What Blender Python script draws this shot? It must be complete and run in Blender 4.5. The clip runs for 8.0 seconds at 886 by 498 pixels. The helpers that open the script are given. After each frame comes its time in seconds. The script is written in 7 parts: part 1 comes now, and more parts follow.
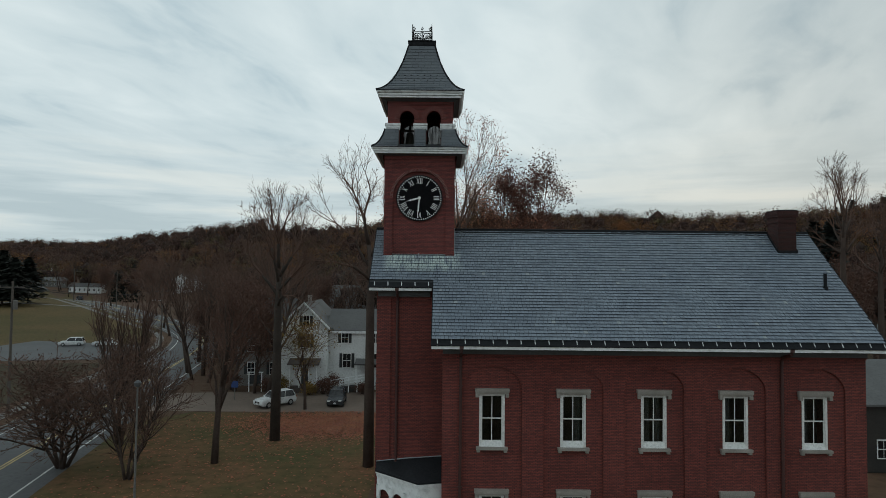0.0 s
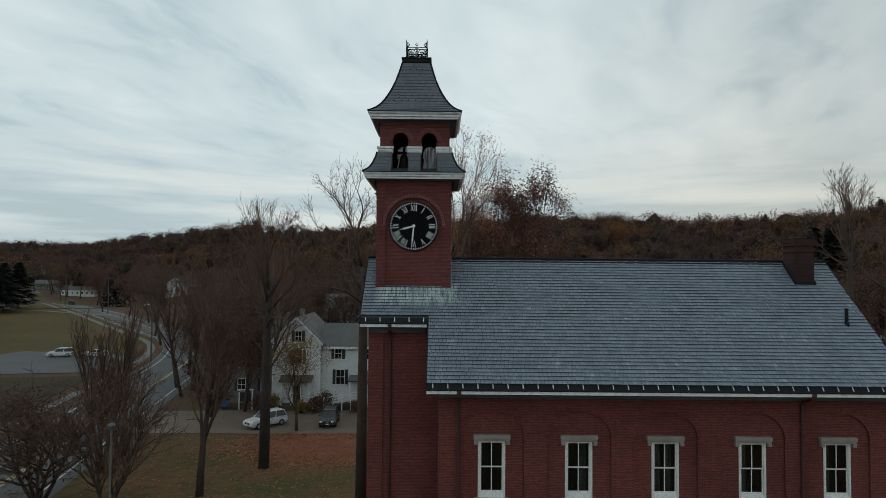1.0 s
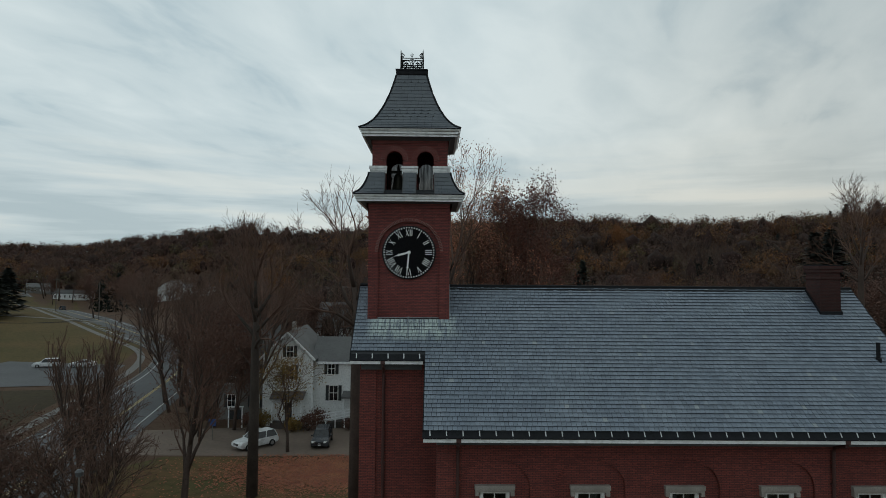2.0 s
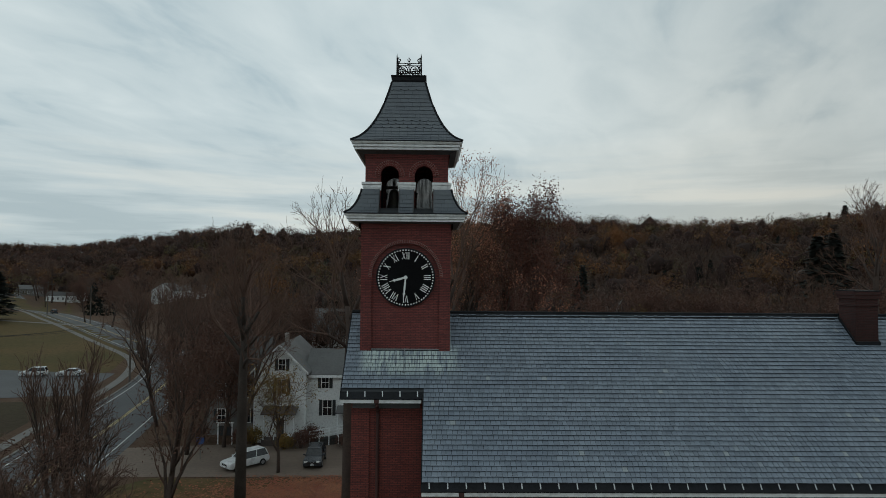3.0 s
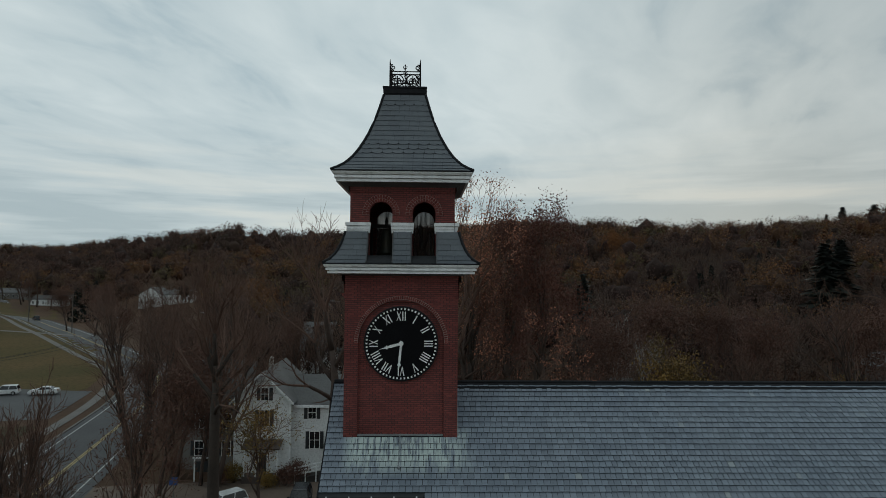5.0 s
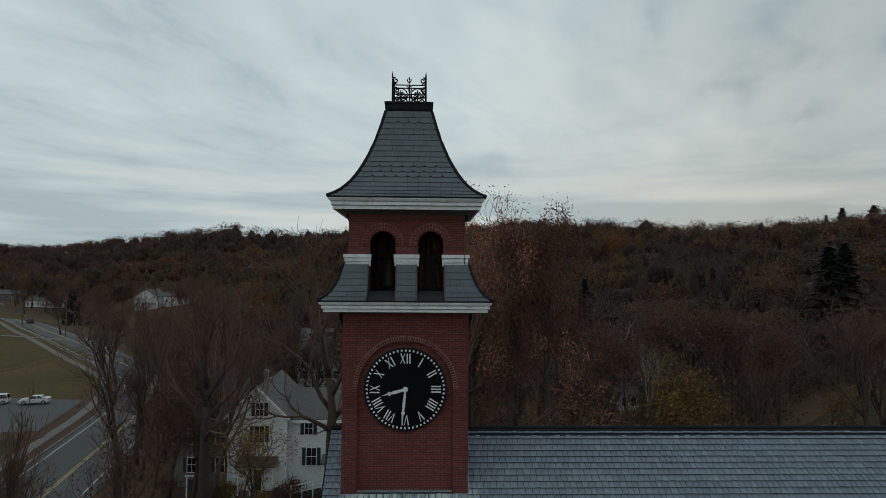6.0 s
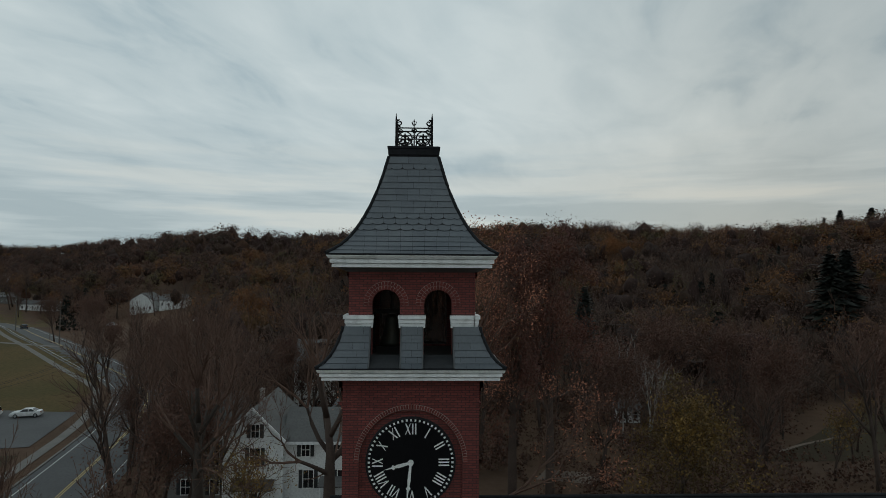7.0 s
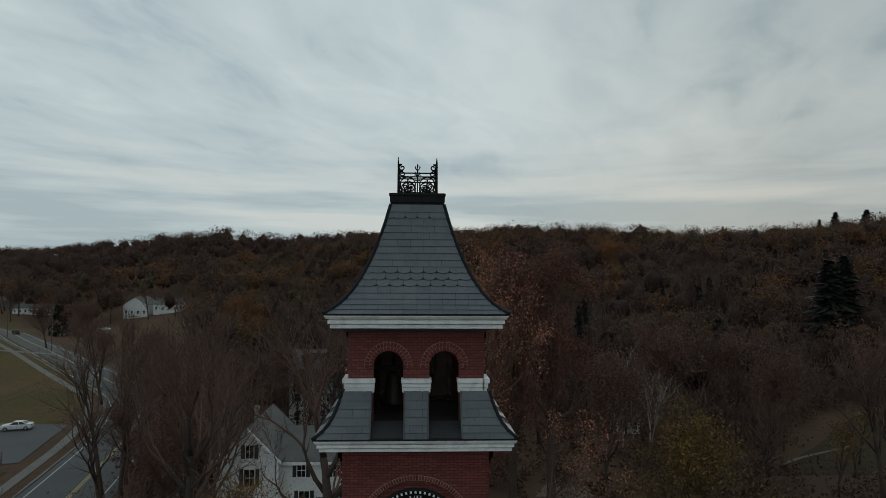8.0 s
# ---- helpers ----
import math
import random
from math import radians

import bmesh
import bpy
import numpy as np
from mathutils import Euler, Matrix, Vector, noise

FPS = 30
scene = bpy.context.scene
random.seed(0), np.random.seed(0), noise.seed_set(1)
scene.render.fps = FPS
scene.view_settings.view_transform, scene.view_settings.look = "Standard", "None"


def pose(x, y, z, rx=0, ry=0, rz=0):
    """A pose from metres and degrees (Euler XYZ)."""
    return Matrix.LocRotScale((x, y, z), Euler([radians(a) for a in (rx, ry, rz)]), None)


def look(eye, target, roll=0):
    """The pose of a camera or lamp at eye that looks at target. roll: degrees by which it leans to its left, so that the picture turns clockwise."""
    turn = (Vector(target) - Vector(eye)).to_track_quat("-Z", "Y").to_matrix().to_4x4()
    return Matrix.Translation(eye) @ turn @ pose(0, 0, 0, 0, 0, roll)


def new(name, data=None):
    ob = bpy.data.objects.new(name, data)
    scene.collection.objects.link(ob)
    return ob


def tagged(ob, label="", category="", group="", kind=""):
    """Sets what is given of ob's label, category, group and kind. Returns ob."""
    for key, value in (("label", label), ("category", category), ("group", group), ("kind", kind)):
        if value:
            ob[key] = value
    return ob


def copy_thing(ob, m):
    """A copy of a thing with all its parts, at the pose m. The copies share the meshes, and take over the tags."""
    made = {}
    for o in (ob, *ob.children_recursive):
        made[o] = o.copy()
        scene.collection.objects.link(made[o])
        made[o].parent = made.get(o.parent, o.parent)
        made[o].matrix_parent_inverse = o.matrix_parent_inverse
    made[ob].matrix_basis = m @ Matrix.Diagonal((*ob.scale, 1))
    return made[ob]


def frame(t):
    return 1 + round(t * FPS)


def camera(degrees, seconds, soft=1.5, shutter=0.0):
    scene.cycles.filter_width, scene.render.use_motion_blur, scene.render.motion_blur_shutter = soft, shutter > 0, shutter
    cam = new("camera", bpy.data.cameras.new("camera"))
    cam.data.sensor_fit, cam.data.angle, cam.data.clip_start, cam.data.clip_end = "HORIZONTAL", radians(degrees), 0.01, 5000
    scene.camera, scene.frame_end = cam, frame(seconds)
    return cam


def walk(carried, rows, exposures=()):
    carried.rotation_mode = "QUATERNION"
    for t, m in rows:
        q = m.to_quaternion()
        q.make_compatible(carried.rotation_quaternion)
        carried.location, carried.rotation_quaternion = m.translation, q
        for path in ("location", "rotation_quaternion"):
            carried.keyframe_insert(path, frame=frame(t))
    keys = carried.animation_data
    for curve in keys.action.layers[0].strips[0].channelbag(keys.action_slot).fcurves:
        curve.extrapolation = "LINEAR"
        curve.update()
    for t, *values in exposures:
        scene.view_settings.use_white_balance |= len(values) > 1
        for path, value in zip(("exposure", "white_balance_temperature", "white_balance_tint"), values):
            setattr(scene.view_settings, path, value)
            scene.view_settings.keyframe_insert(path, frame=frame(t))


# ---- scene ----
cam = camera(69.72, 8.0, soft=0.7)
PATH = [
    (0, (0.895, 2.266, 15.084), (0.8956, 4.2644, 15.1651), 0.58),
    (0.5, (0.902, 3.263, 15.960), (0.9088, 5.2612, 16.0418), 0.57),
    (1, (0.892, 4.440, 16.856), (0.9045, 6.4388, 16.9370), 0.55),
    (1.5, (0.870, 5.704, 17.670), (0.8895, 7.7023, 17.7515), 0.50),
    (2, (0.816, 6.992, 18.334), (0.8410, 8.9904, 18.4160), 0.46),
    (3.5, (0.640, 11.281, 20.119), (0.6803, 13.2789, 20.2002), 0.47),
    (4, (0.575, 12.801, 20.672), (0.6214, 14.7983, 20.7528), 0.46),
    (4.5, (0.480, 14.310, 21.340), (0.5315, 16.3082, 21.4200), 0.45),
    (6, (0.056, 17.940, 23.129), (0.1188, 19.9373, 23.2046), 0.41),
    (6.5, (-0.104, 18.778, 24.059), (-0.0371, 20.7757, 24.1339), 0.41),
    (7, (-0.250, 19.466, 24.983), (-0.1775, 21.4629, 25.0576), 0.40),
    (7.5, (-0.392, 20.109, 25.842), (-0.3122, 22.1057, 25.9172), 0.35),
    (8, (-0.520, 20.733, 26.636), (-0.4330, 22.7301, 26.7103), 0.31),
]
walk(cam, [(t, look(eye, target, roll)) for t, eye, target, roll in PATH], ((0, 0.10), (2.2, -0.02), (4.5, -0.09), (8, -0.24)))

# ---------------------------------------------------------------- world and light
SUN_AZ, SUN_EL = radians(28), radians(14)          # behind the hall, to the east of it
world = bpy.data.worlds.new("overcast")
scene.world = world
world.use_nodes = True


def link_all(nt, pairs):
    for a, b in pairs:
        nt.links.new(a, b)


def build_sky():
    nt = world.node_tree
    nt.nodes.clear()
    N = nt.nodes.new
    out, bg, add = N("ShaderNodeOutputWorld"), N("ShaderNodeBackground"), N("ShaderNodeMix")
    sky = N("ShaderNodeTexSky")
    sky.sky_type, sky.sun_disc = "NISHITA", False
    sky.sun_elevation, sky.sun_rotation = SUN_EL, SUN_AZ
    co, sep = N("ShaderNodeTexCoord"), N("ShaderNodeSeparateXYZ")
    up, div1, div2, comb = N("ShaderNodeMath"), N("ShaderNodeMath"), N("ShaderNodeMath"), N("ShaderNodeCombineXYZ")
    up.operation, up.inputs[1].default_value = "ADD", 0.10
    absz = N("ShaderNodeMath")
    absz.operation = "ABSOLUTE"
    div1.operation = div2.operation = "DIVIDE"
    big, fine = N("ShaderNodeTexNoise"), N("ShaderNodeTexNoise")
    m1, m2 = N("ShaderNodeMapping"), N("ShaderNodeMapping")
    m1.vector_type = m2.vector_type = "TEXTURE"           # turned first, then drawn out along the cloud streets
    m1.inputs["Scale"].default_value, m1.inputs["Rotation"].default_value = (1.25, 2.6, 1), (0, 0, radians(-16))
    m1.inputs["Location"].default_value = (3.1, 1.4, 0)
    m2.inputs["Scale"].default_value, m2.inputs["Rotation"].default_value = (0.6, 1.3, 1), (0, 0, radians(-24))
    big.inputs["Scale"].default_value, big.inputs["Detail"].default_value = 1.0, 7
    big.inputs["Roughness"].default_value = 0.56
    fine.inputs["Scale"].default_value, fine.inputs["Detail"].default_value = 2.0, 8
    fine.inputs["Distortion"].default_value = 0.6
    blend = N("ShaderNodeMix")
    blend.inputs[0].default_value = 0.36
    ramp = N("ShaderNodeValToRGB")
    e = ramp.color_ramp.elements
    e[0].position, e[0].color = 0.36, (0.325, 0.448, 0.515, 1)
    e[1].position, e[1].color = 0.60, (0.675, 0.765, 0.778, 1)
    mid = ramp.color_ramp.elements.new(0.47)
    mid.color = (0.555, 0.656, 0.684, 1)
    # level banks of low cloud over the horizon, with thin bright gaps
    flat, bank, tone = N("ShaderNodeMapping"), N("ShaderNodeTexNoise"), N("ShaderNodeValToRGB")
    flat.inputs["Scale"].default_value, flat.inputs["Location"].default_value = (2.1, 2.1, 24), (1.7, 0.9, 0.1)
    bank.inputs["Scale"].default_value, bank.inputs["Detail"].default_value, bank.inputs["Roughness"].default_value = 1.0, 6, 0.52
    t = tone.color_ramp.elements
    t[0].position, t[0].color = 0.41, (0.415, 0.510, 0.545, 1)
    t[1].position, t[1].color = 0.58, (0.665, 0.715, 0.695, 1)
    tone.color_ramp.elements.new(0.48).color = (0.520, 0.610, 0.635, 1)
    low = N("ShaderNodeMapRange")
    low.inputs[1].default_value, low.inputs[2].default_value = 0.09, 0.24
    low.inputs[3].default_value, low.inputs[4].default_value = 0.90, 0.0
    low.interpolation_type = "SMOOTHSTEP"
    band = N("ShaderNodeMix")
    band.data_type = "RGBA"
    add.data_type = "RGBA"
    add.inputs[0].default_value = 0.96
    scale = N("ShaderNodeMix")
    scale.data_type, scale.blend_type = "RGBA", "MULTIPLY"
    scale.inputs[0].default_value = 1.0
    scale.inputs[7].default_value = (0.09, 0.09, 0.09, 1)
    # thicker cloud towards the east
    east, shade = N("ShaderNodeMapRange"), N("ShaderNodeVectorMath")
    east.inputs[1].default_value, east.inputs[2].default_value = 0.05, 0.55
    east.inputs[3].default_value, east.inputs[4].default_value = 1.0, 0.76
    shade.operation = "SCALE"
    link_all(nt, [
        (co.outputs["Generated"], sep.inputs[0]), (sep.outputs[2], absz.inputs[0]), (absz.outputs[0], up.inputs[0]),
        (sep.outputs[0], div1.inputs[0]), (up.outputs[0], div1.inputs[1]),
        (sep.outputs[1], div2.inputs[0]), (up.outputs[0], div2.inputs[1]),
        (div1.outputs[0], comb.inputs[0]), (div2.outputs[0], comb.inputs[1]),
        (comb.outputs[0], m1.inputs[0]), (comb.outputs[0], m2.inputs[0]),
        (m1.outputs[0], big.inputs[0]), (m2.outputs[0], fine.inputs[0]),
        (big.outputs[0], blend.inputs[2]), (fine.outputs[0], blend.inputs[3]),
        (blend.outputs[0], ramp.inputs[0]),
        (absz.outputs[0], low.inputs[0]), (co.outputs["Generated"], flat.inputs[0]), (flat.outputs[0], bank.inputs[0]),
        (bank.outputs[0], tone.inputs[0]), (tone.outputs[0], band.inputs[7]), (low.outputs[0], band.inputs[0]), (ramp.outputs[0], band.inputs[6]),
        (sky.outputs[0], scale.inputs[6]), (scale.outputs[2], add.inputs[6]), (band.outputs[2], add.inputs[7]),
        (sep.outputs[0], east.inputs[0]), (add.outputs[2], shade.inputs[0]), (east.outputs[0], shade.inputs[3]),
        (shade.outputs[0], bg.inputs[0]), (bg.outputs[0], out.inputs[0])])
    bg.inputs[1].default_value = 1.0


build_sky()
sun = new("sun", bpy.data.lights.new("sun", "SUN"))
sun.data.energy, sun.data.angle, sun.data.color = 0.5, radians(25), (1.0, 0.93, 0.84)
sun.matrix_world = look((math.sin(SUN_AZ) * 100, math.cos(SUN_AZ) * 100, math.tan(SUN_EL) * 100), (0, 0, 0))


# ---------------------------------------------------------------- materials
def noise_node(nt, vec, scale, detail=4, rough=0.55):
    n = nt.nodes.new("ShaderNodeTexNoise")
    n.inputs["Scale"].default_value, n.inputs["Detail"].default_value = scale, detail
    n.inputs["Roughness"].default_value = rough
    nt.links.new(vec, n.inputs["Vector"])
    return n.outputs[0]


def mix_node(nt, fac, a, b, mode="MIX"):
    m = nt.nodes.new("ShaderNodeMix")
    m.data_type, m.blend_type = "RGBA", mode
    for sock, v in ((m.inputs[0], fac), (m.inputs[6], a), (m.inputs[7], b)):
        if isinstance(v, (int, float)):
            sock.default_value = v
        elif isinstance(v, tuple):
            sock.default_value = (*v, 1) if len(v) == 3 else v
        else:
            nt.links.new(v, sock)
    return m.outputs[2]


def ramp_node(nt, fac, lo, hi):
    r = nt.nodes.new("ShaderNodeMapRange")
    r.inputs[1].default_value, r.inputs[2].default_value = lo, hi
    nt.links.new(fac, r.inputs[0])
    return r.outputs[0]


def base_mat(name):
    m = bpy.data.materials.new(name)
    m.use_nodes = True
    nt = m.node_tree
    bsdf = nt.nodes["Principled BSDF"]
    geo = nt.nodes.new("ShaderNodeNewGeometry")
    return m, nt, bsdf, geo


def bump(nt, bsdf, height, strength, dist):
    b = nt.nodes.new("ShaderNodeBump")
    b.inputs["Strength"].default_value, b.inputs["Distance"].default_value = strength, dist
    nt.links.new(height, b.inputs["Height"])
    nt.links.new(b.outputs[0], bsdf.inputs["Normal"])


def worn(name, colour, other, rough=0.7, big=0.4, small=8.0, metal=0.0, relief=0.3, depth=0.01, island=0.0, piece=0.0, spec=0.5):
    """A surface of one colour that wanders to another at two scales; island, piece: how far single pieces differ."""
    m, nt, bsdf, geo = base_mat(name)
    a = noise_node(nt, geo.outputs["Position"], big)
    b = noise_node(nt, geo.outputs["Position"], small, 6, 0.65)
    col = mix_node(nt, ramp_node(nt, a, 0.35, 0.65), colour, other)
    dark = tuple(c * 0.62 for c in colour)
    col = mix_node(nt, ramp_node(nt, b, 0.45, 0.75), col, dark)
    if island:
        v = mix_node(nt, ramp_node(nt, geo.outputs["Random Per Island"], 0, 1), (1 - island,) * 3, (1 + island,) * 3)
        col = mix_node(nt, 1.0, col, v, "MULTIPLY")
    if piece:
        info = nt.nodes.new("ShaderNodeObjectInfo")
        v = mix_node(nt, ramp_node(nt, info.outputs["Random"], 0, 1), (1 - piece,) * 3, (1 + piece,) * 3)
        col = mix_node(nt, 1.0, col, v, "MULTIPLY")
    nt.links.new(col, bsdf.inputs["Base Color"])
    bsdf.inputs["Roughness"].default_value, bsdf.inputs["Metallic"].default_value = rough, metal
    bsdf.inputs["Specular IOR Level"].default_value = spec
    if relief:
        bump(nt, bsdf, b, relief, depth)
    return m


def brick_mat(name, c1, c2, mortar, stain):
    """Running bond, 21.5 x 6.8 cm with its joint, laid on every upright face."""
    m, nt, bsdf, geo = base_mat(name)
    N = nt.nodes.new
    sp, sn = N("ShaderNodeSeparateXYZ"), N("ShaderNodeSeparateXYZ")
    nt.links.new(geo.outputs["Position"], sp.inputs[0])
    nt.links.new(geo.outputs["True Normal"], sn.inputs[0])
    ab, gt = N("ShaderNodeMath"), N("ShaderNodeMath")
    ab.operation, gt.operation, gt.inputs[1].default_value = "ABSOLUTE", "GREATER_THAN", 0.7
    nt.links.new(sn.outputs[0], ab.inputs[0])
    nt.links.new(ab.outputs[0], gt.inputs[0])
    mx = N("ShaderNodeMix")
    link_all(nt, [(gt.outputs[0], mx.inputs[0]), (sp.outputs[0], mx.inputs[2]), (sp.outputs[1], mx.inputs[3])])
    cb = N("ShaderNodeCombineXYZ")
    link_all(nt, [(mx.outputs[0], cb.inputs[0]), (sp.outputs[2], cb.inputs[1])])
    br = N("ShaderNodeTexBrick")
    nt.links.new(cb.outputs[0], br.inputs["Vector"])
    br.inputs["Scale"].default_value = 1.0
    br.inputs["Brick Width"].default_value, br.inputs["Row Height"].default_value = 0.225, 0.0735
    br.inputs["Mortar Size"].default_value, br.inputs["Mortar Smooth"].default_value = 0.011, 0.15
    br.inputs["Bias"].default_value = -0.2
    br.inputs["Color1"].default_value, br.inputs["Color2"].default_value = (*c1, 1), (*c2, 1)
    br.inputs["Mortar"].default_value = (*mortar, 1)
    a = noise_node(nt, geo.outputs["Position"], 0.35, 5)
    b = noise_node(nt, geo.outputs["Position"], 14, 5)
    col = mix_node(nt, ramp_node(nt, a, 0.42, 0.72), br.outputs["Color"], stain, "MULTIPLY")
    col = mix_node(nt, ramp_node(nt, b, 0.5, 0.8), col, (0.72, 0.7, 0.7), "MULTIPLY")
    nt.links.new(col, bsdf.inputs["Base Color"])
    bsdf.inputs["Roughness"].default_value = 0.85
    bsdf.inputs["Specular IOR Level"].default_value = 0.3
    inv = N("ShaderNodeMath")
    inv.operation, inv.inputs[0].default_value = "SUBTRACT", 1.0
    nt.links.new(br.outputs["Fac"], inv.inputs[1])
    bump(nt, bsdf, inv.outputs[0], 0.6, 0.008)
    return m


def slate_mat(name, stains=False, vary=1.0, tone=(1.0, 1.0, 1.0)):
    m, nt, bsdf, geo = base_mat(name)
    info = nt.nodes.new("ShaderNodeObjectInfo")
    a = noise_node(nt, geo.outputs["Position"], 0.5, 4)
    b = noise_node(nt, geo.outputs["Position"], 9, 6, 0.7)
    col = mix_node(nt, ramp_node(nt, a, 0.35, 0.7), tuple(c * k for c, k in zip((0.148, 0.180, 0.220), tone)), tuple(c * k for c, k in zip((0.182, 0.214, 0.250), tone)))
    both = nt.nodes.new("ShaderNodeMath")
    both.operation = "ADD"
    nt.links.new(geo.outputs["Random Per Island"], both.inputs[0])
    nt.links.new(info.outputs["Random"], both.inputs[1])
    fr = nt.nodes.new("ShaderNodeMath")
    fr.operation = "FRACT"
    nt.links.new(both.outputs[0], fr.inputs[0])
    v = mix_node(nt, ramp_node(nt, fr.outputs[0], 0, 1), (1 - 0.15 * vary, 1 - 0.15 * vary, 1 - 0.14 * vary), (1 + 0.18 * vary, 1 + 0.18 * vary, 1 + 0.17 * vary))
    col = mix_node(nt, 1.0, col, v, "MULTIPLY")
    pale = ramp_node(nt, fr.outputs[0], 0.990, 0.998)
    if stains:
        col = mix_node(nt, pale, col, (0.27, 0.30, 0.31))
    col = mix_node(nt, ramp_node(nt, b, 0.5, 0.8), col, (0.7, 0.7, 0.72), "MULTIPLY")
    if stains:
        # lime washed out of the tower's foot, run down the slates below it
        sp = nt.nodes.new("ShaderNodeSeparateXYZ")
        nt.links.new(geo.outputs["Position"], sp.inputs[0])
        mp = nt.nodes.new("ShaderNodeMapping")
        mp.inputs["Scale"].default_value = (9.0, 0.9, 0.9)
        nt.links.new(geo.outputs["Position"], mp.inputs[0])
        run = noise_node(nt, mp.outputs[0], 1.0, 5, 0.6)
        hi = ramp_node(nt, sp.outputs[2], 15.15, 15.6)
        le = nt.nodes.new("ShaderNodeMapRange")
        le.inputs[1].default_value, le.inputs[2].default_value = 1.2, 2.2
        le.inputs[3].default_value, le.inputs[4].default_value = 1.0, 0.0
        nt.links.new(sp.outputs[0], le.inputs[0])
        ri = ramp_node(nt, sp.outputs[0], -2.5, -2.0)
        top = nt.nodes.new("ShaderNodeMapRange")
        top.inputs[1].default_value, top.inputs[2].default_value = 16.25, 16.5
        top.inputs[3].default_value, top.inputs[4].default_value = 1.0, 0.0
        nt.links.new(sp.outputs[2], top.inputs[0])
        fac = ramp_node(nt, run, 0.40, 0.54)
        for s in (hi, le.outputs[0], ri, top.outputs[0]):
            mu = nt.nodes.new("ShaderNodeMath")
            mu.operation = "MULTIPLY"
            nt.links.new(fac, mu.inputs[0])
            nt.links.new(s, mu.inputs[1])
            fac = mu.outputs[0]
        sc = nt.nodes.new("ShaderNodeMath")
        sc.operation, sc.inputs[1].default_value = "MULTIPLY", 0.9
        nt.links.new(fac, sc.inputs[0])
        col = mix_node(nt, sc.outputs[0], col, (0.50, 0.58, 0.55))
    nt.links.new(col, bsdf.inputs["Base Color"])
    bsdf.inputs["Roughness"].default_value = 0.55
    bump(nt, bsdf, b, 0.25, 0.01)
    return m


def glass_mat(name):
    m = bpy.data.materials.new(name)
    m.use_nodes = True
    nt = m.node_tree
    nt.nodes.clear()
    out, mixs = nt.nodes.new("ShaderNodeOutputMaterial"), nt.nodes.new("ShaderNodeMixShader")
    tr, gl, fr = nt.nodes.new("ShaderNodeBsdfTransparent"), nt.nodes.new("ShaderNodeBsdfGlossy"), nt.nodes.new("ShaderNodeFresnel")
    tr.inputs[0].default_value = (0.72, 0.76, 0.76, 1)
    gl.inputs["Roughness"].default_value = 0.03
    fr.inputs[0].default_value = 1.5
    link_all(nt, [(fr.outputs[0], mixs.inputs[0]), (tr.outputs[0], mixs.inputs[1]), (gl.outputs[0], mixs.inputs[2]), (mixs.outputs[0], out.inputs[0])])
    return m


def netting_mat(name):
    """Weathered bird netting: fine grey threads that let about a third of the light through."""
    m, nt, bsdf, geo = base_mat(name)
    mp = nt.nodes.new("ShaderNodeMapping")
    mp.inputs["Scale"].default_value = (9, 9, 1.2)
    nt.links.new(geo.outputs["Position"], mp.inputs[0])
    fold = ramp_node(nt, noise_node(nt, mp.outputs[0], 1.0, 4), 0.3, 0.7)
    r = nt.nodes.new("ShaderNodeMapRange")
    r.inputs[3].default_value, r.inputs[4].default_value = 0.84, 0.62
    nt.links.new(fold, r.inputs[0])
    nt.links.new(r.outputs[0], bsdf.inputs["Alpha"])
    bsdf.inputs["Base Color"].default_value = (0.07, 0.075, 0.075, 1)
    bsdf.inputs["Roughness"].default_value = 0.9
    return m


def leaf_mat(name, c1, c2, c3, scale=0.12, rough=0.0):
    """Foliage: clumps differ, and stretches of several metres turn to other hues."""
    m, nt, bsdf, geo = base_mat(name)
    a = noise_node(nt, geo.outputs["Position"], scale, 3)
    col = mix_node(nt, ramp_node(nt, a, 0.36, 0.64), c1, c2)
    col = mix_node(nt, ramp_node(nt, geo.outputs["Random Per Island"], 0.45, 1.0), col, c3)
    nt.links.new(col, bsdf.inputs["Base Color"])
    bsdf.inputs["Roughness"].default_value = 0.8
    bsdf.inputs["Specular IOR Level"].default_value = 0.2
    if rough:
        bump(nt, bsdf, noise_node(nt, geo.outputs["Position"], 1.1, 5, 0.7), 1.0, rough)
    return m


BRICK = brick_mat("brick_red", (0.245, 0.062, 0.050), (0.140, 0.042, 0.036), (0.070, 0.036, 0.033), (0.74, 0.70, 0.70))
BRICK_T = brick_mat("brick_tower", (0.228, 0.060, 0.053), (0.138, 0.042, 0.038), (0.075, 0.038, 0.035), (0.74, 0.69, 0.69))
PIECE_BRICK = worn("brick_piece", (0.19, 0.048, 0.041), (0.14, 0.038, 0.033), 0.85, 2.0, 30, relief=0.3, depth=0.004, piece=0.3, spec=0.3)
PIPE_RED = worn("pipe_red_brown", (0.075, 0.026, 0.022), (0.055, 0.022, 0.019), 0.6, 0.8, 9)
MORTAR = worn("mortar", (0.36, 0.28, 0.25), (0.28, 0.21, 0.19), 0.9, 2, 30)
SOOTY_BRICK = brick_mat("brick_sooty", (0.062, 0.022, 0.019), (0.040, 0.016, 0.014), (0.045, 0.028, 0.025), (0.6, 0.55, 0.55))
# near-black tone for slate feet, painted in place of the gap's shadow
SLATE_GAP_SHADE = worn("slate_gap_shade", (0.034, 0.041, 0.049), (0.025, 0.030, 0.036), 0.8, 2.0, 20, relief=0)
SLATE = slate_mat("slate", True)
SLATE_T = slate_mat("slate_tower", False, 0.55, (0.62, 0.59, 0.55))
DECK = worn("roof_boarding", (0.03, 0.033, 0.036), (0.022, 0.024, 0.027), 0.8)
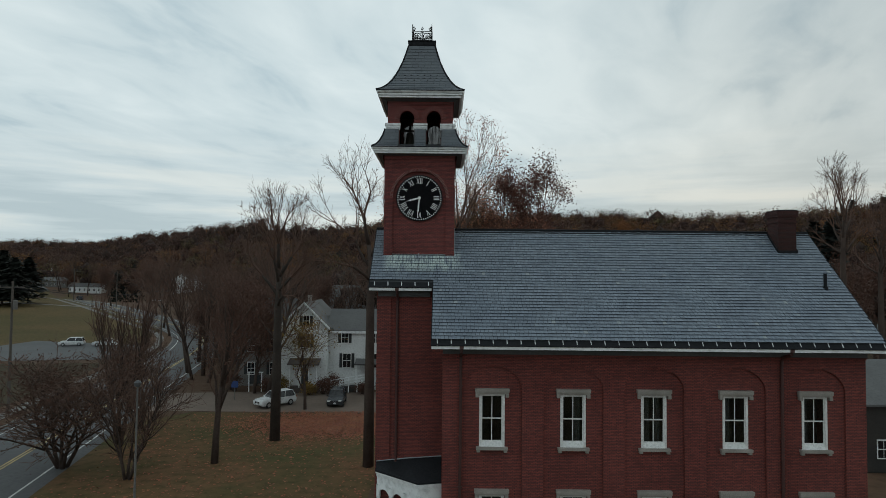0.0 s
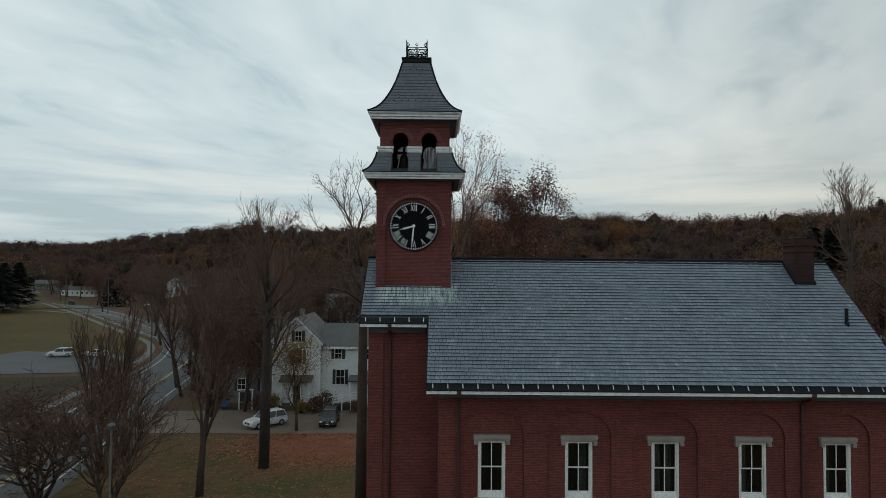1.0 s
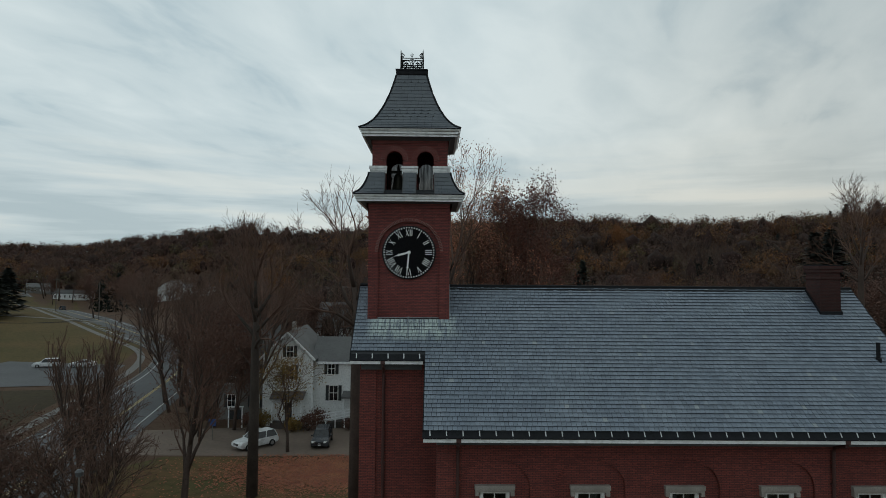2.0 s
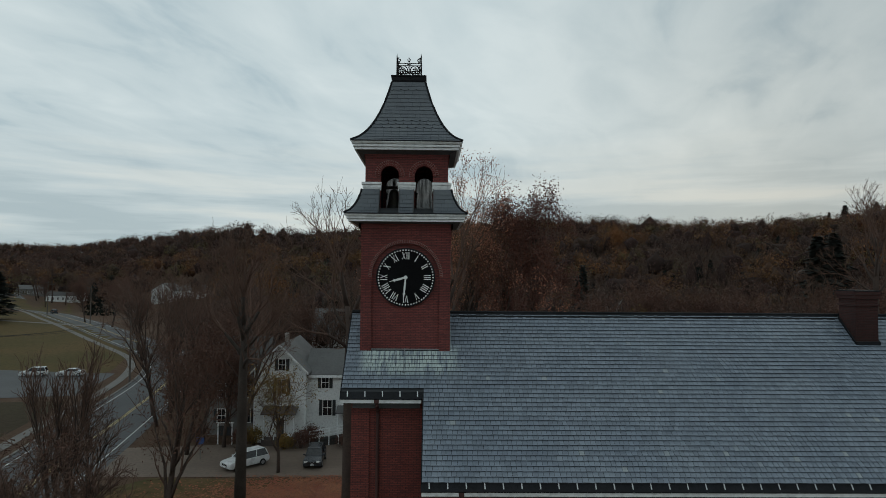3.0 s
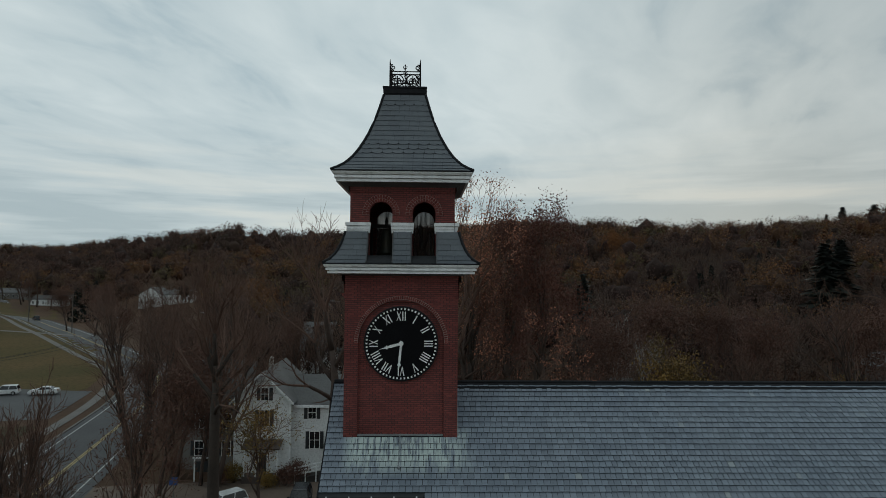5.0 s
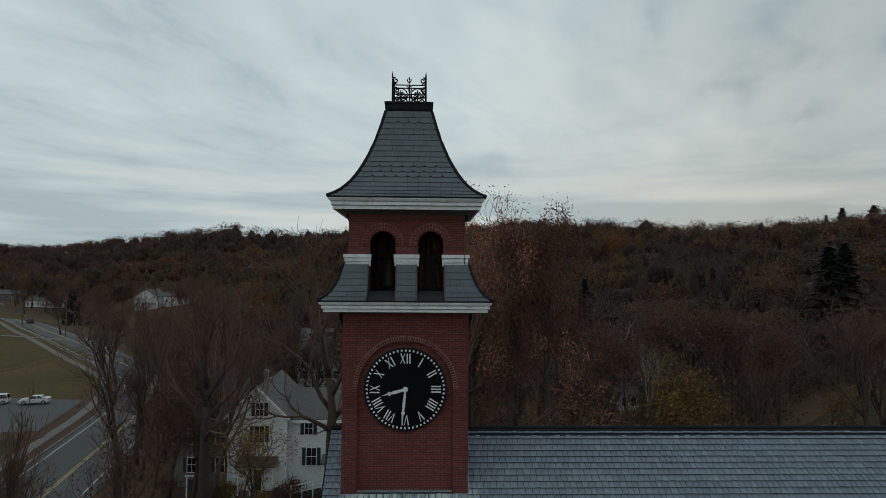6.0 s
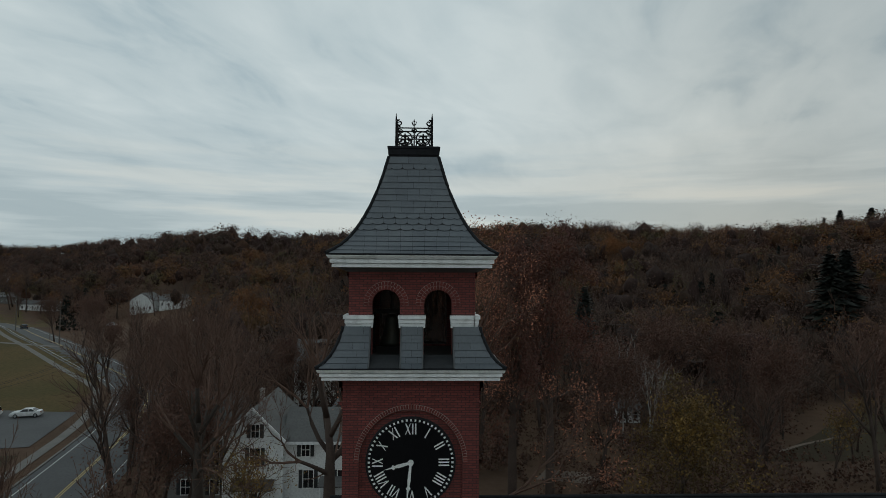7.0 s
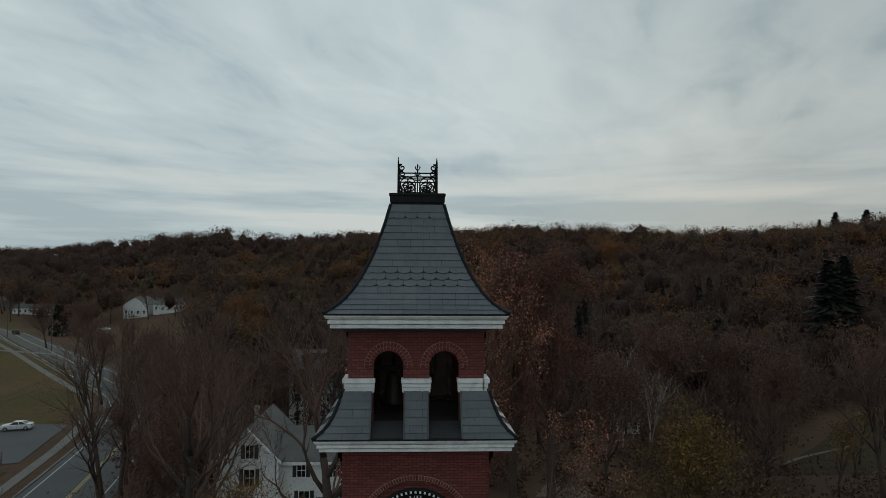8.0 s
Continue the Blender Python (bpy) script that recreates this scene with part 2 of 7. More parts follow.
WHITE = worn("white_paint", (0.84, 0.86, 0.86), (0.74, 0.76, 0.76), 0.55, 0.7, 3, relief=0.1, depth=0.004)
WHITE_SASH = worn("white_sash_paint", (0.80, 0.80, 0.78), (0.70, 0.70, 0.68), 0.5, 0.9, 10, relief=0.1, depth=0.003)
STONE = worn("pale_stone", (0.36, 0.325, 0.29), (0.25, 0.23, 0.205), 0.85, 1.2, 18, relief=0.4, depth=0.006)
# dark grey of small fittings, and shade painted on soffits and cornice undersides
SOFFIT = worn("dark_grey_paint_and_shade", (0.10, 0.105, 0.11), (0.075, 0.08, 0.083), 0.6, 0.6, 7)
BLACK_METAL = worn("black_metal", (0.014, 0.015, 0.017), (0.020, 0.021, 0.024), 0.75, 0.8, 9, relief=0.15, spec=0.15)
STRAP = worn("zinc_strap", (0.62, 0.64, 0.65), (0.5, 0.52, 0.53), 0.4, 3, 20, metal=0.3)
LEAD = worn("lead_flashing", (0.30, 0.33, 0.34), (0.22, 0.24, 0.25), 0.5, 1.5, 12, metal=0.2)
IRON = worn("wrought_iron", (0.010, 0.010, 0.011), (0.014, 0.013, 0.013), 0.8, 3, 25, spec=0.15)
DIAL = worn("black_dial", (0.005, 0.005, 0.006), (0.007, 0.007, 0.008), 0.8, 1.5, 14, relief=0.05, spec=0.1)
DIAL_WHITE = worn("dial_white", (0.86, 0.87, 0.86), (0.78, 0.79, 0.78), 0.5, 3, 20, relief=0.05)
BRONZE = worn("bell_bronze", (0.05, 0.043, 0.03), (0.035, 0.04, 0.033), 0.5, 3, 15, metal=0.6)
DARK_WOOD = worn("dark_boards", (0.04, 0.035, 0.03), (0.028, 0.025, 0.022), 0.85, 0.6, 9)
PLASTER = worn("dim_room_tone", (0.16, 0.15, 0.14), (0.12, 0.115, 0.11), 0.9, 0.5, 6)
CURTAIN = worn("curtain_cloth", (0.20, 0.20, 0.19), (0.14, 0.14, 0.135), 0.9, 1, 8)
GLASS = glass_mat("window_glass")
NETTING = netting_mat("netting")
BARK = worn("bark_grey", (0.070, 0.056, 0.048), (0.048, 0.040, 0.034), 0.95, 0.8, 7, relief=0.7, depth=0.03, spec=0.2)
BARK_DARK = worn("bark_dark", (0.088, 0.063, 0.052), (0.060, 0.044, 0.037), 0.95, 0.8, 7, relief=0.7, depth=0.03, spec=0.2)
TWIG = worn("twigs", (0.105, 0.072, 0.058), (0.072, 0.050, 0.042), 0.95, 0.03, 1.5, relief=0, spec=0.2)
TWIG_DARK = worn("twigs_dark", (0.150, 0.090, 0.068), (0.105, 0.065, 0.050), 0.95, 0.3, 4, relief=0, spec=0.2)
BIRCH = worn("birch_bark", (0.30, 0.28, 0.255), (0.20, 0.185, 0.165), 0.8, 1, 6)
ASPHALT = worn("asphalt", (0.088, 0.089, 0.091), (0.070, 0.071, 0.073), 0.9, 0.12, 3, relief=0.3, depth=0.01)
LOT = worn("parking_asphalt", (0.165, 0.122, 0.094), (0.118, 0.086, 0.066), 0.92, 0.15, 2.5, relief=0.3, depth=0.01)
CONCRETE = worn("concrete", (0.165, 0.155, 0.142), (0.125, 0.118, 0.108), 0.9, 0.3, 4)
LINE_WHITE = worn("road_paint_white", (0.55, 0.55, 0.53), (0.4, 0.4, 0.39), 0.7, 0.8, 8)
LINE_YELLOW = worn("road_paint_yellow", (0.50, 0.36, 0.12), (0.36, 0.27, 0.10), 0.7, 0.8, 8)
GRASS = worn("dry_grass", (0.078, 0.064, 0.026), (0.112, 0.076, 0.034), 0.95, 0.05, 1.5, relief=0.6, depth=0.05, spec=0.1)
ROUGH_GRASS = worn("rough_grass", (0.052, 0.042, 0.023), (0.046, 0.034, 0.022), 0.95, 0.07, 1.2, relief=0.6, depth=0.08, spec=0.1)
GREY_SIDING = worn("weathered_siding", (0.20, 0.19, 0.175), (0.15, 0.14, 0.13), 0.85, 0.5, 5)
LAWN = worn("autumn_lawn", (0.076, 0.068, 0.028), (0.158, 0.084, 0.044), 0.95, 0.13, 1.1, relief=0.6, depth=0.05, spec=0.1)
FLOOR_W = worn("leaf_litter", (0.110, 0.066, 0.042), (0.080, 0.052, 0.036), 0.95, 0.03, 0.7, relief=0.6, depth=0.2, spec=0.1)
RED_LEAF = leaf_mat("fallen_leaves", (0.26, 0.085, 0.05), (0.30, 0.12, 0.06), (0.18, 0.08, 0.05), 0.4)
OAK_LEAF = leaf_mat("oak_leaves", (0.36, 0.150, 0.090), (0.44, 0.175, 0.105), (0.22, 0.100, 0.066), 0.35)
MAROON_LEAF = leaf_mat("maroon_leaves", (0.120, 0.052, 0.040), (0.150, 0.062, 0.042), (0.090, 0.045, 0.038), 0.25)
TAN_LEAF = leaf_mat("tan_leaves", (0.16, 0.10, 0.055), (0.20, 0.12, 0.07), (0.12, 0.07, 0.045), 0.3)
GOLD_LEAF = leaf_mat("gold_leaves", (0.27, 0.155, 0.040), (0.165, 0.112, 0.036), (0.095, 0.074, 0.030), 0.35)
OLIVE_LEAF = leaf_mat("olive_leaves", (0.098, 0.068, 0.029), (0.220, 0.130, 0.035), (0.068, 0.049, 0.027), 0.22)
RUST_LEAF = leaf_mat("rust_leaves", (0.130, 0.063, 0.045), (0.108, 0.056, 0.042), (0.090, 0.053, 0.042), 0.3)


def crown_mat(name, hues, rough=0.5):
    """Insides of crowns seen from afar: each takes a shaded hue of its own."""
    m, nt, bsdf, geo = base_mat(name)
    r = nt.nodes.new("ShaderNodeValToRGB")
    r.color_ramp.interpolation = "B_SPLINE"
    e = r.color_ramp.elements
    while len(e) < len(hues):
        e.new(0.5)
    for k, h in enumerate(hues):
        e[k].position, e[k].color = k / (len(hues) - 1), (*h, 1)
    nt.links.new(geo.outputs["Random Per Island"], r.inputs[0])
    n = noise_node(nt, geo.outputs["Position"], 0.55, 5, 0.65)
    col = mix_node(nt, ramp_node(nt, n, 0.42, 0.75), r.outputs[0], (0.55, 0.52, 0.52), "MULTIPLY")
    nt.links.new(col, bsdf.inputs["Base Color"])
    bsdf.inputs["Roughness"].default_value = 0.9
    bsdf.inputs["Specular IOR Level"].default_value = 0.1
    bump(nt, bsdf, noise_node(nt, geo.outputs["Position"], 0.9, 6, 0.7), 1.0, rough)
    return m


# wood hues darkened for the crowns' insides, shade put into the colour
CORE_BROWN = crown_mat("crown_inner_shade_brown", [(0.036, 0.021, 0.019), (0.046, 0.027, 0.022), (0.040, 0.030, 0.027), (0.056, 0.032, 0.020), (0.034, 0.028, 0.021), (0.048, 0.025, 0.020)])
CORE_RUST = crown_mat("crown_inner_shade_rust", [(0.090, 0.038, 0.019), (0.062, 0.032, 0.020), (0.085, 0.050, 0.021), (0.052, 0.027, 0.020), (0.076, 0.040, 0.020)])
WOOD_RUST = leaf_mat("wood_rust", (0.230, 0.092, 0.030), (0.150, 0.078, 0.030), (0.110, 0.058, 0.031), 0.02, 0.4)
WOOD_OLIVE = leaf_mat("wood_olive", (0.120, 0.088, 0.032), (0.084, 0.066, 0.032), (0.066, 0.052, 0.030), 0.02, 0.4)
WOOD_BROWN = leaf_mat("wood_brown", (0.076, 0.044, 0.036), (0.112, 0.056, 0.036), (0.066, 0.044, 0.037), 0.009, 0.4)
WOOD_PINE = leaf_mat("wood_pine", (0.013, 0.016, 0.013), (0.018, 0.021, 0.015), (0.010, 0.013, 0.011), 0.04)
SIDING = worn("white_clapboard", (0.74, 0.75, 0.74), (0.64, 0.65, 0.64), 0.7, 0.5, 5)
SHINGLE = worn("grey_shingle", (0.125, 0.124, 0.122), (0.095, 0.094, 0.093), 0.9, 0.4, 5, relief=0.4)
SHUTTER = worn("dark_shutter", (0.018, 0.02, 0.022), (0.026, 0.028, 0.03), 0.6)
RED_BARN = worn("brown_siding", (0.09, 0.07, 0.06), (0.07, 0.055, 0.048), 0.85)
CAR_WHITE = worn("car_white", (0.66, 0.67, 0.67), (0.62, 0.63, 0.63), 0.25, 0.4, 2, relief=0)
CAR_DARK = worn("car_dark", (0.02, 0.024, 0.03), (0.026, 0.03, 0.036), 0.25, 0.4, 2, relief=0)
CAR_GLASS = worn("car_glass", (0.012, 0.014, 0.016), (0.018, 0.02, 0.022), 0.08, 1, 4, relief=0)
TYRE = worn("tyre", (0.015, 0.015, 0.015), (0.022, 0.022, 0.022), 0.9)
CHROME = worn("bright_metal", (0.5, 0.51, 0.52), (0.42, 0.43, 0.44), 0.3, 2, 9, metal=0.8, relief=0)
LAMP_GLASS = worn("lamp_glass", (0.7, 0.7, 0.68), (0.6, 0.6, 0.58), 0.15, 3, 9, relief=0)
POLE_WOOD = worn("pole_wood", (0.13, 0.11, 0.095), (0.09, 0.078, 0.066), 0.95, 0.5, 6)
SIGN_BLUE = worn("blue_sign", (0.03, 0.07, 0.22), (0.03, 0.06, 0.18), 0.5, 1, 8)


# ---------------------------------------------------------------- mesh helpers
class Mesh:
    """Vertices and faces gathered for one mesh."""

    def __init__(self):
        self.v, self.f = [], []

    def face(self, *pts):
        n = len(self.v)
        self.v += [tuple(p) for p in pts]
        self.f.append(tuple(range(n, n + len(pts))))
        return self

    def hull8(self, p):
        """Eight corners: the lower four counter-clockwise, then the upper four."""
        n = len(self.v)
        self.v += [tuple(q) for q in p]
        for a in ((3, 2, 1, 0), (4, 5, 6, 7), (0, 1, 5, 4), (1, 2, 6, 5), (2, 3, 7, 6), (3, 0, 4, 7)):
            self.f.append(tuple(n + i for i in a))
        return self

    def box(self, x0, x1, y0, y1, z0, z1):
        return self.hull8([(x0, y0, z0), (x1, y0, z0), (x1, y1, z0), (x0, y1, z0), (x0, y0, z1), (x1, y0, z1), (x1, y1, z1), (x0, y1, z1)])

    def prism(self, poly, a, b, axis="y"):
        """A polygon in the other two axes, drawn out from a to b."""
        def put(p, t):
            return (p[0], t, p[1]) if axis == "y" else (t, p[0], p[1]) if axis == "x" else (p[0], p[1], t)
        n, k = len(self.v), len(poly)
        self.v += [put(p, a) for p in poly] + [put(p, b) for p in poly]
        self.f.append(tuple(range(n, n + k)))
        self.f.append(tuple(range(n + 2 * k - 1, n + k - 1, -1)))
        for i in range(k):
            j = (i + 1) % k
            self.f.append((n + j, n + i, n + k + i, n + k + j))
        return self

    def tube(self, path, radii, sides=6, cap=True):
        n0 = len(self.v)
        path = [Vector(p) for p in path]
        for i, p in enumerate(path):
            d = (path[min(i + 1, len(path) - 1)] - path[max(i - 1, 0)])
            d = d.normalized() if d.length > 1e-9 else Vector((0, 0, 1))
            u = d.cross(Vector((0, 0, 1)) if abs(d.z) < 0.9 else Vector((1, 0, 0))).normalized()
            w = d.cross(u)
            r = radii[i] if isinstance(radii, (list, tuple)) else radii
            for s in range(sides):
                a = 2 * math.pi * s / sides
                self.v.append(tuple(p + r * (math.cos(a) * u + math.sin(a) * w)))
        for i in range(len(path) - 1):
            for s in range(sides):
                t = (s + 1) % sides
                self.f.append((n0 + i * sides + s, n0 + i * sides + t, n0 + (i + 1) * sides + t, n0 + (i + 1) * sides + s))
        if cap:
            self.f.append(tuple(n0 + s for s in range(sides))[::-1])
            self.f.append(tuple(n0 + (len(path) - 1) * sides + s for s in range(sides)))
        return self

    def lathe(self, prof, centre, sides=20):
        """Profile of (radius, z) turned round an upright axis."""
        n0 = len(self.v)
        for r, z in prof:
            for s in range(sides):
                a = 2 * math.pi * s / sides
                self.v.append((centre[0] + r * math.cos(a), centre[1] + r * math.sin(a), centre[2] + z))
        for i in range(len(prof) - 1):
            for s in range(sides):
                t = (s + 1) % sides
                self.f.append((n0 + i * sides + s, n0 + i * sides + t, n0 + (i + 1) * sides + t, n0 + (i + 1) * sides + s))
        return self

    def square(self, prof, cx, cy, ends=True):
        """A moulding that runs round a square: profile of (half width, z)."""
        n0 = len(self.v)
        for h, z in prof:
            self.v += [(cx - h, cy - h, z), (cx + h, cy - h, z), (cx + h, cy + h, z), (cx - h, cy + h, z)]
        for i in range(len(prof) - 1):
            for s in range(4):
                t = (s + 1) % 4
                self.f.append((n0 + 4 * i + s, n0 + 4 * i + t, n0 + 4 * i + 4 + t, n0 + 4 * i + 4 + s))
        if ends:
            self.f.append((n0 + 3, n0 + 2, n0 + 1, n0))
            k = n0 + 4 * (len(prof) - 1)
            self.f.append((k, k + 1, k + 2, k + 3))
        return self

    def turned(self, m):
        self.v = [tuple(m @ Vector(p)) for p in self.v]
        return self

    def add(self, other):
        n = len(self.v)
        self.v += other.v
        self.f += [tuple(n + i for i in f) for f in other.f]
        return self

    def data(self, name, material, smooth=False):
        me = bpy.data.meshes.new(name)
        me.from_pydata(self.v, [], self.f)
        me.materials.append(material)
        if smooth:
            me.polygons.foreach_set("use_smooth", [True] * len(me.polygons))
        me.update()
        return me


BACK = {}


def thing(name, place, label, category, group="", kind="", own=False):
    """A top-level Empty at a thing's base. own: its parts are given round the Empty itself, not in the world."""
    ob = new(name)
    ob.empty_display_size = 0.3
    m = place if isinstance(place, Matrix) else Matrix.Translation(place)
    ob.matrix_basis = m
    BACK[ob] = Matrix.Identity(4) if own else m.inverted()
    return tagged(ob, label, category, group, kind)


def part(name, mesh, material, parent, label="", smooth=False, kind=""):
    data = mesh.data(name, material, smooth) if isinstance(mesh, Mesh) else mesh
    ob = new(name, data)
    ob.parent = parent
    ob.matrix_parent_inverse = BACK.get(parent, Matrix.Identity(4))
    return tagged(ob, label, kind=kind)


def piece(name, data, m, parent):
    """One of many like pieces that share a mesh."""
    ob = new(name, data)
    ob.parent = parent
    ob.matrix_basis = m
    return ob


def arrays(name, verts, faces_n, material, k=4):
    """A mesh from numpy vertices, every k of them one face."""
    me = bpy.data.meshes.new(name)
    nv = len(verts)
    me.vertices.add(nv)
    me.vertices.foreach_set("co", np.asarray(verts, dtype=np.float32).ravel())
    me.loops.add(nv)
    me.loops.foreach_set("vertex_index", np.arange(nv, dtype=np.int32))
    me.polygons.add(faces_n)
    me.polygons.foreach_set("loop_start", np.arange(faces_n, dtype=np.int32) * k)
    me.polygons.foreach_set("loop_total", np.full(faces_n, k, dtype=np.int32))
    me.materials.append(material)
    me.update(calc_edges=True)
    return me


# ---------------------------------------------------------------- ground
# bearing from (0, 20) in degrees, distance and height of the ridge, distance of its foot
RIDGES = [(-180, 900, 20, 400), (-75, 1100, 34, 500), (-40, 1200, 41.5, 420), (-28, 1150, 45, 380), (-25, 720, 41.5, 290), (-17, 650, 46, 250),
          (-10, 640, 42.5, 215), (-5, 560, 45, 190), (4, 520, 45, 170), (13, 450, 39.5, 150), (22, 430, 39.5, 140), (31, 410, 37.5, 140),
          (37, 400, 39, 150), (60, 420, 40, 170), (90, 700, 30, 300), (180, 900, 20, 400)]
RZ = np.array(RIDGES, dtype=float)


def ramp01(t):
    t = np.clip(t, 0, 1)
    return t * t * (3 - 2 * t)


def height(x, y):
    """The ground's height; arrays or numbers."""
    x, y = np.asarray(x, dtype=float), np.asarray(y, dtype=float)
    dx, dy = x, y - 20.0
    r, az = np.hypot(dx, dy), np.degrees(np.arctan2(dx, dy))
    dr, zr, df = (np.interp(az, RZ[:, 0], RZ[:, k]) for k in (1, 2, 3))
    hill = zr * ramp01((r - df) / (dr - df)) ** 0.85
    roll = (np.sin(x * 0.021 + 1.3) * np.cos(y * 0.017) + 0.6 * np.sin(x * 0.047 + y * 0.039)) * 3.2 * ramp01((r - 160) / 220)
    gentle = 3.0 * ramp01((r - 120) / 110) * ramp01((-x - 20) / 60)
    return hill + roll + gentle


def build_ground():
    rad = np.concatenate([np.linspace(0, 140, 29)[1:], np.geomspace(145, 4200, 75)])
    ang = np.radians(np.linspace(-180, 180, 241)[:-1])
    R, A = np.meshgrid(rad, ang, indexing="ij")
    X, Y = R * np.sin(A), 20 + R * np.cos(A)
    Z = height(X, Y)
    verts = [(0.0, 20.0, 0.0)] + list(zip(X.ravel().tolist(), Y.ravel().tolist(), Z.ravel().tolist()))
    n, faces = len(ang), []
    for j in range(n):
        faces.append((0, 1 + (j + 1) % n, 1 + j))
    for i in range(len(rad) - 1):
        for j in range(n):
            k = (j + 1) % n
            faces.append((1 + i * n + j, 1 + i * n + k, 1 + (i + 1) * n + k, 1 + (i + 1) * n + j))
    me = bpy.data.meshes.new("ground")
    me.from_pydata(verts, [], faces)
    me.materials.append(FLOOR_W)
    me.polygons.foreach_set("use_smooth", [True] * len(me.polygons))
    tagged(new("ground", me), "brown leaf-covered earth of valley and hills", "ground", kind="structure")


build_ground()


def ribbon(name, line, left, right, lift, material, label, category, steps=60, thick=0.0, kind="structure"):
    """A strip along a line of (x, y), from left to right of it, lying on the ground."""
    pts = np.array(line, dtype=float)
    seg = np.hypot(*np.diff(pts, axis=0).T)
    s = np.concatenate([[0], np.cumsum(seg)])
    t = np.linspace(0, s[-1], steps)
    x, y = np.interp(t, s, pts[:, 0]), np.interp(t, s, pts[:, 1])
    ker = np.ones(7) / 7
    if len(line) > 2:
        x[3:-3], y[3:-3] = np.convolve(x, ker, "valid"), np.convolve(y, ker, "valid")
    dx, dy = np.gradient(x), np.gradient(y)
    n = np.hypot(dx, dy)
    nx, ny = -dy / n, dx / n
    me = Mesh()
    cols = 4
    for i in range(steps - 1):
        for c in range(cols):
            q = []
            for ii, cc in ((i, c), (i, c + 1), (i + 1, c + 1), (i + 1, c)):
                o = left + (right - left) * cc / cols
                px, py = x[ii] - nx[ii] * o, y[ii] - ny[ii] * o
                q.append((px, py, float(height(px, py)) + lift))
            me.face(*q)
            if thick:
                for c2, (a, b) in ((0, (0, 3)), (cols - 1, (2, 1))):
                    if c == c2:
                        me.face(q[b], q[a], (*q[a][:2], q[a][2] - thick), (*q[b][:2], q[b][2] - thick))
    ob = new(name, me.data(name, material))
    return tagged(ob, label, category, kind=kind)


def sheet(name, poly, lift, material, label, category, kind="structure", cell=4.0):
    """A flat piece of ground of any outline that follows the ground below it."""
    bm = bmesh.new()
    vs = [bm.verts.new((x, y, 0)) for x, y in poly]
    bm.faces.new(vs)
    xs, ys = [p[0] for p in poly], [p[1] for p in poly]
    for lo, hi, ax in ((min(xs), max(xs), 0), (min(ys), max(ys), 1)):
        for k in range(1, int((hi - lo) / cell) + 1):
            co, no = [0, 0, 0], [0, 0, 0]
            co[ax], no[ax] = lo + k * cell, 1
            bmesh.ops.bisect_plane(bm, geom=bm.verts[:] + bm.edges[:] + bm.faces[:], plane_co=co, plane_no=no)
    for v in bm.verts:
        v.co.z = float(height(v.co.x, v.co.y)) + lift
    bmesh.ops.recalc_face_normals(bm, faces=bm.faces)
    me = bpy.data.meshes.new(name)
    bm.to_mesh(me)
    bm.free()
    if me.polygons and me.polygons[0].normal.z < 0:
        me.flip_normals()
    me.materials.append(material)
    return tagged(new(name, me), label, category, kind=kind)


ROAD = [(-12, -60), (-23.4, 0), (-32.6, 51.3), (-41.3, 100), (-47, 130), (-57, 157), (-82, 184), (-125, 232), (-211, 345), (-300, 460)]
ribbon("road", ROAD, -6.0, 5.0, 0.05, ASPHALT, "grey asphalt street with worn lane paint", "road", 150)
ribbon("road_line_yellow", ROAD, -0.22, -0.08, 0.058, LINE_YELLOW, "worn yellow centre line on the street", "road marking", 150)
ribbon("road_line_yellow_2", ROAD, 0.08, 0.22, 0.058, LINE_YELLOW, "worn yellow centre line on the street", "road marking", 150)
ribbon("road_line_white", ROAD, 3.7, 3.85, 0.058, LINE_WHITE, "white edge line along the street", "road marking", 150)
ribbon("road_line_white_2", ROAD, -5.1, -4.95, 0.058, LINE_WHITE, "white edge line along the street", "road marking", 150)
ribbon("kerb", ROAD, -6.3, -6.0, 0.17, CONCRETE, "pale concrete kerb of the street", "kerb", 150, 0.2)
ribbon("pavement", ROAD, -9.4, -7.9, 0.07, CONCRETE, "pale concrete footway beside the street", "pavement", 150)
sheet("lawn", [(-26, 30), (-24, 36), (-4, 34), (-4, 48), (24, 50), (26, 68), (-3, 71.5), (-26, 71.5), (-33, 62)], 0.03, LAWN, "worn autumn lawn of brown and green grass", "lawn")
sheet("front_lawn", [(-14, 4), (-9, -25), (30, -25), (34, 33.6), (1.5, 33.6), (-19, 29)], 0.03, LAWN, "brownish lawn before the brick hall", "lawn")
sheet("parking_lot", [(-34, 71.8), (-26, 71.9), (-3, 71.9), (-2, 84.2), (-18, 84.2), (-33.5, 82)], 0.04, LOT, "pale worn asphalt of the parking lot", "parking lot")
sheet("field", [(-62, 136), (-72, 116), (-150, 112), (-210, 190), (-150, 258), (-118, 218), (-72, 170)], 0.05, GRASS, "open field of short yellow-green grass", "field")
sheet("side_lot", [(-55, 112), (-60, 134), (-84, 136), (-88, 118), (-74, 108)], 0.08, ASPHALT, "worn grey asphalt lot beside the field", "parking lot")
sheet("verge", [(-45, 58), (-49.5, 84), (-54, 108), (-75, 105), (-100, 109), (-150, 108), (-140, 50), (-70, 45)], 0.03, ROUGH_GRASS, "dark rough grass beside the street", "grass")
sheet("far_field", [(-150, 270), (-175, 300), (-235, 300), (-260, 385), (-200, 375), (-165, 330)], 0.06, GRASS, "distant meadow beyond the bend", "field")
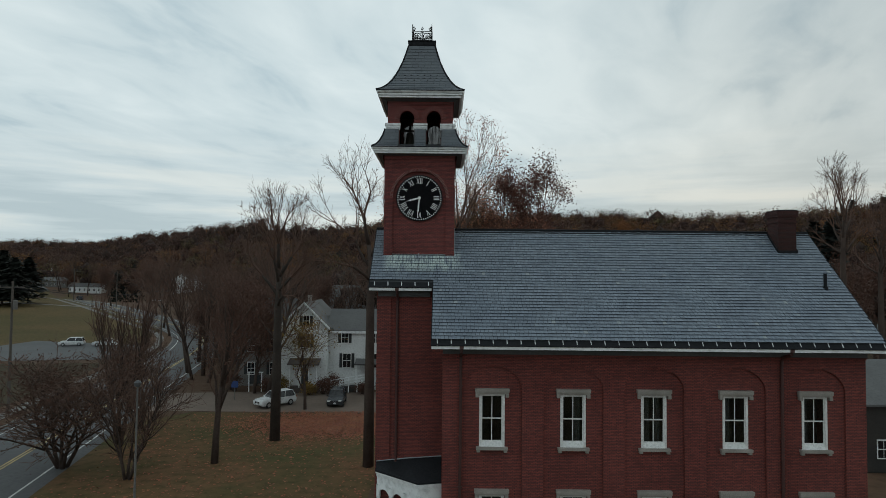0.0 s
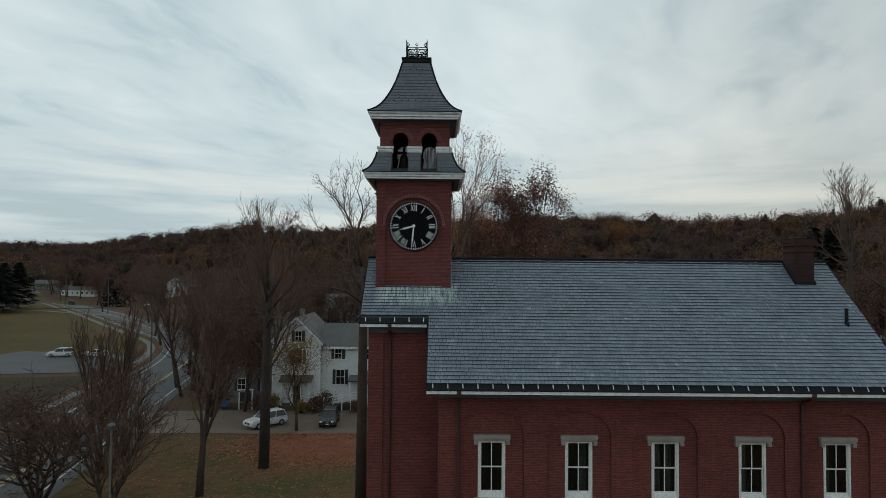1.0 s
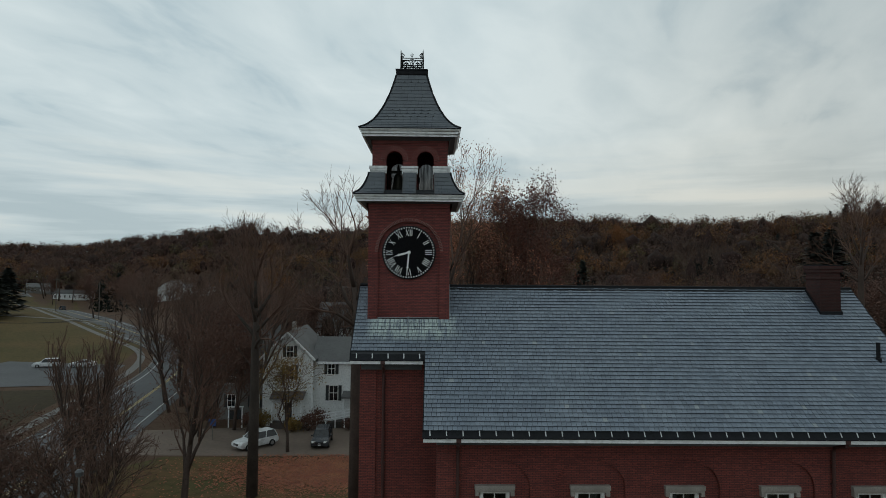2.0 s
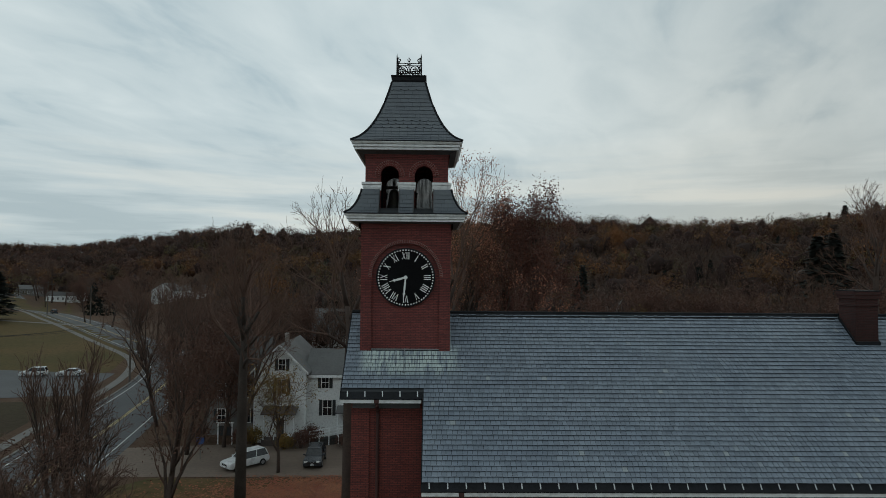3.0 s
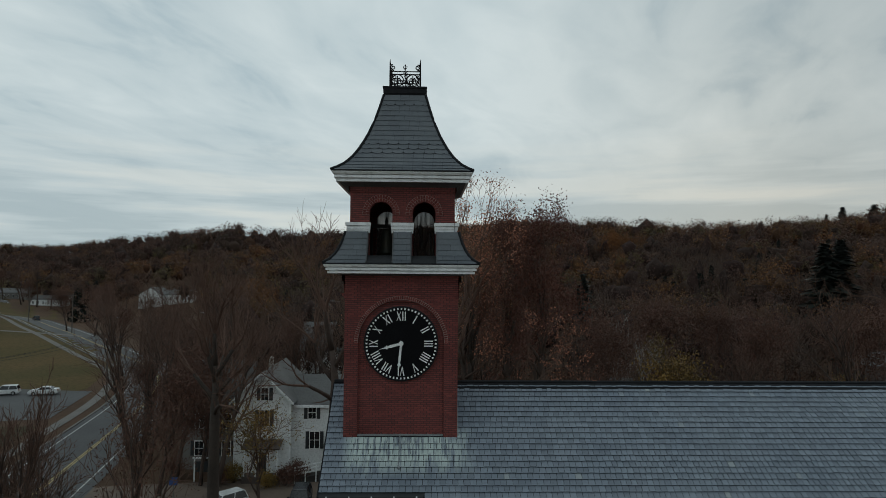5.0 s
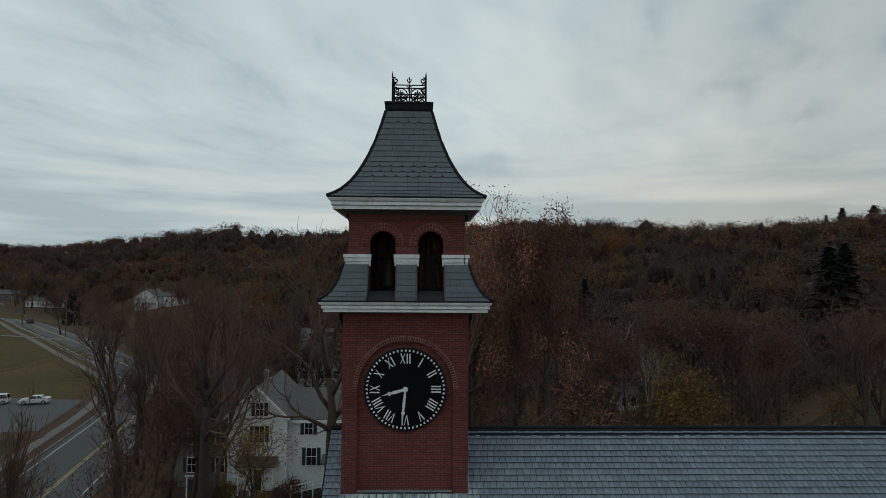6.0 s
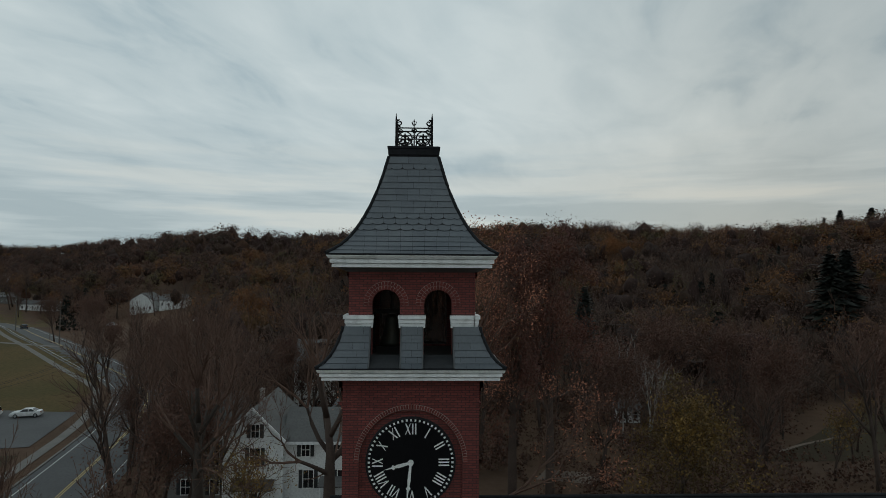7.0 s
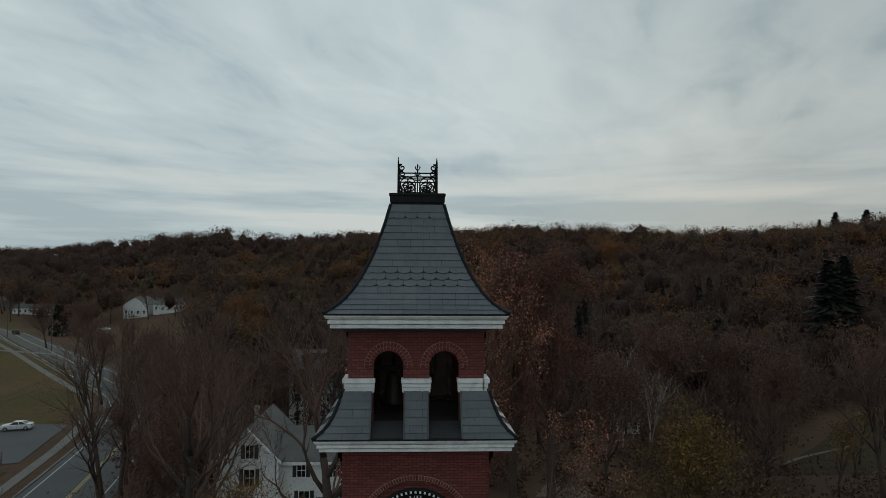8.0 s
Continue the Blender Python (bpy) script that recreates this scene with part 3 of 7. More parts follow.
ribbon("field_path", [(-200, 222), (-150, 214), (-100, 205)], -1.1, 1.1, 0.1, CONCRETE, "pale dirt track across the field", "track", 40)
sheet("back_yard", [(14, 97), (21, 95), (23, 99), (16, 101)], 0.05, LOT, "pale gravel yard behind the hall", "yard")
sheet("meadow", [(46, 104), (60, 104), (76, 116), (100, 134), (96, 144), (82, 138), (62, 118)], 0.05, ROUGH_GRASS, "rough grass clearing at the wood's edge", "meadow")
ribbon("meadow_path", [(50, 108), (56, 112), (63, 115.5), (68, 118)], -0.3, 0.3, 0.1, LOT, "pale dirt path through the clearing", "path", 40)


# ---------------------------------------------------------------- the brick hall
HALL = thing("town_hall", (10.0, 40.1, 0.0), "red brick town hall with grey slate roof and clock tower", "town hall")
RY, RZ0, PITCH = 40.12, 17.74, 0.872               # ridge line and slope of the roof
X0, X1, XL, XR = 0.95, 22.22, -2.62, 22.60         # walls of the main block, of the tower bay, end of the roof
YE, YP = 33.46, 36.60                             # eaves of the main slope and of the bay
YF, YB, YBAY = 34.45, 45.80, 37.30                 # front, back and bay walls
BAYS = (3.45, 7.53, 11.59, 15.69, 19.68)
WALL_T = 0.35


def slope_z(y):
    return RZ0 - PITCH * abs(RY - y)


def hall_walls():
    # outer layer of the front: piers and the spandrels over the blind arches
    me, top, lay, half, spring, rise = Mesh(), 11.30, 0.13, 1.50, 9.32, 1.22
    edges = [X0] + [c + s * half for c in BAYS for s in (-1, 1)] + [X1]
    for a, b in zip(edges[0::2], edges[1::2]):
        part("pier", Mesh().box(a, b, YF, YF + lay, 0.9, top), BRICK, HALL)
    for c in BAYS:
        n = 24
        pts = [(c - half * math.cos(math.pi * i / n), spring + rise * math.sin(math.pi * i / n)) for i in range(n + 1)]
        for (xa, za), (xb, zb) in zip(pts, pts[1:]):
            me.face((xa, YF, za), (xb, YF, zb), (xb, YF, top), (xa, YF, top))
            me.face((xb, YF, zb), (xa, YF, za), (xa, YF + lay, za), (xb, YF + lay, zb))
    me.box(X0, X1, YF, YF + lay, top, top + 0.32)
    me.box(X0 - 0.02, X1 + 0.02, YF - 0.05, YF + lay, 11.0, 11.12)
    part("front_wall", me, BRICK, HALL, "red brick front with tall blind arches")
    # inner layer with the window openings
    me = Mesh()
    y0, y1 = YF + lay, YF + lay + WALL_T
    cuts = [X0] + [c + s * 0.64 for c in BAYS for s in (-1, 1)] + [X1]
    for a, b in zip(cuts[0::2], cuts[1::2]):
        part("wall_panel", Mesh().box(a, b, y0, y1, 0.0, 11.5), BRICK, HALL)
    for c in BAYS:
        for za, zb in ((0.0, 1.50), (4.13, 6.50), (9.13, 11.5)):
            part("wall_panel", Mesh().box(c - 0.64, c + 0.64, y0, y1, za, zb), BRICK, HALL)
    me = Mesh().box(X0 - 0.06, X1 + 0.06, YF - 0.07, YF + lay, 0.0, 0.9)
    part("plinth", me, STONE, HALL, "pale stone plinth course")
    me = Mesh()
    part("return_wall", Mesh().box(X0, X0 + WALL_T, y1, YBAY + 0.35, 0, 11.5), BRICK, HALL)
    part("bay_wall", Mesh().box(XL, X0, YBAY, YBAY + WALL_T, 0, 14.25), BRICK, HALL)
    part("pier", Mesh().box(XL - 0.05, XL + 0.72, YBAY - 0.10, YBAY, 0, 14.1), BRICK, HALL)
    for x in (XL, X1 - WALL_T):                                               # gable ends
        ya = YBAY + WALL_T if x == XL else y1
        me = Mesh()
        me.prism([(ya, 0), (YB - WALL_T, 0), (YB - WALL_T, slope_z(YB) - 0.45), (RY, RZ0 - 0.45), (ya, slope_z(ya) - 0.45)], x, x + WALL_T, "x")
        part("gable_wall", me, BRICK, HALL)
    part("rear_wall", Mesh().box(XL, X1, YB - WALL_T, YB, 0, 12.2), BRICK, HALL)
    # added inner box; its dark tone stands for the rooms' dimness
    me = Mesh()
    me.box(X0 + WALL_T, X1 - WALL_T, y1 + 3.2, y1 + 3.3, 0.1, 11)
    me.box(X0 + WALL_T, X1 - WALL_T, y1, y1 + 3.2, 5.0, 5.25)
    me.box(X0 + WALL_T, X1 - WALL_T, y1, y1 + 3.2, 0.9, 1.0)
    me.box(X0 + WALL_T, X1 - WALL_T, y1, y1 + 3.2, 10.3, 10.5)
    part("inner_partition", me, PLASTER, HALL, "added partition and floors toned dark for dim rooms")


def hall_window(c, z):
    """A two-over-two sash window; z: top of its sill."""
    w = part("window", Mesh().box(c - 0.66, c + 0.66, YF + 0.42, YF + 0.46, z, z + 0.05), WHITE_SASH, HALL, "tall white sash window with stone lintel and sill")
    y, h, a = YF + 0.10, 2.63, 0.64
    fr = Mesh()
    fr.box(c - a, c - a + 0.11, y, y + 0.2, z, z + h)
    fr.box(c + a - 0.11, c + a, y, y + 0.2, z, z + h)
    fr.box(c - a + 0.11, c + a - 0.11, y, y + 0.2, z + h - 0.07, z + h)
    fr.hull8([(c - a + 0.11, y - 0.03, z), (c + a - 0.11, y - 0.03, z), (c + a - 0.11, y + 0.2, z), (c - a + 0.11, y + 0.2, z),
              (c - a + 0.11, y + 0.07, z + 0.24), (c + a - 0.11, y + 0.07, z + 0.24), (c + a - 0.11, y + 0.2, z + 0.24), (c - a + 0.11, y + 0.2, z + 0.24)])
    part("frame", fr, WHITE_SASH, w)
    sa = Mesh()
    i, m, s0, s1 = a - 0.11, z + 1.40, z + 0.24, z + h - 0.07
    for zz0, zz1, yy in ((s0, m + 0.03, y + 0.10), (m - 0.03, s1, y + 0.06)):
        sa.box(c - i, c - i + 0.05, yy, yy + 0.04, zz0, zz1)
        sa.box(c + i - 0.05, c + i, yy, yy + 0.04, zz0, zz1)
        sa.box(c - 0.02, c + 0.02, yy + 0.003, yy + 0.037, zz0, zz1)
        sa.box(c - i + 0.05, c + i - 0.05, yy + 0.002, yy + 0.038, zz1 - 0.05, zz1)
        sa.box(c - i + 0.05, c + i - 0.05, yy + 0.002, yy + 0.038, zz0, zz0 + 0.06)
    part("sash", sa, WHITE_SASH, w)
    for sx in (-1, 1):
        for zz0, zz1, yy in ((s0 + 0.06, m - 0.03, y + 0.12), (m + 0.03, s1 - 0.05, y + 0.08)):
            xa, xb = (c - i + 0.05, c - 0.02) if sx < 0 else (c + 0.02, c + i - 0.05)
            p = part("pane", Mesh().box(xa, xb, yy, yy + 0.006, zz0, zz1), GLASS, w)
            p.visible_shadow = False
    li = Mesh()
    yl = YF - 0.10
    li.box(c - 0.86, c + 0.86, yl, YF + 0.13, z + h + 0.10, z + h + 0.28)
    li.box(c - 0.835, c + 0.835, yl + 0.05, YF + 0.13, z + h, z + h + 0.10)
    for s in (-1, 1):
        li.box(c + s * 0.755 - 0.08, c + s * 0.755 + 0.08, yl + 0.02, YF + 0.13, z + h - 0.16, z + h + 0.0)
    part("lintel", li, STONE, w, "grey stone hood with small end brackets")
    si = Mesh()
    si.box(c - 0.79, c + 0.79, yl - 0.02, YF + 0.30, z - 0.13, z)
    for s in (-1, 1):
        si.box(c + s * 0.68 - 0.08, c + s * 0.68 + 0.08, yl + 0.03, YF + 0.13, z - 0.25, z - 0.13)
    part("sill", si, STONE, w, "grey stone sill on two brackets")


def curtain(c, z, h, side):
    me = Mesh()
    for k in range(7):
        x = c + side * (0.08 + 0.055 * k)
        yy = YF + 0.62 + 0.03 * (k % 2)
        me.face((x, yy, z + 0.1), (x + side * 0.055, yy + (0.03 if k % 2 == 0 else -0.03), z + 0.1), (x + side * 0.055, yy + (0.03 if k % 2 == 0 else -0.03), z + h), (x, yy, z + h))
    part("curtain", me, CURTAIN, HALL, "grey curtain hanging inside the window")


hall_walls()
for bay in BAYS:
    for sill in (6.50, 1.50):
        hall_window(bay, sill)
for bay, side in ((BAYS[1], 1), (BAYS[2], 1), (BAYS[3], -1), (BAYS[4], -1), (BAYS[2], -1)):
    curtain(bay, 6.50, 2.4, side)


def hall_roof():
    t = 0.16
    me = Mesh()
    ye, yp = YE, YP
    # deck: main front slope, tower bay slope, rear slope
    me.prism([(ye, slope_z(ye)), (RY, RZ0), (RY, RZ0 - t), (ye, slope_z(ye) - t)], 0.42, XR, "x")
    me.prism([(yp, slope_z(yp)), (RY, RZ0), (RY, RZ0 - t), (yp, slope_z(yp) - t)], -3.02, 0.42, "x")
    yb = 46.9
    me.prism([(RY, RZ0), (yb, slope_z(yb)), (yb, slope_z(yb) - t), (RY, RZ0 - t)], -3.02, XR, "x")
    roof = part("roof", me, DECK, HALL, "steep roof of blue-grey slates with lime streaks below the tower")
    me = Mesh().tube([(-3.04, RY, RZ0 + 0.05), (-2.5, RY, RZ0 + 0.05)], 0.09, 8)
    me.add(Mesh().prism([(RY - 0.26, RZ0 - 0.17), (RY, RZ0 + 0.07), (RY + 0.26, RZ0 - 0.17), (RY, RZ0 + 0.03)], 1.55, XR + 0.02, "x"))
    me.add(Mesh().tube([(1.5, RY, RZ0 + 0.06), (XR + 0.03, RY, RZ0 + 0.06)], 0.06, 8))
    part("ridge_cap", me, BLACK_METAL, roof, "dark metal ridge roll")
    # verges
    for x, y0 in ((XR, ye), (-3.08, yp), (0.36, ye)):
        me = Mesh()
        y1 = RY if x != 0.36 else yp
        me.prism([(y0 - 0.02, slope_z(y0) + 0.02), (y1, slope_z(y1) + 0.02), (y1, slope_z(y1) - 0.28), (y0 - 0.02, slope_z(y0) - 0.28)], x, x + 0.06, "x")
        part("verge_board", me, BLACK_METAL, roof, "dark verge board")
    # eaves: steep black metal apron with bright straps, white fascia, soffit
    for name, xa, xb, y, n in (("eave", 0.36, XR + 0.06, YE, 33), ("bay_eave", -3.08, 0.34, YP, 5)):
        z = slope_z(y)
        me = Mesh().prism([(y + 0.02, z + 0.015), (y - 0.16, z - 0.27), (y - 0.14, z - 0.31), (y + 0.30, z - 0.31), (y + 0.30, z)], xa, xb, "x")
        part("gutter_apron", me, BLACK_METAL, roof, "black metal gutter along the eave")
        strap = None
        for k in range(n):
            x = 0.0
            me = Mesh() if strap is None else None
            me and me.hull8([(x, y - 0.158, z - 0.28), (x + 0.045, y - 0.158, z - 0.28), (x + 0.045, y - 0.12, z - 0.28), (x, y - 0.12, z - 0.28),
                      (x - 0.02, y + 0.0, z + 0.012), (x + 0.025, y + 0.0, z + 0.012), (x + 0.025, y + 0.05, z + 0.03), (x - 0.02, y + 0.05, z + 0.03)])
            strap = strap or me.data("gutter_strap", STRAP)
            piece("gutter_strap", strap, Matrix.Translation((xa + 0.30 + (xb - xa - 0.5) * k / (n - 1), 0, 0)), roof)
        yw = YF if name == "eave" else YBAY
        me = Mesh().box(xa + 0.03, xb - 0.03, y - 0.10, y - 0.02, z - 0.46, z - 0.312)
        part("fascia", me, WHITE, roof, "white painted eave board")
        # soffit and strip below it carry the eave's shade as colour
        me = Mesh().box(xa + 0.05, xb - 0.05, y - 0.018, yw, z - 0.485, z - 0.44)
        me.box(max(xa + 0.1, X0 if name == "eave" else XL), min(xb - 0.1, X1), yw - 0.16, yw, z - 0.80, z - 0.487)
        part("soffit", me, SOFFIT, roof, "soffit coloured dark to stand for eave shade")
    for x, y, zt in ((1.86, YF - 0.10, YE), (17.95, YF - 0.10, YE), (-1.55, YBAY - 0.10, YP)):
        z = slope_z(zt) - 0.40
        me = Mesh().tube([(x, zt - 0.06, z), (x, zt - 0.02, z - 0.16), (x, y - 0.12, z - 0.42), (x, y, z - 0.62), (x, y, 0.2)], 0.075, 10)
        for zz in (2, 4.5, 7, 9.5):
            me.box(x - 0.11, x + 0.11, y - 0.04, y + 0.10, zz, zz + 0.06)
        me.box(x - 0.10, x + 0.10, zt - 0.13, zt + 0.02, z - 0.06, z + 0.10)
        part("downpipe", me, PIPE_RED, HALL, "dark red-brown iron downpipe on the wall")
    return roof


ROOF = hall_roof()


def hall_chimney():
    me = Mesh().box(20.15, 21.18, 38.70, 39.90, 15.8, 18.70)
    me.box(20.10, 21.23, 38.65, 39.95, 18.28, 18.38)
    me.box(20.08, 21.25, 38.63, 39.97, 18.62, 18.78)
    me.box(20.05, 21.28, 38.60, 40.00, 18.78, 18.95)
    c = part("chimney", me, SOOTY_BRICK, HALL, "square sooty brick chimney with corbelled top")
    part("cap", Mesh().box(20.09, 21.24, 38.64, 39.96, 18.95, 19.01), BLACK_METAL, c)
    z = slope_z(38.7)
    me = Mesh().box(20.09, 21.24, 38.62, 38.72, z - 0.1, z + 0.17)
    for s, x in ((-1, 20.09), (1, 21.19)):
        me.hull8([(x, 38.64, z - 0.2), (x + 0.05, 38.64, z - 0.2), (x + 0.05, 39.9, z + 0.9), (x, 39.9, z + 0.9), (x, 38.64, z + 0.14), (x + 0.05, 38.64, z + 0.14), (x + 0.05, 39.9, z + 1.24), (x, 39.9, z + 1.24)])
    part("flashing", me, BLACK_METAL, c)
    me = Mesh().lathe([(0.16, -0.1), (0.13, 0.1), (0.085, 0.12), (0.085, 0.78), (0.10, 0.78), (0.10, 0.82), (0.0, 0.82)], (21.45, 36.45, slope_z(36.45)), 12)
    part("vent_pipe", me, BLACK_METAL, HALL, "black vent pipe through the slates")


hall_chimney()

# ---------------------------------------------------------------- the clock tower
TX, TY, TH = -0.467, 40.30, 2.00
TURNS = [Matrix.Translation((TX, TY, 0)) @ Matrix.Rotation(math.radians(90 * k), 4, "Z") for k in range(4)]


def four(make):
    """The same work on all four sides of the tower; make(mesh) draws the front one round the tower's axis."""
    out = Mesh()
    for m in TURNS:
        side = Mesh()
        make(side)
        out.add(side.turned(m))
    return out


def arc(c, z, r, a0, a1, n):
    return [(c + r * math.cos(math.radians(a0 + (a1 - a0) * i / n)), z + r * math.sin(math.radians(a0 + (a1 - a0) * i / n))) for i in range(n + 1)]


def tower_shaft():
    lay, top, ph, pz = 0.12, 21.75, 1.52, 19.46

    def side(me):
        me.box(-TH, -ph, -TH, -TH + lay, 14.6, top)
        me.box(ph, TH - lay, -TH, -TH + lay, 14.6, top)
        pts = arc(0, pz, ph, 180, 0, 28)
        for (xa, za), (xb, zb) in zip(pts, pts[1:]):
            me.face((xa, -TH, za), (xb, -TH, zb), (xb, -TH, top), (xa, -TH, top))
            me.face((xb, -TH, zb), (xa, -TH, za), (xa, -TH + lay, za), (xb, -TH + lay, zb))
        me.box(-TH - 0.02, TH + 0.02, -TH - 0.02, -TH, 20.92, 20.98)
        for k in range(8):                                   # toothed brick course
            x = -1.75 + k * 0.50
            me.prism([(x - 0.24, 21.50), (x, 21.16), (x + 0.24, 21.50)], -TH - 0.045, -TH)
            me.prism([(x - 0.09, 21.20), (x - 0.25, 21.03), (x - 0.41, 21.20)], -TH - 0.03, -TH)
        me.box(-TH - 0.045, TH + 0.045, -TH - 0.045, -TH, 21.50, 21.62)
        me.box(-TH - 0.10, TH + 0.10, -TH - 0.10, -TH, 21.62, top + 0.10)
    wall = part("tower_wall", four(side), BRICK_T, HALL, "dark red brick tower shaft with arched panels")
    part("tower_core", Mesh().box(TX - TH + lay, TX + TH - lay, TY - TH + lay, TY + TH - lay, 14.6, 21.7), BRICK_T, wall)
    me = Mesh().box(TX - 1.5, TX + 1.5, TY - TH - 0.03, TY - TH + 0.14, 16.22, 16.25)
    me.box(TX - TH - 0.03, TX - 1.5, TY - TH - 0.05, TY - TH + 0.02, 16.10, 16.13)
    me.box(TX + 1.5, TX + TH + 0.03, TY - TH - 0.05, TY - TH + 0.02, 16.10, 16.13)
    me.hull8([(TX + TH + 0.005, 38.3, 15.95), (TX + TH + 0.05, 38.3, 15.95), (TX + TH + 0.05, 40.0, 17.46), (TX + TH + 0.005, 40.0, 17.46),
              (TX + TH + 0.005, 38.3, 16.35), (TX + TH + 0.05, 38.3, 16.35), (TX + TH + 0.05, 40.0, 17.86), (TX + TH + 0.005, 40.0, 17.86)])
    part("flashing", me, LEAD, wall, "pale lead flashing at the tower's foot")
    me = Mesh().tube([(TX + 0.0, TY - TH - 0.06, 16.30), (TX - 0.02, TY - TH - 0.3, 16.0), (TX - 0.01, TY - TH - 0.95, 15.40)], 0.018, 5)
    me.lathe([(0.0, 0.0), (0.05, 0.03), (0.05, 0.10), (0.0, 0.14)], (TX - 0.01, TY - TH - 0.97, 15.33), 8)
    part("cable", me, LEAD, wall, "thin cable hanging down on the slates")
    # brick-on-edge ring round the dial
    br = Mesh().box(-0.5, 0.5, -0.5, 0.5, -0.5, 0.5).data("brick", PIECE_BRICK)
    n = 64
    for k in range(n):
        a = math.radians(180 * (k + 0.5) / n)
        m = Matrix.Translation((TX + 1.59 * math.cos(a), TY - TH - 0.012, pz + 1.59 * math.sin(a))) @ Matrix.Rotation(-a, 4, "Y") @ Matrix.Diagonal((0.112, 0.06, 0.060, 1))
        piece("brick", br, m, wall)
    bed, out_, in_ = Mesh(), arc(0, pz, 1.655, 180, 0, 40), arc(0, pz, 1.524, 180, 0, 40)
    for (a, b), (p, q) in zip(zip(out_, out_[1:]), zip(in_, in_[1:])):
        bed.hull8([(p[0], -TH - 0.03, p[1]), (q[0], -TH - 0.03, q[1]), (q[0], -TH, q[1]), (p[0], -TH, p[1]),
                   (a[0], -TH - 0.03, a[1]), (b[0], -TH - 0.03, b[1]), (b[0], -TH, b[1]), (a[0], -TH, a[1])])
    part("mortar_bed", bed.turned(TURNS[0]), MORTAR, wall, kind="stuff")
    return wall


tower_shaft()


def roman(text):
    """Upright strokes of a Roman numeral, about 1 high, centred: list of boxes as (x0, x1 at foot, x0, x1 at head)."""
    out, x = [], 0.0
    for ch in text:
        if ch == "I":
            out.append((x + 0.06, x + 0.18, x + 0.06, x + 0.18))
            x += 0.26
        elif ch == "V":
            out.append((x + 0.22, x + 0.32, x + 0.03, x + 0.15))
            out.append((x + 0.24, x + 0.31, x + 0.44, x + 0.52))
            x += 0.56
        else:
            out.append((x + 0.41, x + 0.53, x + 0.03, x + 0.15))
            out.append((x + 0.04, x + 0.11, x + 0.46, x + 0.53))
            x += 0.58
    return [tuple(v - x / 2 for v in q) for q in out]


def tower_clock():
    r, z, y = 1.27, 19.435, TY - TH - 0.02
    c = part("clock", Mesh().lathe([(0, 0), (r + 0.05, 0), (r + 0.05, 0.08), (r, 0.10), (r, 0.09)], (0, 0, 0), 64).turned(
        Matrix.Translation((TX, y + 0.10, z)) @ Matrix.Rotation(radians(90), 4, "X")), BLACK_METAL, HALL, "round black tower clock with white Roman numerals")
    me = Mesh().lathe([(0, 0.0), (r - 0.005, 0.0), (r - 0.005, 0.085), (0, 0.086)], (0, 0, 0), 64).turned(
        Matrix.Translation((TX, y + 0.10, z)) @ Matrix.Rotation(radians(90), 4, "X"))
    part("dial", me, DIAL, c, "matt black dial")
    place = Matrix.Translation((TX, y, z))
    for k in range(12):
        text = ("XII", "I", "II", "III", "IV", "V", "VI", "VII", "VIII", "IX", "X", "XI")[k]
        me = Mesh()
        s, h = 0.335, 0.315
        for a0, a1, b0, b1 in roman("IIII" if text == "IV" else text):
            a0, a1, b0, b1 = (v * s for v in (a0, a1, b0, b1))
            me.hull8([(a0, 0.008, -h / 2), (a1, 0.008, -h / 2), (a1, 0.02, -h / 2), (a0, 0.02, -h / 2), (b0, 0.008, h / 2), (b1, 0.008, h / 2), (b1, 0.02, h / 2), (b0, 0.02, h / 2)])
        m = place @ Matrix.Rotation(radians(30 * k), 4, "Y") @ Matrix.Translation((0, 0, 0.970))
        part("numeral", me.turned(m), DIAL_WHITE, c)
    mark = Mesh().box(-0.027, 0.027, 0.008, 0.02, 1.19, 1.255).data("minute_mark", DIAL_WHITE)
    for k in range(60):
        piece("minute_mark", mark, place @ Matrix.Rotation(radians(6 * k), 4, "Y"), c)

    def hand(length, wide, ang, off):
        pts = [(-wide * 0.5, 0), (-wide * 0.75, length * 0.45), (-wide * 0.45, length * 0.58), (-wide * 1.1, length * 0.64), (-wide * 0.35, length * 0.70), (0, length),
               (wide * 0.35, length * 0.70), (wide * 1.1, length * 0.64), (wide * 0.45, length * 0.58), (wide * 0.75, length * 0.45), (wide * 0.5, 0)]
        return Mesh().prism(pts, off - 0.012, off).turned(place @ Matrix.Rotation(radians(ang), 4, "Y"))
    part("hour_hand", hand(0.82, 0.07, 255, -0.02), DIAL_WHITE, c, "white hour hand")
    part("minute_hand", hand(1.16, 0.062, 185, -0.045), DIAL_WHITE, c, "white minute hand")
    me = Mesh().lathe([(0, 0.0), (0.085, 0.0), (0.085, 0.07), (0.03, 0.08), (0, 0.08)], (0, 0, 0), 16).turned(place @ Matrix.Rotation(radians(90), 4, "X"))
    part("hub", me, DIAL_WHITE, c)


tower_clock()
OP, OW, OZ = 0.77, 0.41, 24.06                       # belfry openings: place, half width, springing
BH = 1.87                                            # half width of the belfry
SKIRT = [(2.69, 22.245), (2.564, 22.315), (2.438, 22.415), (2.311, 22.575), (2.215, 22.745), (2.139, 22.915), (2.083, 23.075), (2.036, 23.215), (2.01, 23.365)]
SPIRE = [(2.48, 25.51), (2.29, 25.62), (2.10, 25.76), (1.94, 25.92), (1.80, 26.09), (1.63, 26.35), (1.46, 26.66), (1.30, 27.0), (1.14, 27.41), (1.035, 27.72), (0.94, 28.03), (0.855, 28.34), (0.78, 28.62)]


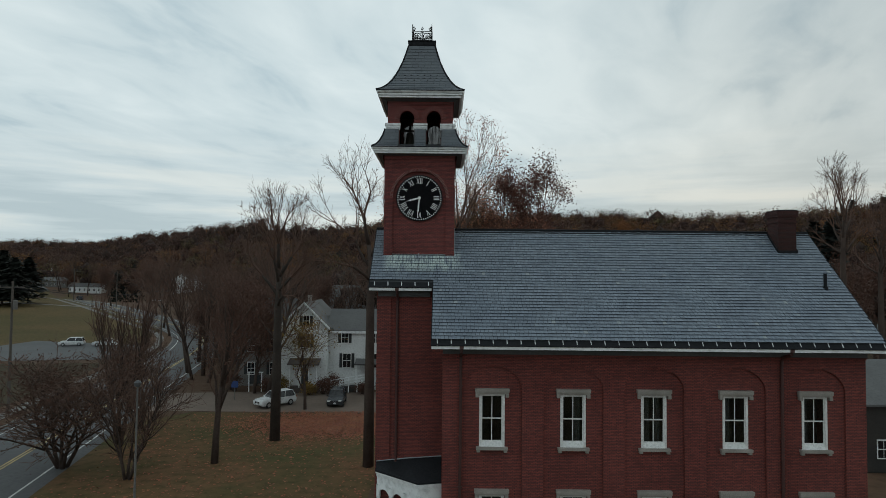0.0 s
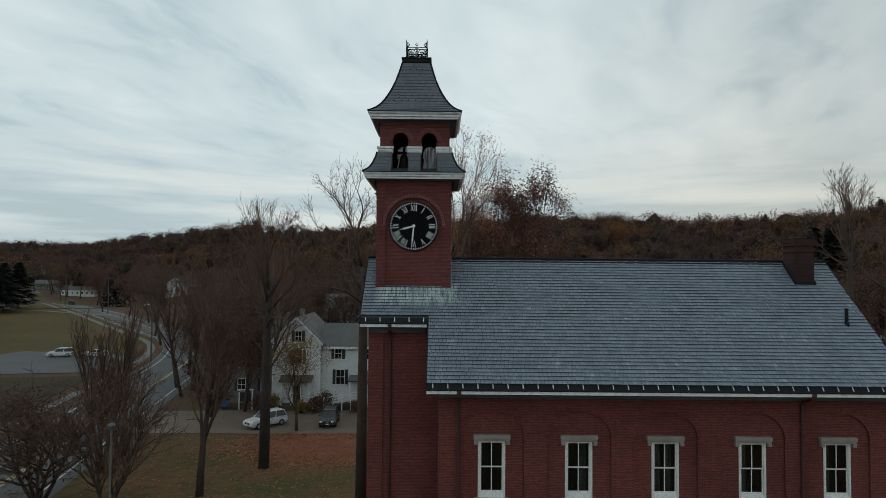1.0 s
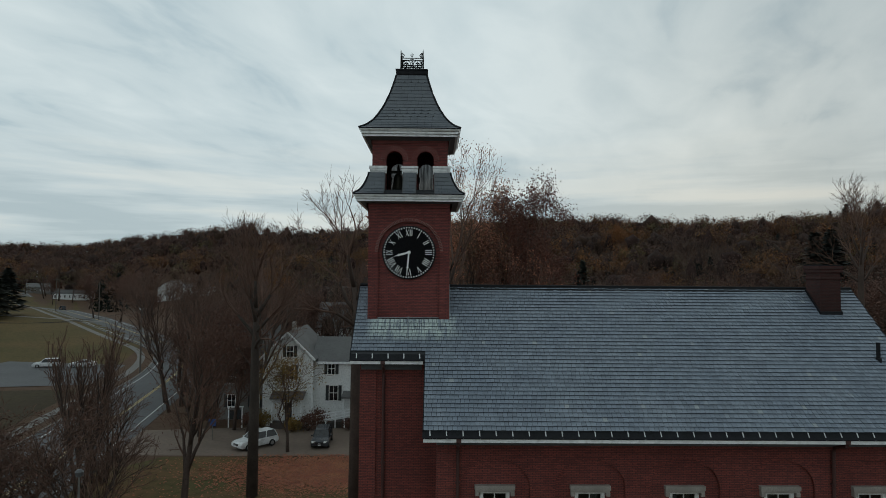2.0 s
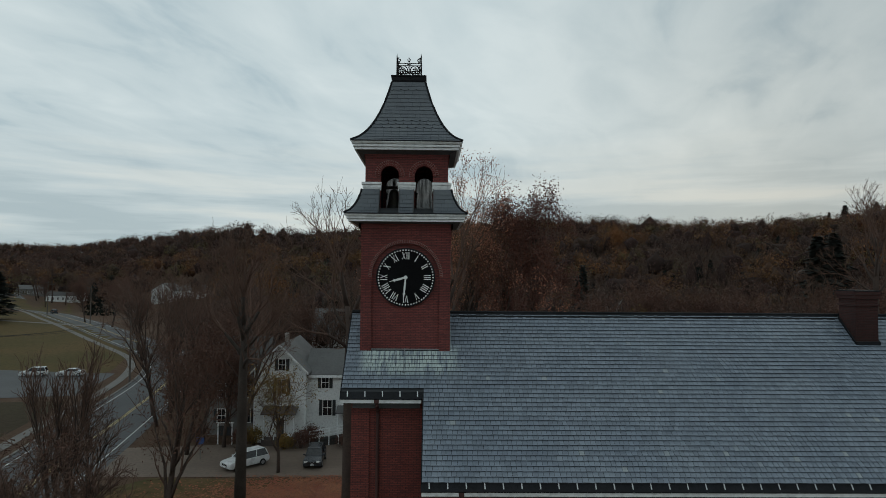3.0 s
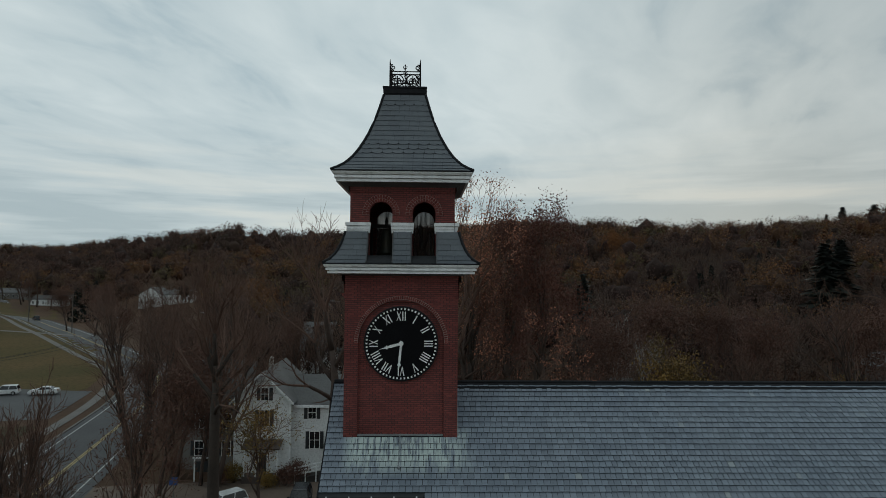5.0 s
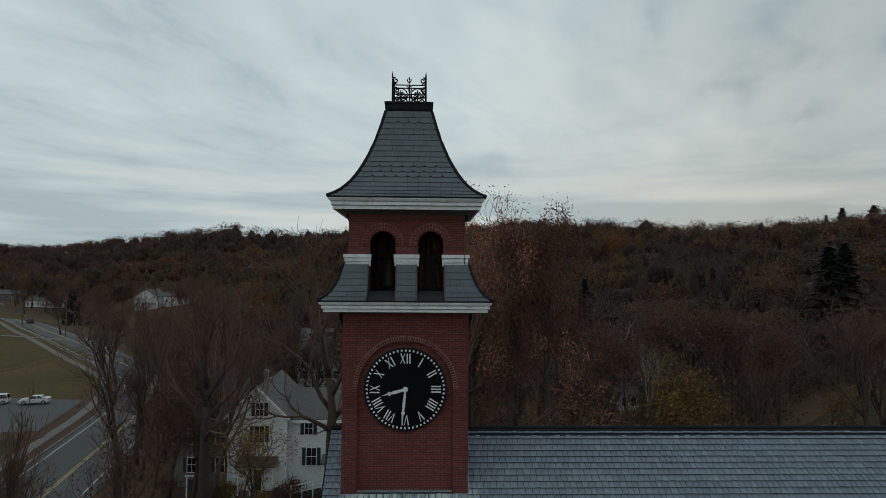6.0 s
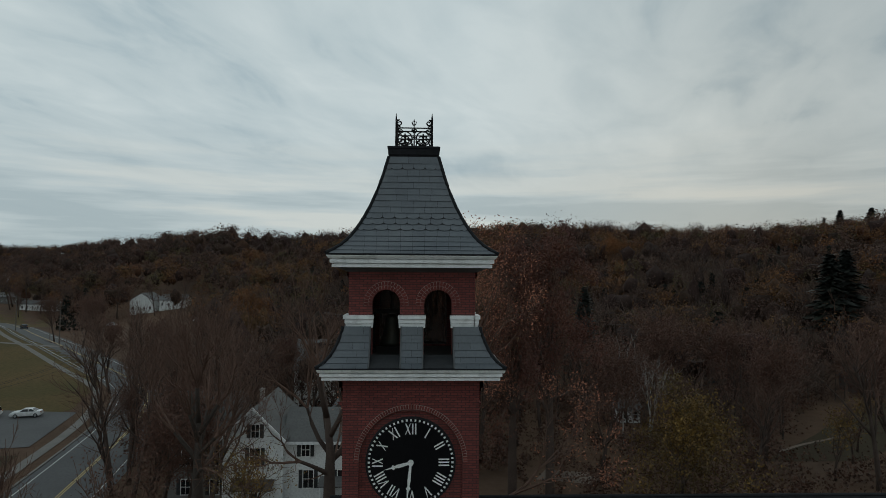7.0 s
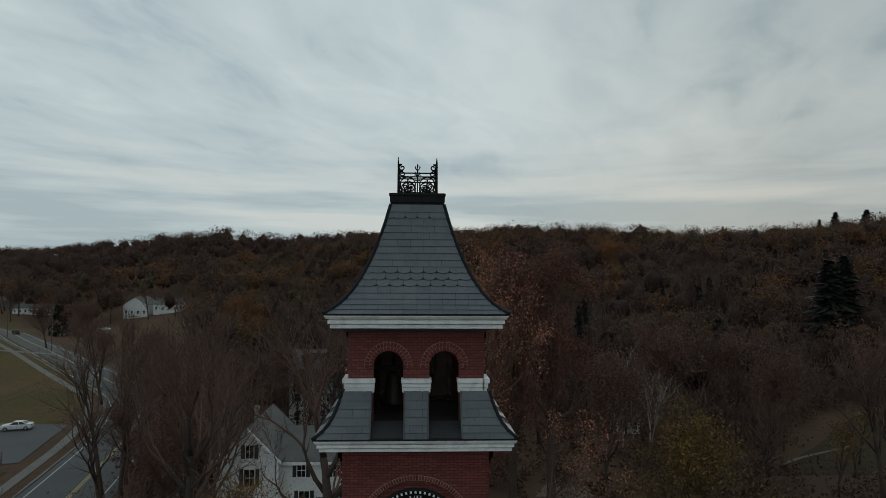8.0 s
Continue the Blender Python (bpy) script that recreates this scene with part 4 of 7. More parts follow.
def tower_cornices():
    # cornice undersides are coloured dark for the shade below the mouldings
    low = [(2.050, 21.825), (2.160, 21.845), (2.420, 21.900), (2.460, 21.905)]
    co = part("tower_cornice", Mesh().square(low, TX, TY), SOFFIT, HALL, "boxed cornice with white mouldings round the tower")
    me = Mesh().square([(2.40, 21.90), (2.55, 21.902), (2.55, 21.985), (2.49, 21.99), (2.49, 22.012), (2.605, 22.015), (2.605, 22.095), (2.55, 22.10), (2.55, 22.118), (2.64, 22.122), (2.66, 22.15), (2.68, 22.19), (2.68, 22.215)], TX, TY)
    part("moulding", me, WHITE, co, "white moulded edge")
    part("drip_edge", Mesh().square([(2.690, 22.215), (2.710, 22.225), (2.710, 22.255), (2.660, 22.275)], TX, TY), BLACK_METAL, co)
    up = [(1.94, 25.00), (2.00, 25.04), (2.22, 25.12), (2.26, 25.13)]
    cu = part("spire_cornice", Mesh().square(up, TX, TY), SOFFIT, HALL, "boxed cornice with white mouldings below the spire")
    me = Mesh().square([(2.20, 25.125), (2.33, 25.127), (2.33, 25.225), (2.27, 25.23), (2.27, 25.252), (2.385, 25.255), (2.385, 25.35), (2.33, 25.355), (2.33, 25.375), (2.42, 25.38), (2.44, 25.41), (2.47, 25.45), (2.47, 25.48)], TX, TY)
    part("moulding", me, WHITE, cu, "white moulded edge")
    part("drip_edge", Mesh().square([(2.48, 25.48), (2.50, 25.49), (2.50, 25.52), (2.44, 25.54)], TX, TY), BLACK_METAL, cu)


tower_cornices()


def belfry():
    # walls with two round-headed openings a side
    th = 0.30

    def side(me):
        z0, z1 = 21.7, 25.0
        for a, b in ((-BH, -OP - OW), (-OP + OW, OP - OW), (OP + OW, BH - th)):
            me.box(a, b, -BH, -BH + th, z0, z1)
        me.box(-BH - 0.03, BH + 0.03, -BH - 0.03, -BH, 24.80, 24.86)
        me.box(-BH - 0.06, BH + 0.06, -BH - 0.06, -BH, 24.86, 25.06)
        for c in (-OP, OP):
            me.box(c - OW, c + OW, -BH, -BH + th, z0, 22.5)
            pts = arc(c, OZ, OW, 180, 0, 16)
            for (xa, za), (xb, zb) in zip(pts, pts[1:]):
                me.face((xa, -BH, za), (xb, -BH, zb), (xb, -BH, z1), (xa, -BH, z1))
                me.face((xb, -BH + th, zb), (xa, -BH + th, za), (xa, -BH + th, z1), (xb, -BH + th, z1))
                me.face((xb, -BH, zb), (xa, -BH, za), (xa, -BH + th, za), (xb, -BH + th, zb))
    first = None
    for m in TURNS:
        me = Mesh()
        side(me)
        w = part("belfry_wall", me.turned(m), BRICK_T, HALL, "brick belfry wall with paired round-headed openings")
        first = first or w
    wall = first
    part("belfry_floor", Mesh().box(TX - BH + th, TX + BH - th, TY - BH + th, TY + BH - th, 22.3, 22.42), DARK_WOOD, wall)
    part("belfry_ceiling", Mesh().box(TX - BH + th, TX + BH - th, TY - BH + th, TY + BH - th, 24.85, 25.0), DARK_WOOD, wall)
    # belts of white moulding between the openings, turning into the reveals
    def belt(me, k):
        for a, b in (((-BH, -OP - OW), (-OP + OW, OP - OW), (OP + OW, BH))[k],):
            for o, z0, z1 in ((0.08, 23.345, 23.445), (0.10, 23.445, 23.475), (0.11, 23.485, 23.595), (0.15, 23.605, 23.715)):
                e = o * 0.35
                aa = a - e if a != -BH else a - o
                bb = b + e if b != BH else b
                me.box(aa, bb, -BH - o, -BH + 0.03 if a == -BH else -BH + 0.2, z0, z1)
    for m in TURNS:
        for k in range(3):
            me = Mesh()
            belt(me, k)
            part("belt_moulding", me.turned(m), WHITE, wall, "white moulded belt below the arches")
    # brick rings over the openings
    br = Mesh().box(-0.5, 0.5, -0.5, 0.5, -0.5, 0.5).data("brick", PIECE_BRICK)
    for c in (-OP, OP):
        bed = Mesh()
        for r0, r1, n in ((OW, OW + 0.115, 17), (OW + 0.125, OW + 0.24, 21)):
            for k in range(n):
                a = math.radians(-6 + 192 * (k + 0.5) / n)
                rr = (r0 + r1) / 2
                wd = math.radians(192) / n * rr - 0.014
                m = Matrix.Translation((TX + c + rr * math.cos(a), TY - BH - 0.012, OZ + rr * math.sin(a))) @ Matrix.Rotation(-a, 4, "Y") @ Matrix.Diagonal((r1 - r0, 0.07, wd, 1))
                piece("brick", br, m, wall)
        pts_o, pts_i = arc(c, OZ, OW + 0.25, 186, -6, 24), arc(c, OZ, OW + 0.002, 186, -6, 24)
        for (a, b), (p, q) in zip(zip(pts_o, pts_o[1:]), zip(pts_i, pts_i[1:])):
            bed.hull8([(*p[:1], -BH - 0.03, p[1]), (q[0], -BH - 0.03, q[1]), (q[0], -BH, q[1]), (p[0], -BH, p[1]),
                       (a[0], -BH - 0.03, a[1]), (b[0], -BH - 0.03, b[1]), (b[0], -BH, b[1]), (a[0], -BH, a[1])])
        part("mortar_bed", bed.turned(TURNS[0]), MORTAR, wall, kind="stuff")
    # netting in the rear and side openings
    for k in (1, 2, 3):
        for c in (-OP, OP):
            pts = [(c - OW, 22.5), (c + OW, 22.5)] + arc(c, OZ, OW, 0, 180, 12)
            net = Mesh().prism(pts, -BH + 0.20, -BH + 0.205).turned(TURNS[k])
            part("netting", net, NETTING, wall, "grey weathered netting across the opening")
    # the bell on its frame
    me = Mesh().lathe([(0.0, 1.02), (0.10, 1.02), (0.17, 0.98), (0.22, 0.86), (0.25, 0.60), (0.29, 0.35), (0.36, 0.14), (0.42, 0.0), (0.40, 0.0), (0.34, 0.14), (0.26, 0.40), (0.0, 0.8)], (TX - 0.68, TY, 22.62), 24)
    bell = thing("bell", (TX - 0.68, TY, 22.42), "dark bronze bell hung in the belfry", "bell")
    part("body", me, BRONZE, bell, smooth=True)
    me = Mesh().box(TX - 1.25, TX - 0.11, TY - 0.06, TY + 0.06, 23.66, 23.80).lathe([(0.07, 0), (0.07, 0.14), (0.02, 0.3), (0, 0.3)], (TX - 0.68, TY, 23.80), 10)
    part("yoke", me, DARK_WOOD, bell)
    me = Mesh()
    for s in (-0.57, 0.57):
        me.box(TX - 0.68 + s - 0.05, TX - 0.68 + s + 0.05, TY - 0.35, TY + 0.35, 22.42, 22.54)
        me.box(TX - 0.68 + s - 0.04, TX - 0.68 + s + 0.04, TY - 0.06, TY + 0.06, 22.54, 23.70)
    part("stand", me, IRON, bell)
    return wall


belfry()


def at_level(prof, s):
    """Half width, height and steepness at length s along a profile."""
    for (h0, z0), (h1, z1) in zip(prof, prof[1:]):
        d = math.hypot(h1 - h0, z1 - z0)
        if s <= d or (h1, z1) == prof[-1]:
            t = min(s / d, 1.0)
            return h0 + (h1 - h0) * t, z0 + (z1 - z0) * t, math.atan2(z1 - z0, h0 - h1)
        s -= d


def run_length(prof):
    return sum(math.hypot(b[0] - a[0], b[1] - a[1]) for a, b in zip(prof, prof[1:]))


def slate_mesh(name, material, scallop=False, lift=1.0):
    """A slate one wide and one long, its foot at the origin, its head up along y; thickness in z."""
    me = Mesh()
    if scallop:
        foot = [(0.5 * math.cos(math.radians(a)), 0.42 + 0.42 * math.sin(math.radians(a))) for a in range(180, 361, 20)]
    else:
        foot = [(-0.5, 0.0), (0.5, 0.0)]
    pts = foot + [(0.5, 1.0), (-0.5, 1.0)]
    k = len(pts)
    me.v = [(x, y, lift * (0.056 - 0.050 * y)) for x, y in pts] + [(x, y, lift * (0.036 - 0.042 * y)) for x, y in pts]
    me.f = [tuple(range(k))] + [(j, i, k + i, k + j) for i, j in zip(range(k), list(range(1, k)) + [0])]
    data = me.data(name, material)
    # lower edge coloured dark to stand for the shadow gap beneath it
    data.materials.append(SLATE_GAP_SHADE)
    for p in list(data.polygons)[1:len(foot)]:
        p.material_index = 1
    return data


def clad(prof, rows, width, parent, slots, first, flat, round_):
    """Slates on the four sides of a square roof. first: the turn whose slates are single pieces; the rest are joined."""
    total, rng = run_length(prof), random.Random(5)
    rest = Mesh()
    for k, turn in enumerate(TURNS):
        for i in range(rows):
            ex = total / rows
            h, z, ang = at_level(prof, i * ex)
            h2, z2, _ = at_level(prof, min((i + 1) * ex, total))
            ang = math.atan2(z2 - z, h - h2)
            runs = [(-h, h)]
            for a, b in slots:
                runs = [r for q in runs for r in ((q[0], min(q[1], a)), (max(q[0], b), q[1])) if r[1] - r[0] > 0.03]
            for a, b in runs:
                n = max(1, round((b - a) / width))
                off = 0.5 if (i % 2 and n > 1) else 0.0
                marks = [a + (b - a) * min(max((j + off) / n, 0), 1) for j in range(0 if not off else -1, n + 1)]
                for xa, xb in zip(marks, marks[1:]):
                    if xb - xa < 0.02:
                        continue
                    mid = (xa + xb) / 2
                    # the hips take the slates in
                    lim = (h + h2) / 2
                    mid = max(min(mid, lim - (xb - xa) / 2), -lim + (xb - xa) / 2)
                    scal = i in round_
                    m = turn @ Matrix.Translation((mid, -h - 0.006, z)) @ Matrix.Rotation(ang + rng.uniform(-0.01, 0.01), 4, "X") @ Matrix.Diagonal((xb - xa - 0.008, ex * 1.12, 1.0, 1))
                    src = flat[1] if scal else flat[0]
                    if k == first:
                        piece("slate", src, m, parent)
                    else:
                        side = Mesh()
                        side.v = [tuple(m @ v.co) for v in src.vertices]
                        side.f = [tuple(p.vertices) for p in src.polygons]
                        rest.add(side)
    part("slate_cladding", rest, SLATE_T, parent, kind="stuff")


def tower_roofs():
    flat = (slate_mesh("slate", SLATE_T, False, 0.42), slate_mesh("slate_round", SLATE_T, True, 0.5))
    slots = ((-OP - OW - 0.02, -OP + OW + 0.02), (OP - OW - 0.02, OP + OW + 0.02))
    # skirt: a ring below, three panels with their cheeks a side, sloping sills in the slots
    sk = part("skirt_roof", Mesh().square([(2.66, 22.235), (2.66, 22.25), (1.88, 22.255)], TX, TY), DECK, HALL, "flared slate skirt roof round the belfry")
    for m in TURNS:
        for j in range(3):
            me = Mesh()
            for (h0, z0), (h1, z1) in zip(SKIRT, SKIRT[1:]):
                a0, b0, a1, b1 = ((-h0, slots[0][0], -h1, slots[0][0]), (slots[0][1], slots[1][0], slots[0][1], slots[1][0]), (slots[1][1], h0, slots[1][1], h1))[j]
                me.face((a0, -h0, z0), (b0, -h0, z0), (b1, -h1, z1), (a1, -h1, z1))
                for x, d in ((b0, 1), (a0, -1)):
                    if (x == b0 and j < 2) or (x == a0 and j > 0):
                        q = [(x, -h0, z0), (x, -h1, z1), (x, -BH, z1), (x, -BH, z0)]
                        me.face(*(q if d > 0 else q[::-1]))
            part("panel", me.turned(m), DECK, sk)
        for a, b in slots:
            part("sill", Mesh().hull8([(a, -2.67, 22.245), (b, -2.67, 22.245), (b, -BH, 22.50), (a, -BH, 22.50), (a, -2.67, 22.26), (b, -2.67, 22.26), (b, -BH, 22.55), (a, -BH, 22.55)]).turned(m), DECK, sk)
    clad(SKIRT, 6, 0.40, sk, slots, 0, flat, ())
    for m in TURNS:
        part("hip", Mesh().tube([(-h - 0.01, -h - 0.01, z + 0.03) for h, z in SKIRT], 0.05, 6).turned(m), BLACK_METAL, sk)
    for a, b in slots:
        for x in (a - 0.02, b + 0.02):
            part("slot_edging", Mesh().tube([(x, -h - 0.03, z + 0.03) for h, z in SKIRT], 0.022, 6).turned(TURNS[0]), SOFFIT, sk)
    sp = part("spire_roof", Mesh().square(SPIRE, TX, TY), DECK, HALL, "concave slate spire with a band of scalloped slates")
    clad(SPIRE, 17, 0.36, sp, (), 0, flat, (5, 6, 7, 15))
    for m in TURNS:
        part("hip", Mesh().tube([(-h - 0.01, -h - 0.01, z + 0.03) for h, z in SPIRE], 0.05, 6).turned(m), BLACK_METAL, sp)
    me = Mesh().square([(0.76, 28.48), (0.79, 28.50), (0.79, 28.56), (0.775, 28.60), (0.785, 28.68), (0.81, 28.72), (0.81, 28.90), (0.835, 28.91), (0.835, 28.97), (0.78, 28.99)], TX, TY)
    part("cap", me, BLACK_METAL, sp, "black metal cap on the spire")


tower_roofs()


def spiral(cx, cz, r, a0, turns, shrink, n=22):
    return [(cx + r * (1 - shrink * i / n) * math.cos(a0 + turns * 2 * math.pi * i / n), cz + r * (1 - shrink * i / n) * math.sin(a0 + turns * 2 * math.pi * i / n)) for i in range(n + 1)]


def cresting():
    cr = thing("roof_cresting", (TX, TY, 28.98), "black wrought-iron cresting of scrolls on the spire", "iron cresting")
    b, z0 = 0.575, 28.97
    for m in TURNS:
        me = Mesh().tube([(-b, -b, z0), (-b, -b, z0 + 0.96), (-b, -b, z0 + 1.12)], [0.034, 0.028, 0.006], 6)
        for zz, r in ((0.03, 0.035), (0.42, 0.03), (0.74, 0.028)):
            me.lathe([(0, -0.03), (r, 0), (0, 0.03)], (-b, -b, z0 + zz), 8)
        part("post", me.turned(m), IRON, cr)
    for m in TURNS:
        me, y = Mesh(), -b
        t = 0.022
        for z in (0.05, 0.53, 0.64):
            me.tube([(-b, y, z0 + z), (b, y, z0 + z)], t, 5)
        for s in (-1, 1):
            c = s * 0.29
            me.tube([(p[0], y, p[1]) for p in spiral(c, z0 + 0.30, 0.225, math.pi / 2, 1.0, 0.0, 26)], t, 5)
            for a in (0, math.pi):
                me.tube([(p[0], y, p[1]) for p in spiral(c + 0.09 * math.cos(a), z0 + 0.22, 0.10, a, 1.3, 0.75)], t, 5)
            me.tube([(c, y, z0 + 0.05), (c, y, z0 + 0.46)], t, 5)
            for q in ((-0.07, 0.36), (0.07, 0.36), (0, 0.44)):
                me.lathe([(0, -0.035), (0.028, 0), (0, 0.045)], (c + q[0], y, z0 + q[1]), 6)
            for q in (-1, 1):
                me.tube([(c, y, z0 + 0.30), (c + q * 0.06, y, z0 + 0.40), (c + q * 0.12, y, z0 + 0.33)], t * 0.9, 5)
                me.tube([(c + q * 0.25, y, z0 + 0.05), (c + q * 0.18, y, z0 + 0.14), (c + q * 0.24, y, z0 + 0.2)], t * 0.9, 5)
            # scroll against the corner post, above the upper rail
            me.tube([(s * b, y, z0 + 0.90)] + [(p[0], y, p[1]) for p in spiral(s * (b - 0.11), z0 + 0.80, 0.10, math.pi / 2, -s * 1.25, 0.7)], t, 5)
            me.tube([(s * b, y, z0 + 0.66), (s * (b - 0.06), y, z0 + 0.70), (s * (b - 0.14), y, z0 + 0.68)], t * 0.9, 5)
        # fleur in the middle
        me.tube([(0, y, z0 + 0.05), (0, y, z0 + 0.92)], [0.02, 0.014], 5)
        me.lathe([(0, -0.05), (0.03, 0), (0, 0.07)], (0, y, z0 + 0.86), 6)
        for q in (-1, 1):
            me.tube([(0, y, z0 + 0.72), (q * 0.045, y, z0 + 0.76), (q * 0.07, y, z0 + 0.82), (q * 0.055, y, z0 + 0.85)], t * 0.9, 5)
            me.tube([(0, y, z0 + 0.56), (q * 0.05, y, z0 + 0.60), (q * 0.09, y, z0 + 0.57)], t * 0.9, 5)
        part("panel", me.turned(m), IRON, cr)


cresting()


def porch():
    """The polygonal entrance porch in the corner beside the tower bay."""
    p = thing("entrance_porch", (-0.8, 36.2, 0.0), "white entrance porch with arches and a dark low roof", "porch")
    out = [(-2.62, 36.95), (-0.23, 34.80), (0.93, 35.10)]
    zt = 4.55
    me = Mesh()
    wall = [(-2.60, 37.19, 4.93), (-1.0, 37.19, 5.10), (0.93, 37.19, 5.24)]
    for (a, b), (c, d) in zip(zip(out, out[1:]), zip(wall, wall[1:])):
        q = [(a[0], a[1], zt), (b[0], b[1], zt), d, c]
        me.hull8([(*v[:2], v[2] - 0.08) for v in q] + [v for v in q])
    part("roof", me, BLACK_METAL, p, "dark metal sheet roof")
    part("flashing", Mesh().tube([(v[0], v[1] - 0.03, v[2] + 0.04) for v in wall], 0.03, 5), LEAD, p)
    def inset(k):
        return [(x + k * 0.5 + 0.1 * k, y + k) for x, y in out]
    i1 = inset(0.14)
    me = Mesh()
    for (o, z0, z1) in ((0.02, 4.38, 4.47), (0.08, 4.22, 4.38), (0.14, 3.77, 4.22)):
        q = inset(o)
        for a, b in zip(q, q[1:]):
            d = Vector((b[0] - a[0], b[1] - a[1], 0)).normalized()
            n = Vector((-d.y, d.x, 0)) * 0.12
            me.hull8([(a[0], a[1], z0), (b[0], b[1], z0), (b[0] + n.x, b[1] + n.y, z0), (a[0] + n.x, a[1] + n.y, z0),
                      (a[0], a[1], z1), (b[0], b[1], z1), (b[0] + n.x, b[1] + n.y, z1), (a[0] + n.x, a[1] + n.y, z1)])
    part("entablature", me, WHITE, p, "white panelled entablature")
    # arches between the posts
    for a, b in zip(i1, i1[1:]):
        d = Vector((b[0] - a[0], b[1] - a[1], 0))
        length = d.length
        d.normalize()
        n = Vector((-d.y, d.x, 0)) * 0.09
        count = 3 if length > 2 else 1
        me = Mesh()
        step = length / count
        for k in range(count):
            c, r = (k + 0.5) * step, step / 2 - 0.10
            pts = arc(c, 3.15, r, 180, 0, 14)
            for (ua, za), (ub, zb) in zip(pts, pts[1:]):
                A, B = Vector((a[0], a[1], 0)) + d * ua, Vector((a[0], a[1], 0)) + d * ub
                me.hull8([(A.x, A.y, za), (B.x, B.y, zb), (B.x + n.x, B.y + n.y, zb), (A.x + n.x, A.y + n.y, za),
                          (A.x, A.y, 3.77), (B.x, B.y, 3.77), (B.x + n.x, B.y + n.y, 3.77), (A.x + n.x, A.y + n.y, 3.77)])
        part("arch", me, WHITE, p)
        for k in range(count + 1):
            u = min(max(k * step, 0.09), length - 0.09)
            A = Vector((a[0], a[1], 0)) + d * u + n * 0.5
            part("post", Mesh().lathe([(0.13, 0.15), (0.13, 0.4), (0.09, 0.45), (0.085, 3.0), (0.12, 3.08), (0.12, 3.76)], (A.x, A.y, 0), 10), WHITE, p)
    me = Mesh().prism([(x, y) for x, y in out] + [(0.93, 37.2), (-2.62, 37.2)], 0.0, 0.15, "z")
    part("floor", me, STONE, p)


porch()


def roof_slates():
    """Slates of the front slope: those nearest the tower as single pieces, the rest joined."""
    rng = random.Random(11)
    base = slate_mesh("slate", SLATE, False, 1.1)
    unit = np.array([v.co[:] for v in base.vertices])
    faces = [tuple(p.vertices) for p in base.polygons]
    ang = math.atan(PITCH)
    ex = 0.228
    length = (RY - (YE - 0.02)) / math.cos(ang)
    rows = int(length / ex) + 1
    rest, single = Mesh(), 0
    for i in range(rows):
        s = i * ex
        y = (YE - 0.02) + s * math.cos(ang)
        z = 0.006 + RZ0 - PITCH * (RY - y)
        x = (-3.04 if y > YP - 0.02 else 0.40) - (0.10 if i % 2 else 0.0)
        if y > RY - 0.12:
            break
        lo = x
        while x < XR:
            w = rng.uniform(0.17, 0.23)
            xa, xb = max(x, -3.04 if y > YP - 0.02 else 0.40), min(x + w, XR)
            x += w
            if xb - xa < 0.05:
                continue
            if y > TY - TH - 0.05 and xa < TX + TH and xb > TX - TH:
                if xa < TX - TH:
                    xb = TX - TH
                elif xb > TX + TH:
                    xa = TX + TH
                else:
                    continue
            lift = rng.choice((0, 0, 0, 0.004, 0.008))
            m = Matrix.Translation(((xa + xb) / 2, y, z + lift)) @ Matrix.Rotation(ang, 4, "X") @ Matrix.Rotation(rng.uniform(-0.012, 0.012), 4, "Z") @ Matrix.Diagonal((xb - xa - 0.016, min(ex * 1.3, (RY - y) / math.cos(ang)), 1.0, 1))
            if single < 300 and 36.5 < y < 39.2 and xa < 4.0:
                piece("slate", base, m, ROOF)
                single += 1
            else:
                n = len(rest.v)
                rest.v += [tuple(m @ Vector(v)) for v in unit]
                rest.f += [tuple(n + q for q in f) for f in faces]
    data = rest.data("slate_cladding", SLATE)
    # same painted gap shadow on the joined slates' feet
    data.materials.append(SLATE_GAP_SHADE)
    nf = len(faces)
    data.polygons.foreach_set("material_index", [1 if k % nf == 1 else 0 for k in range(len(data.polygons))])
    part("slate_cladding", data, SLATE, ROOF, kind="stuff")


roof_slates()


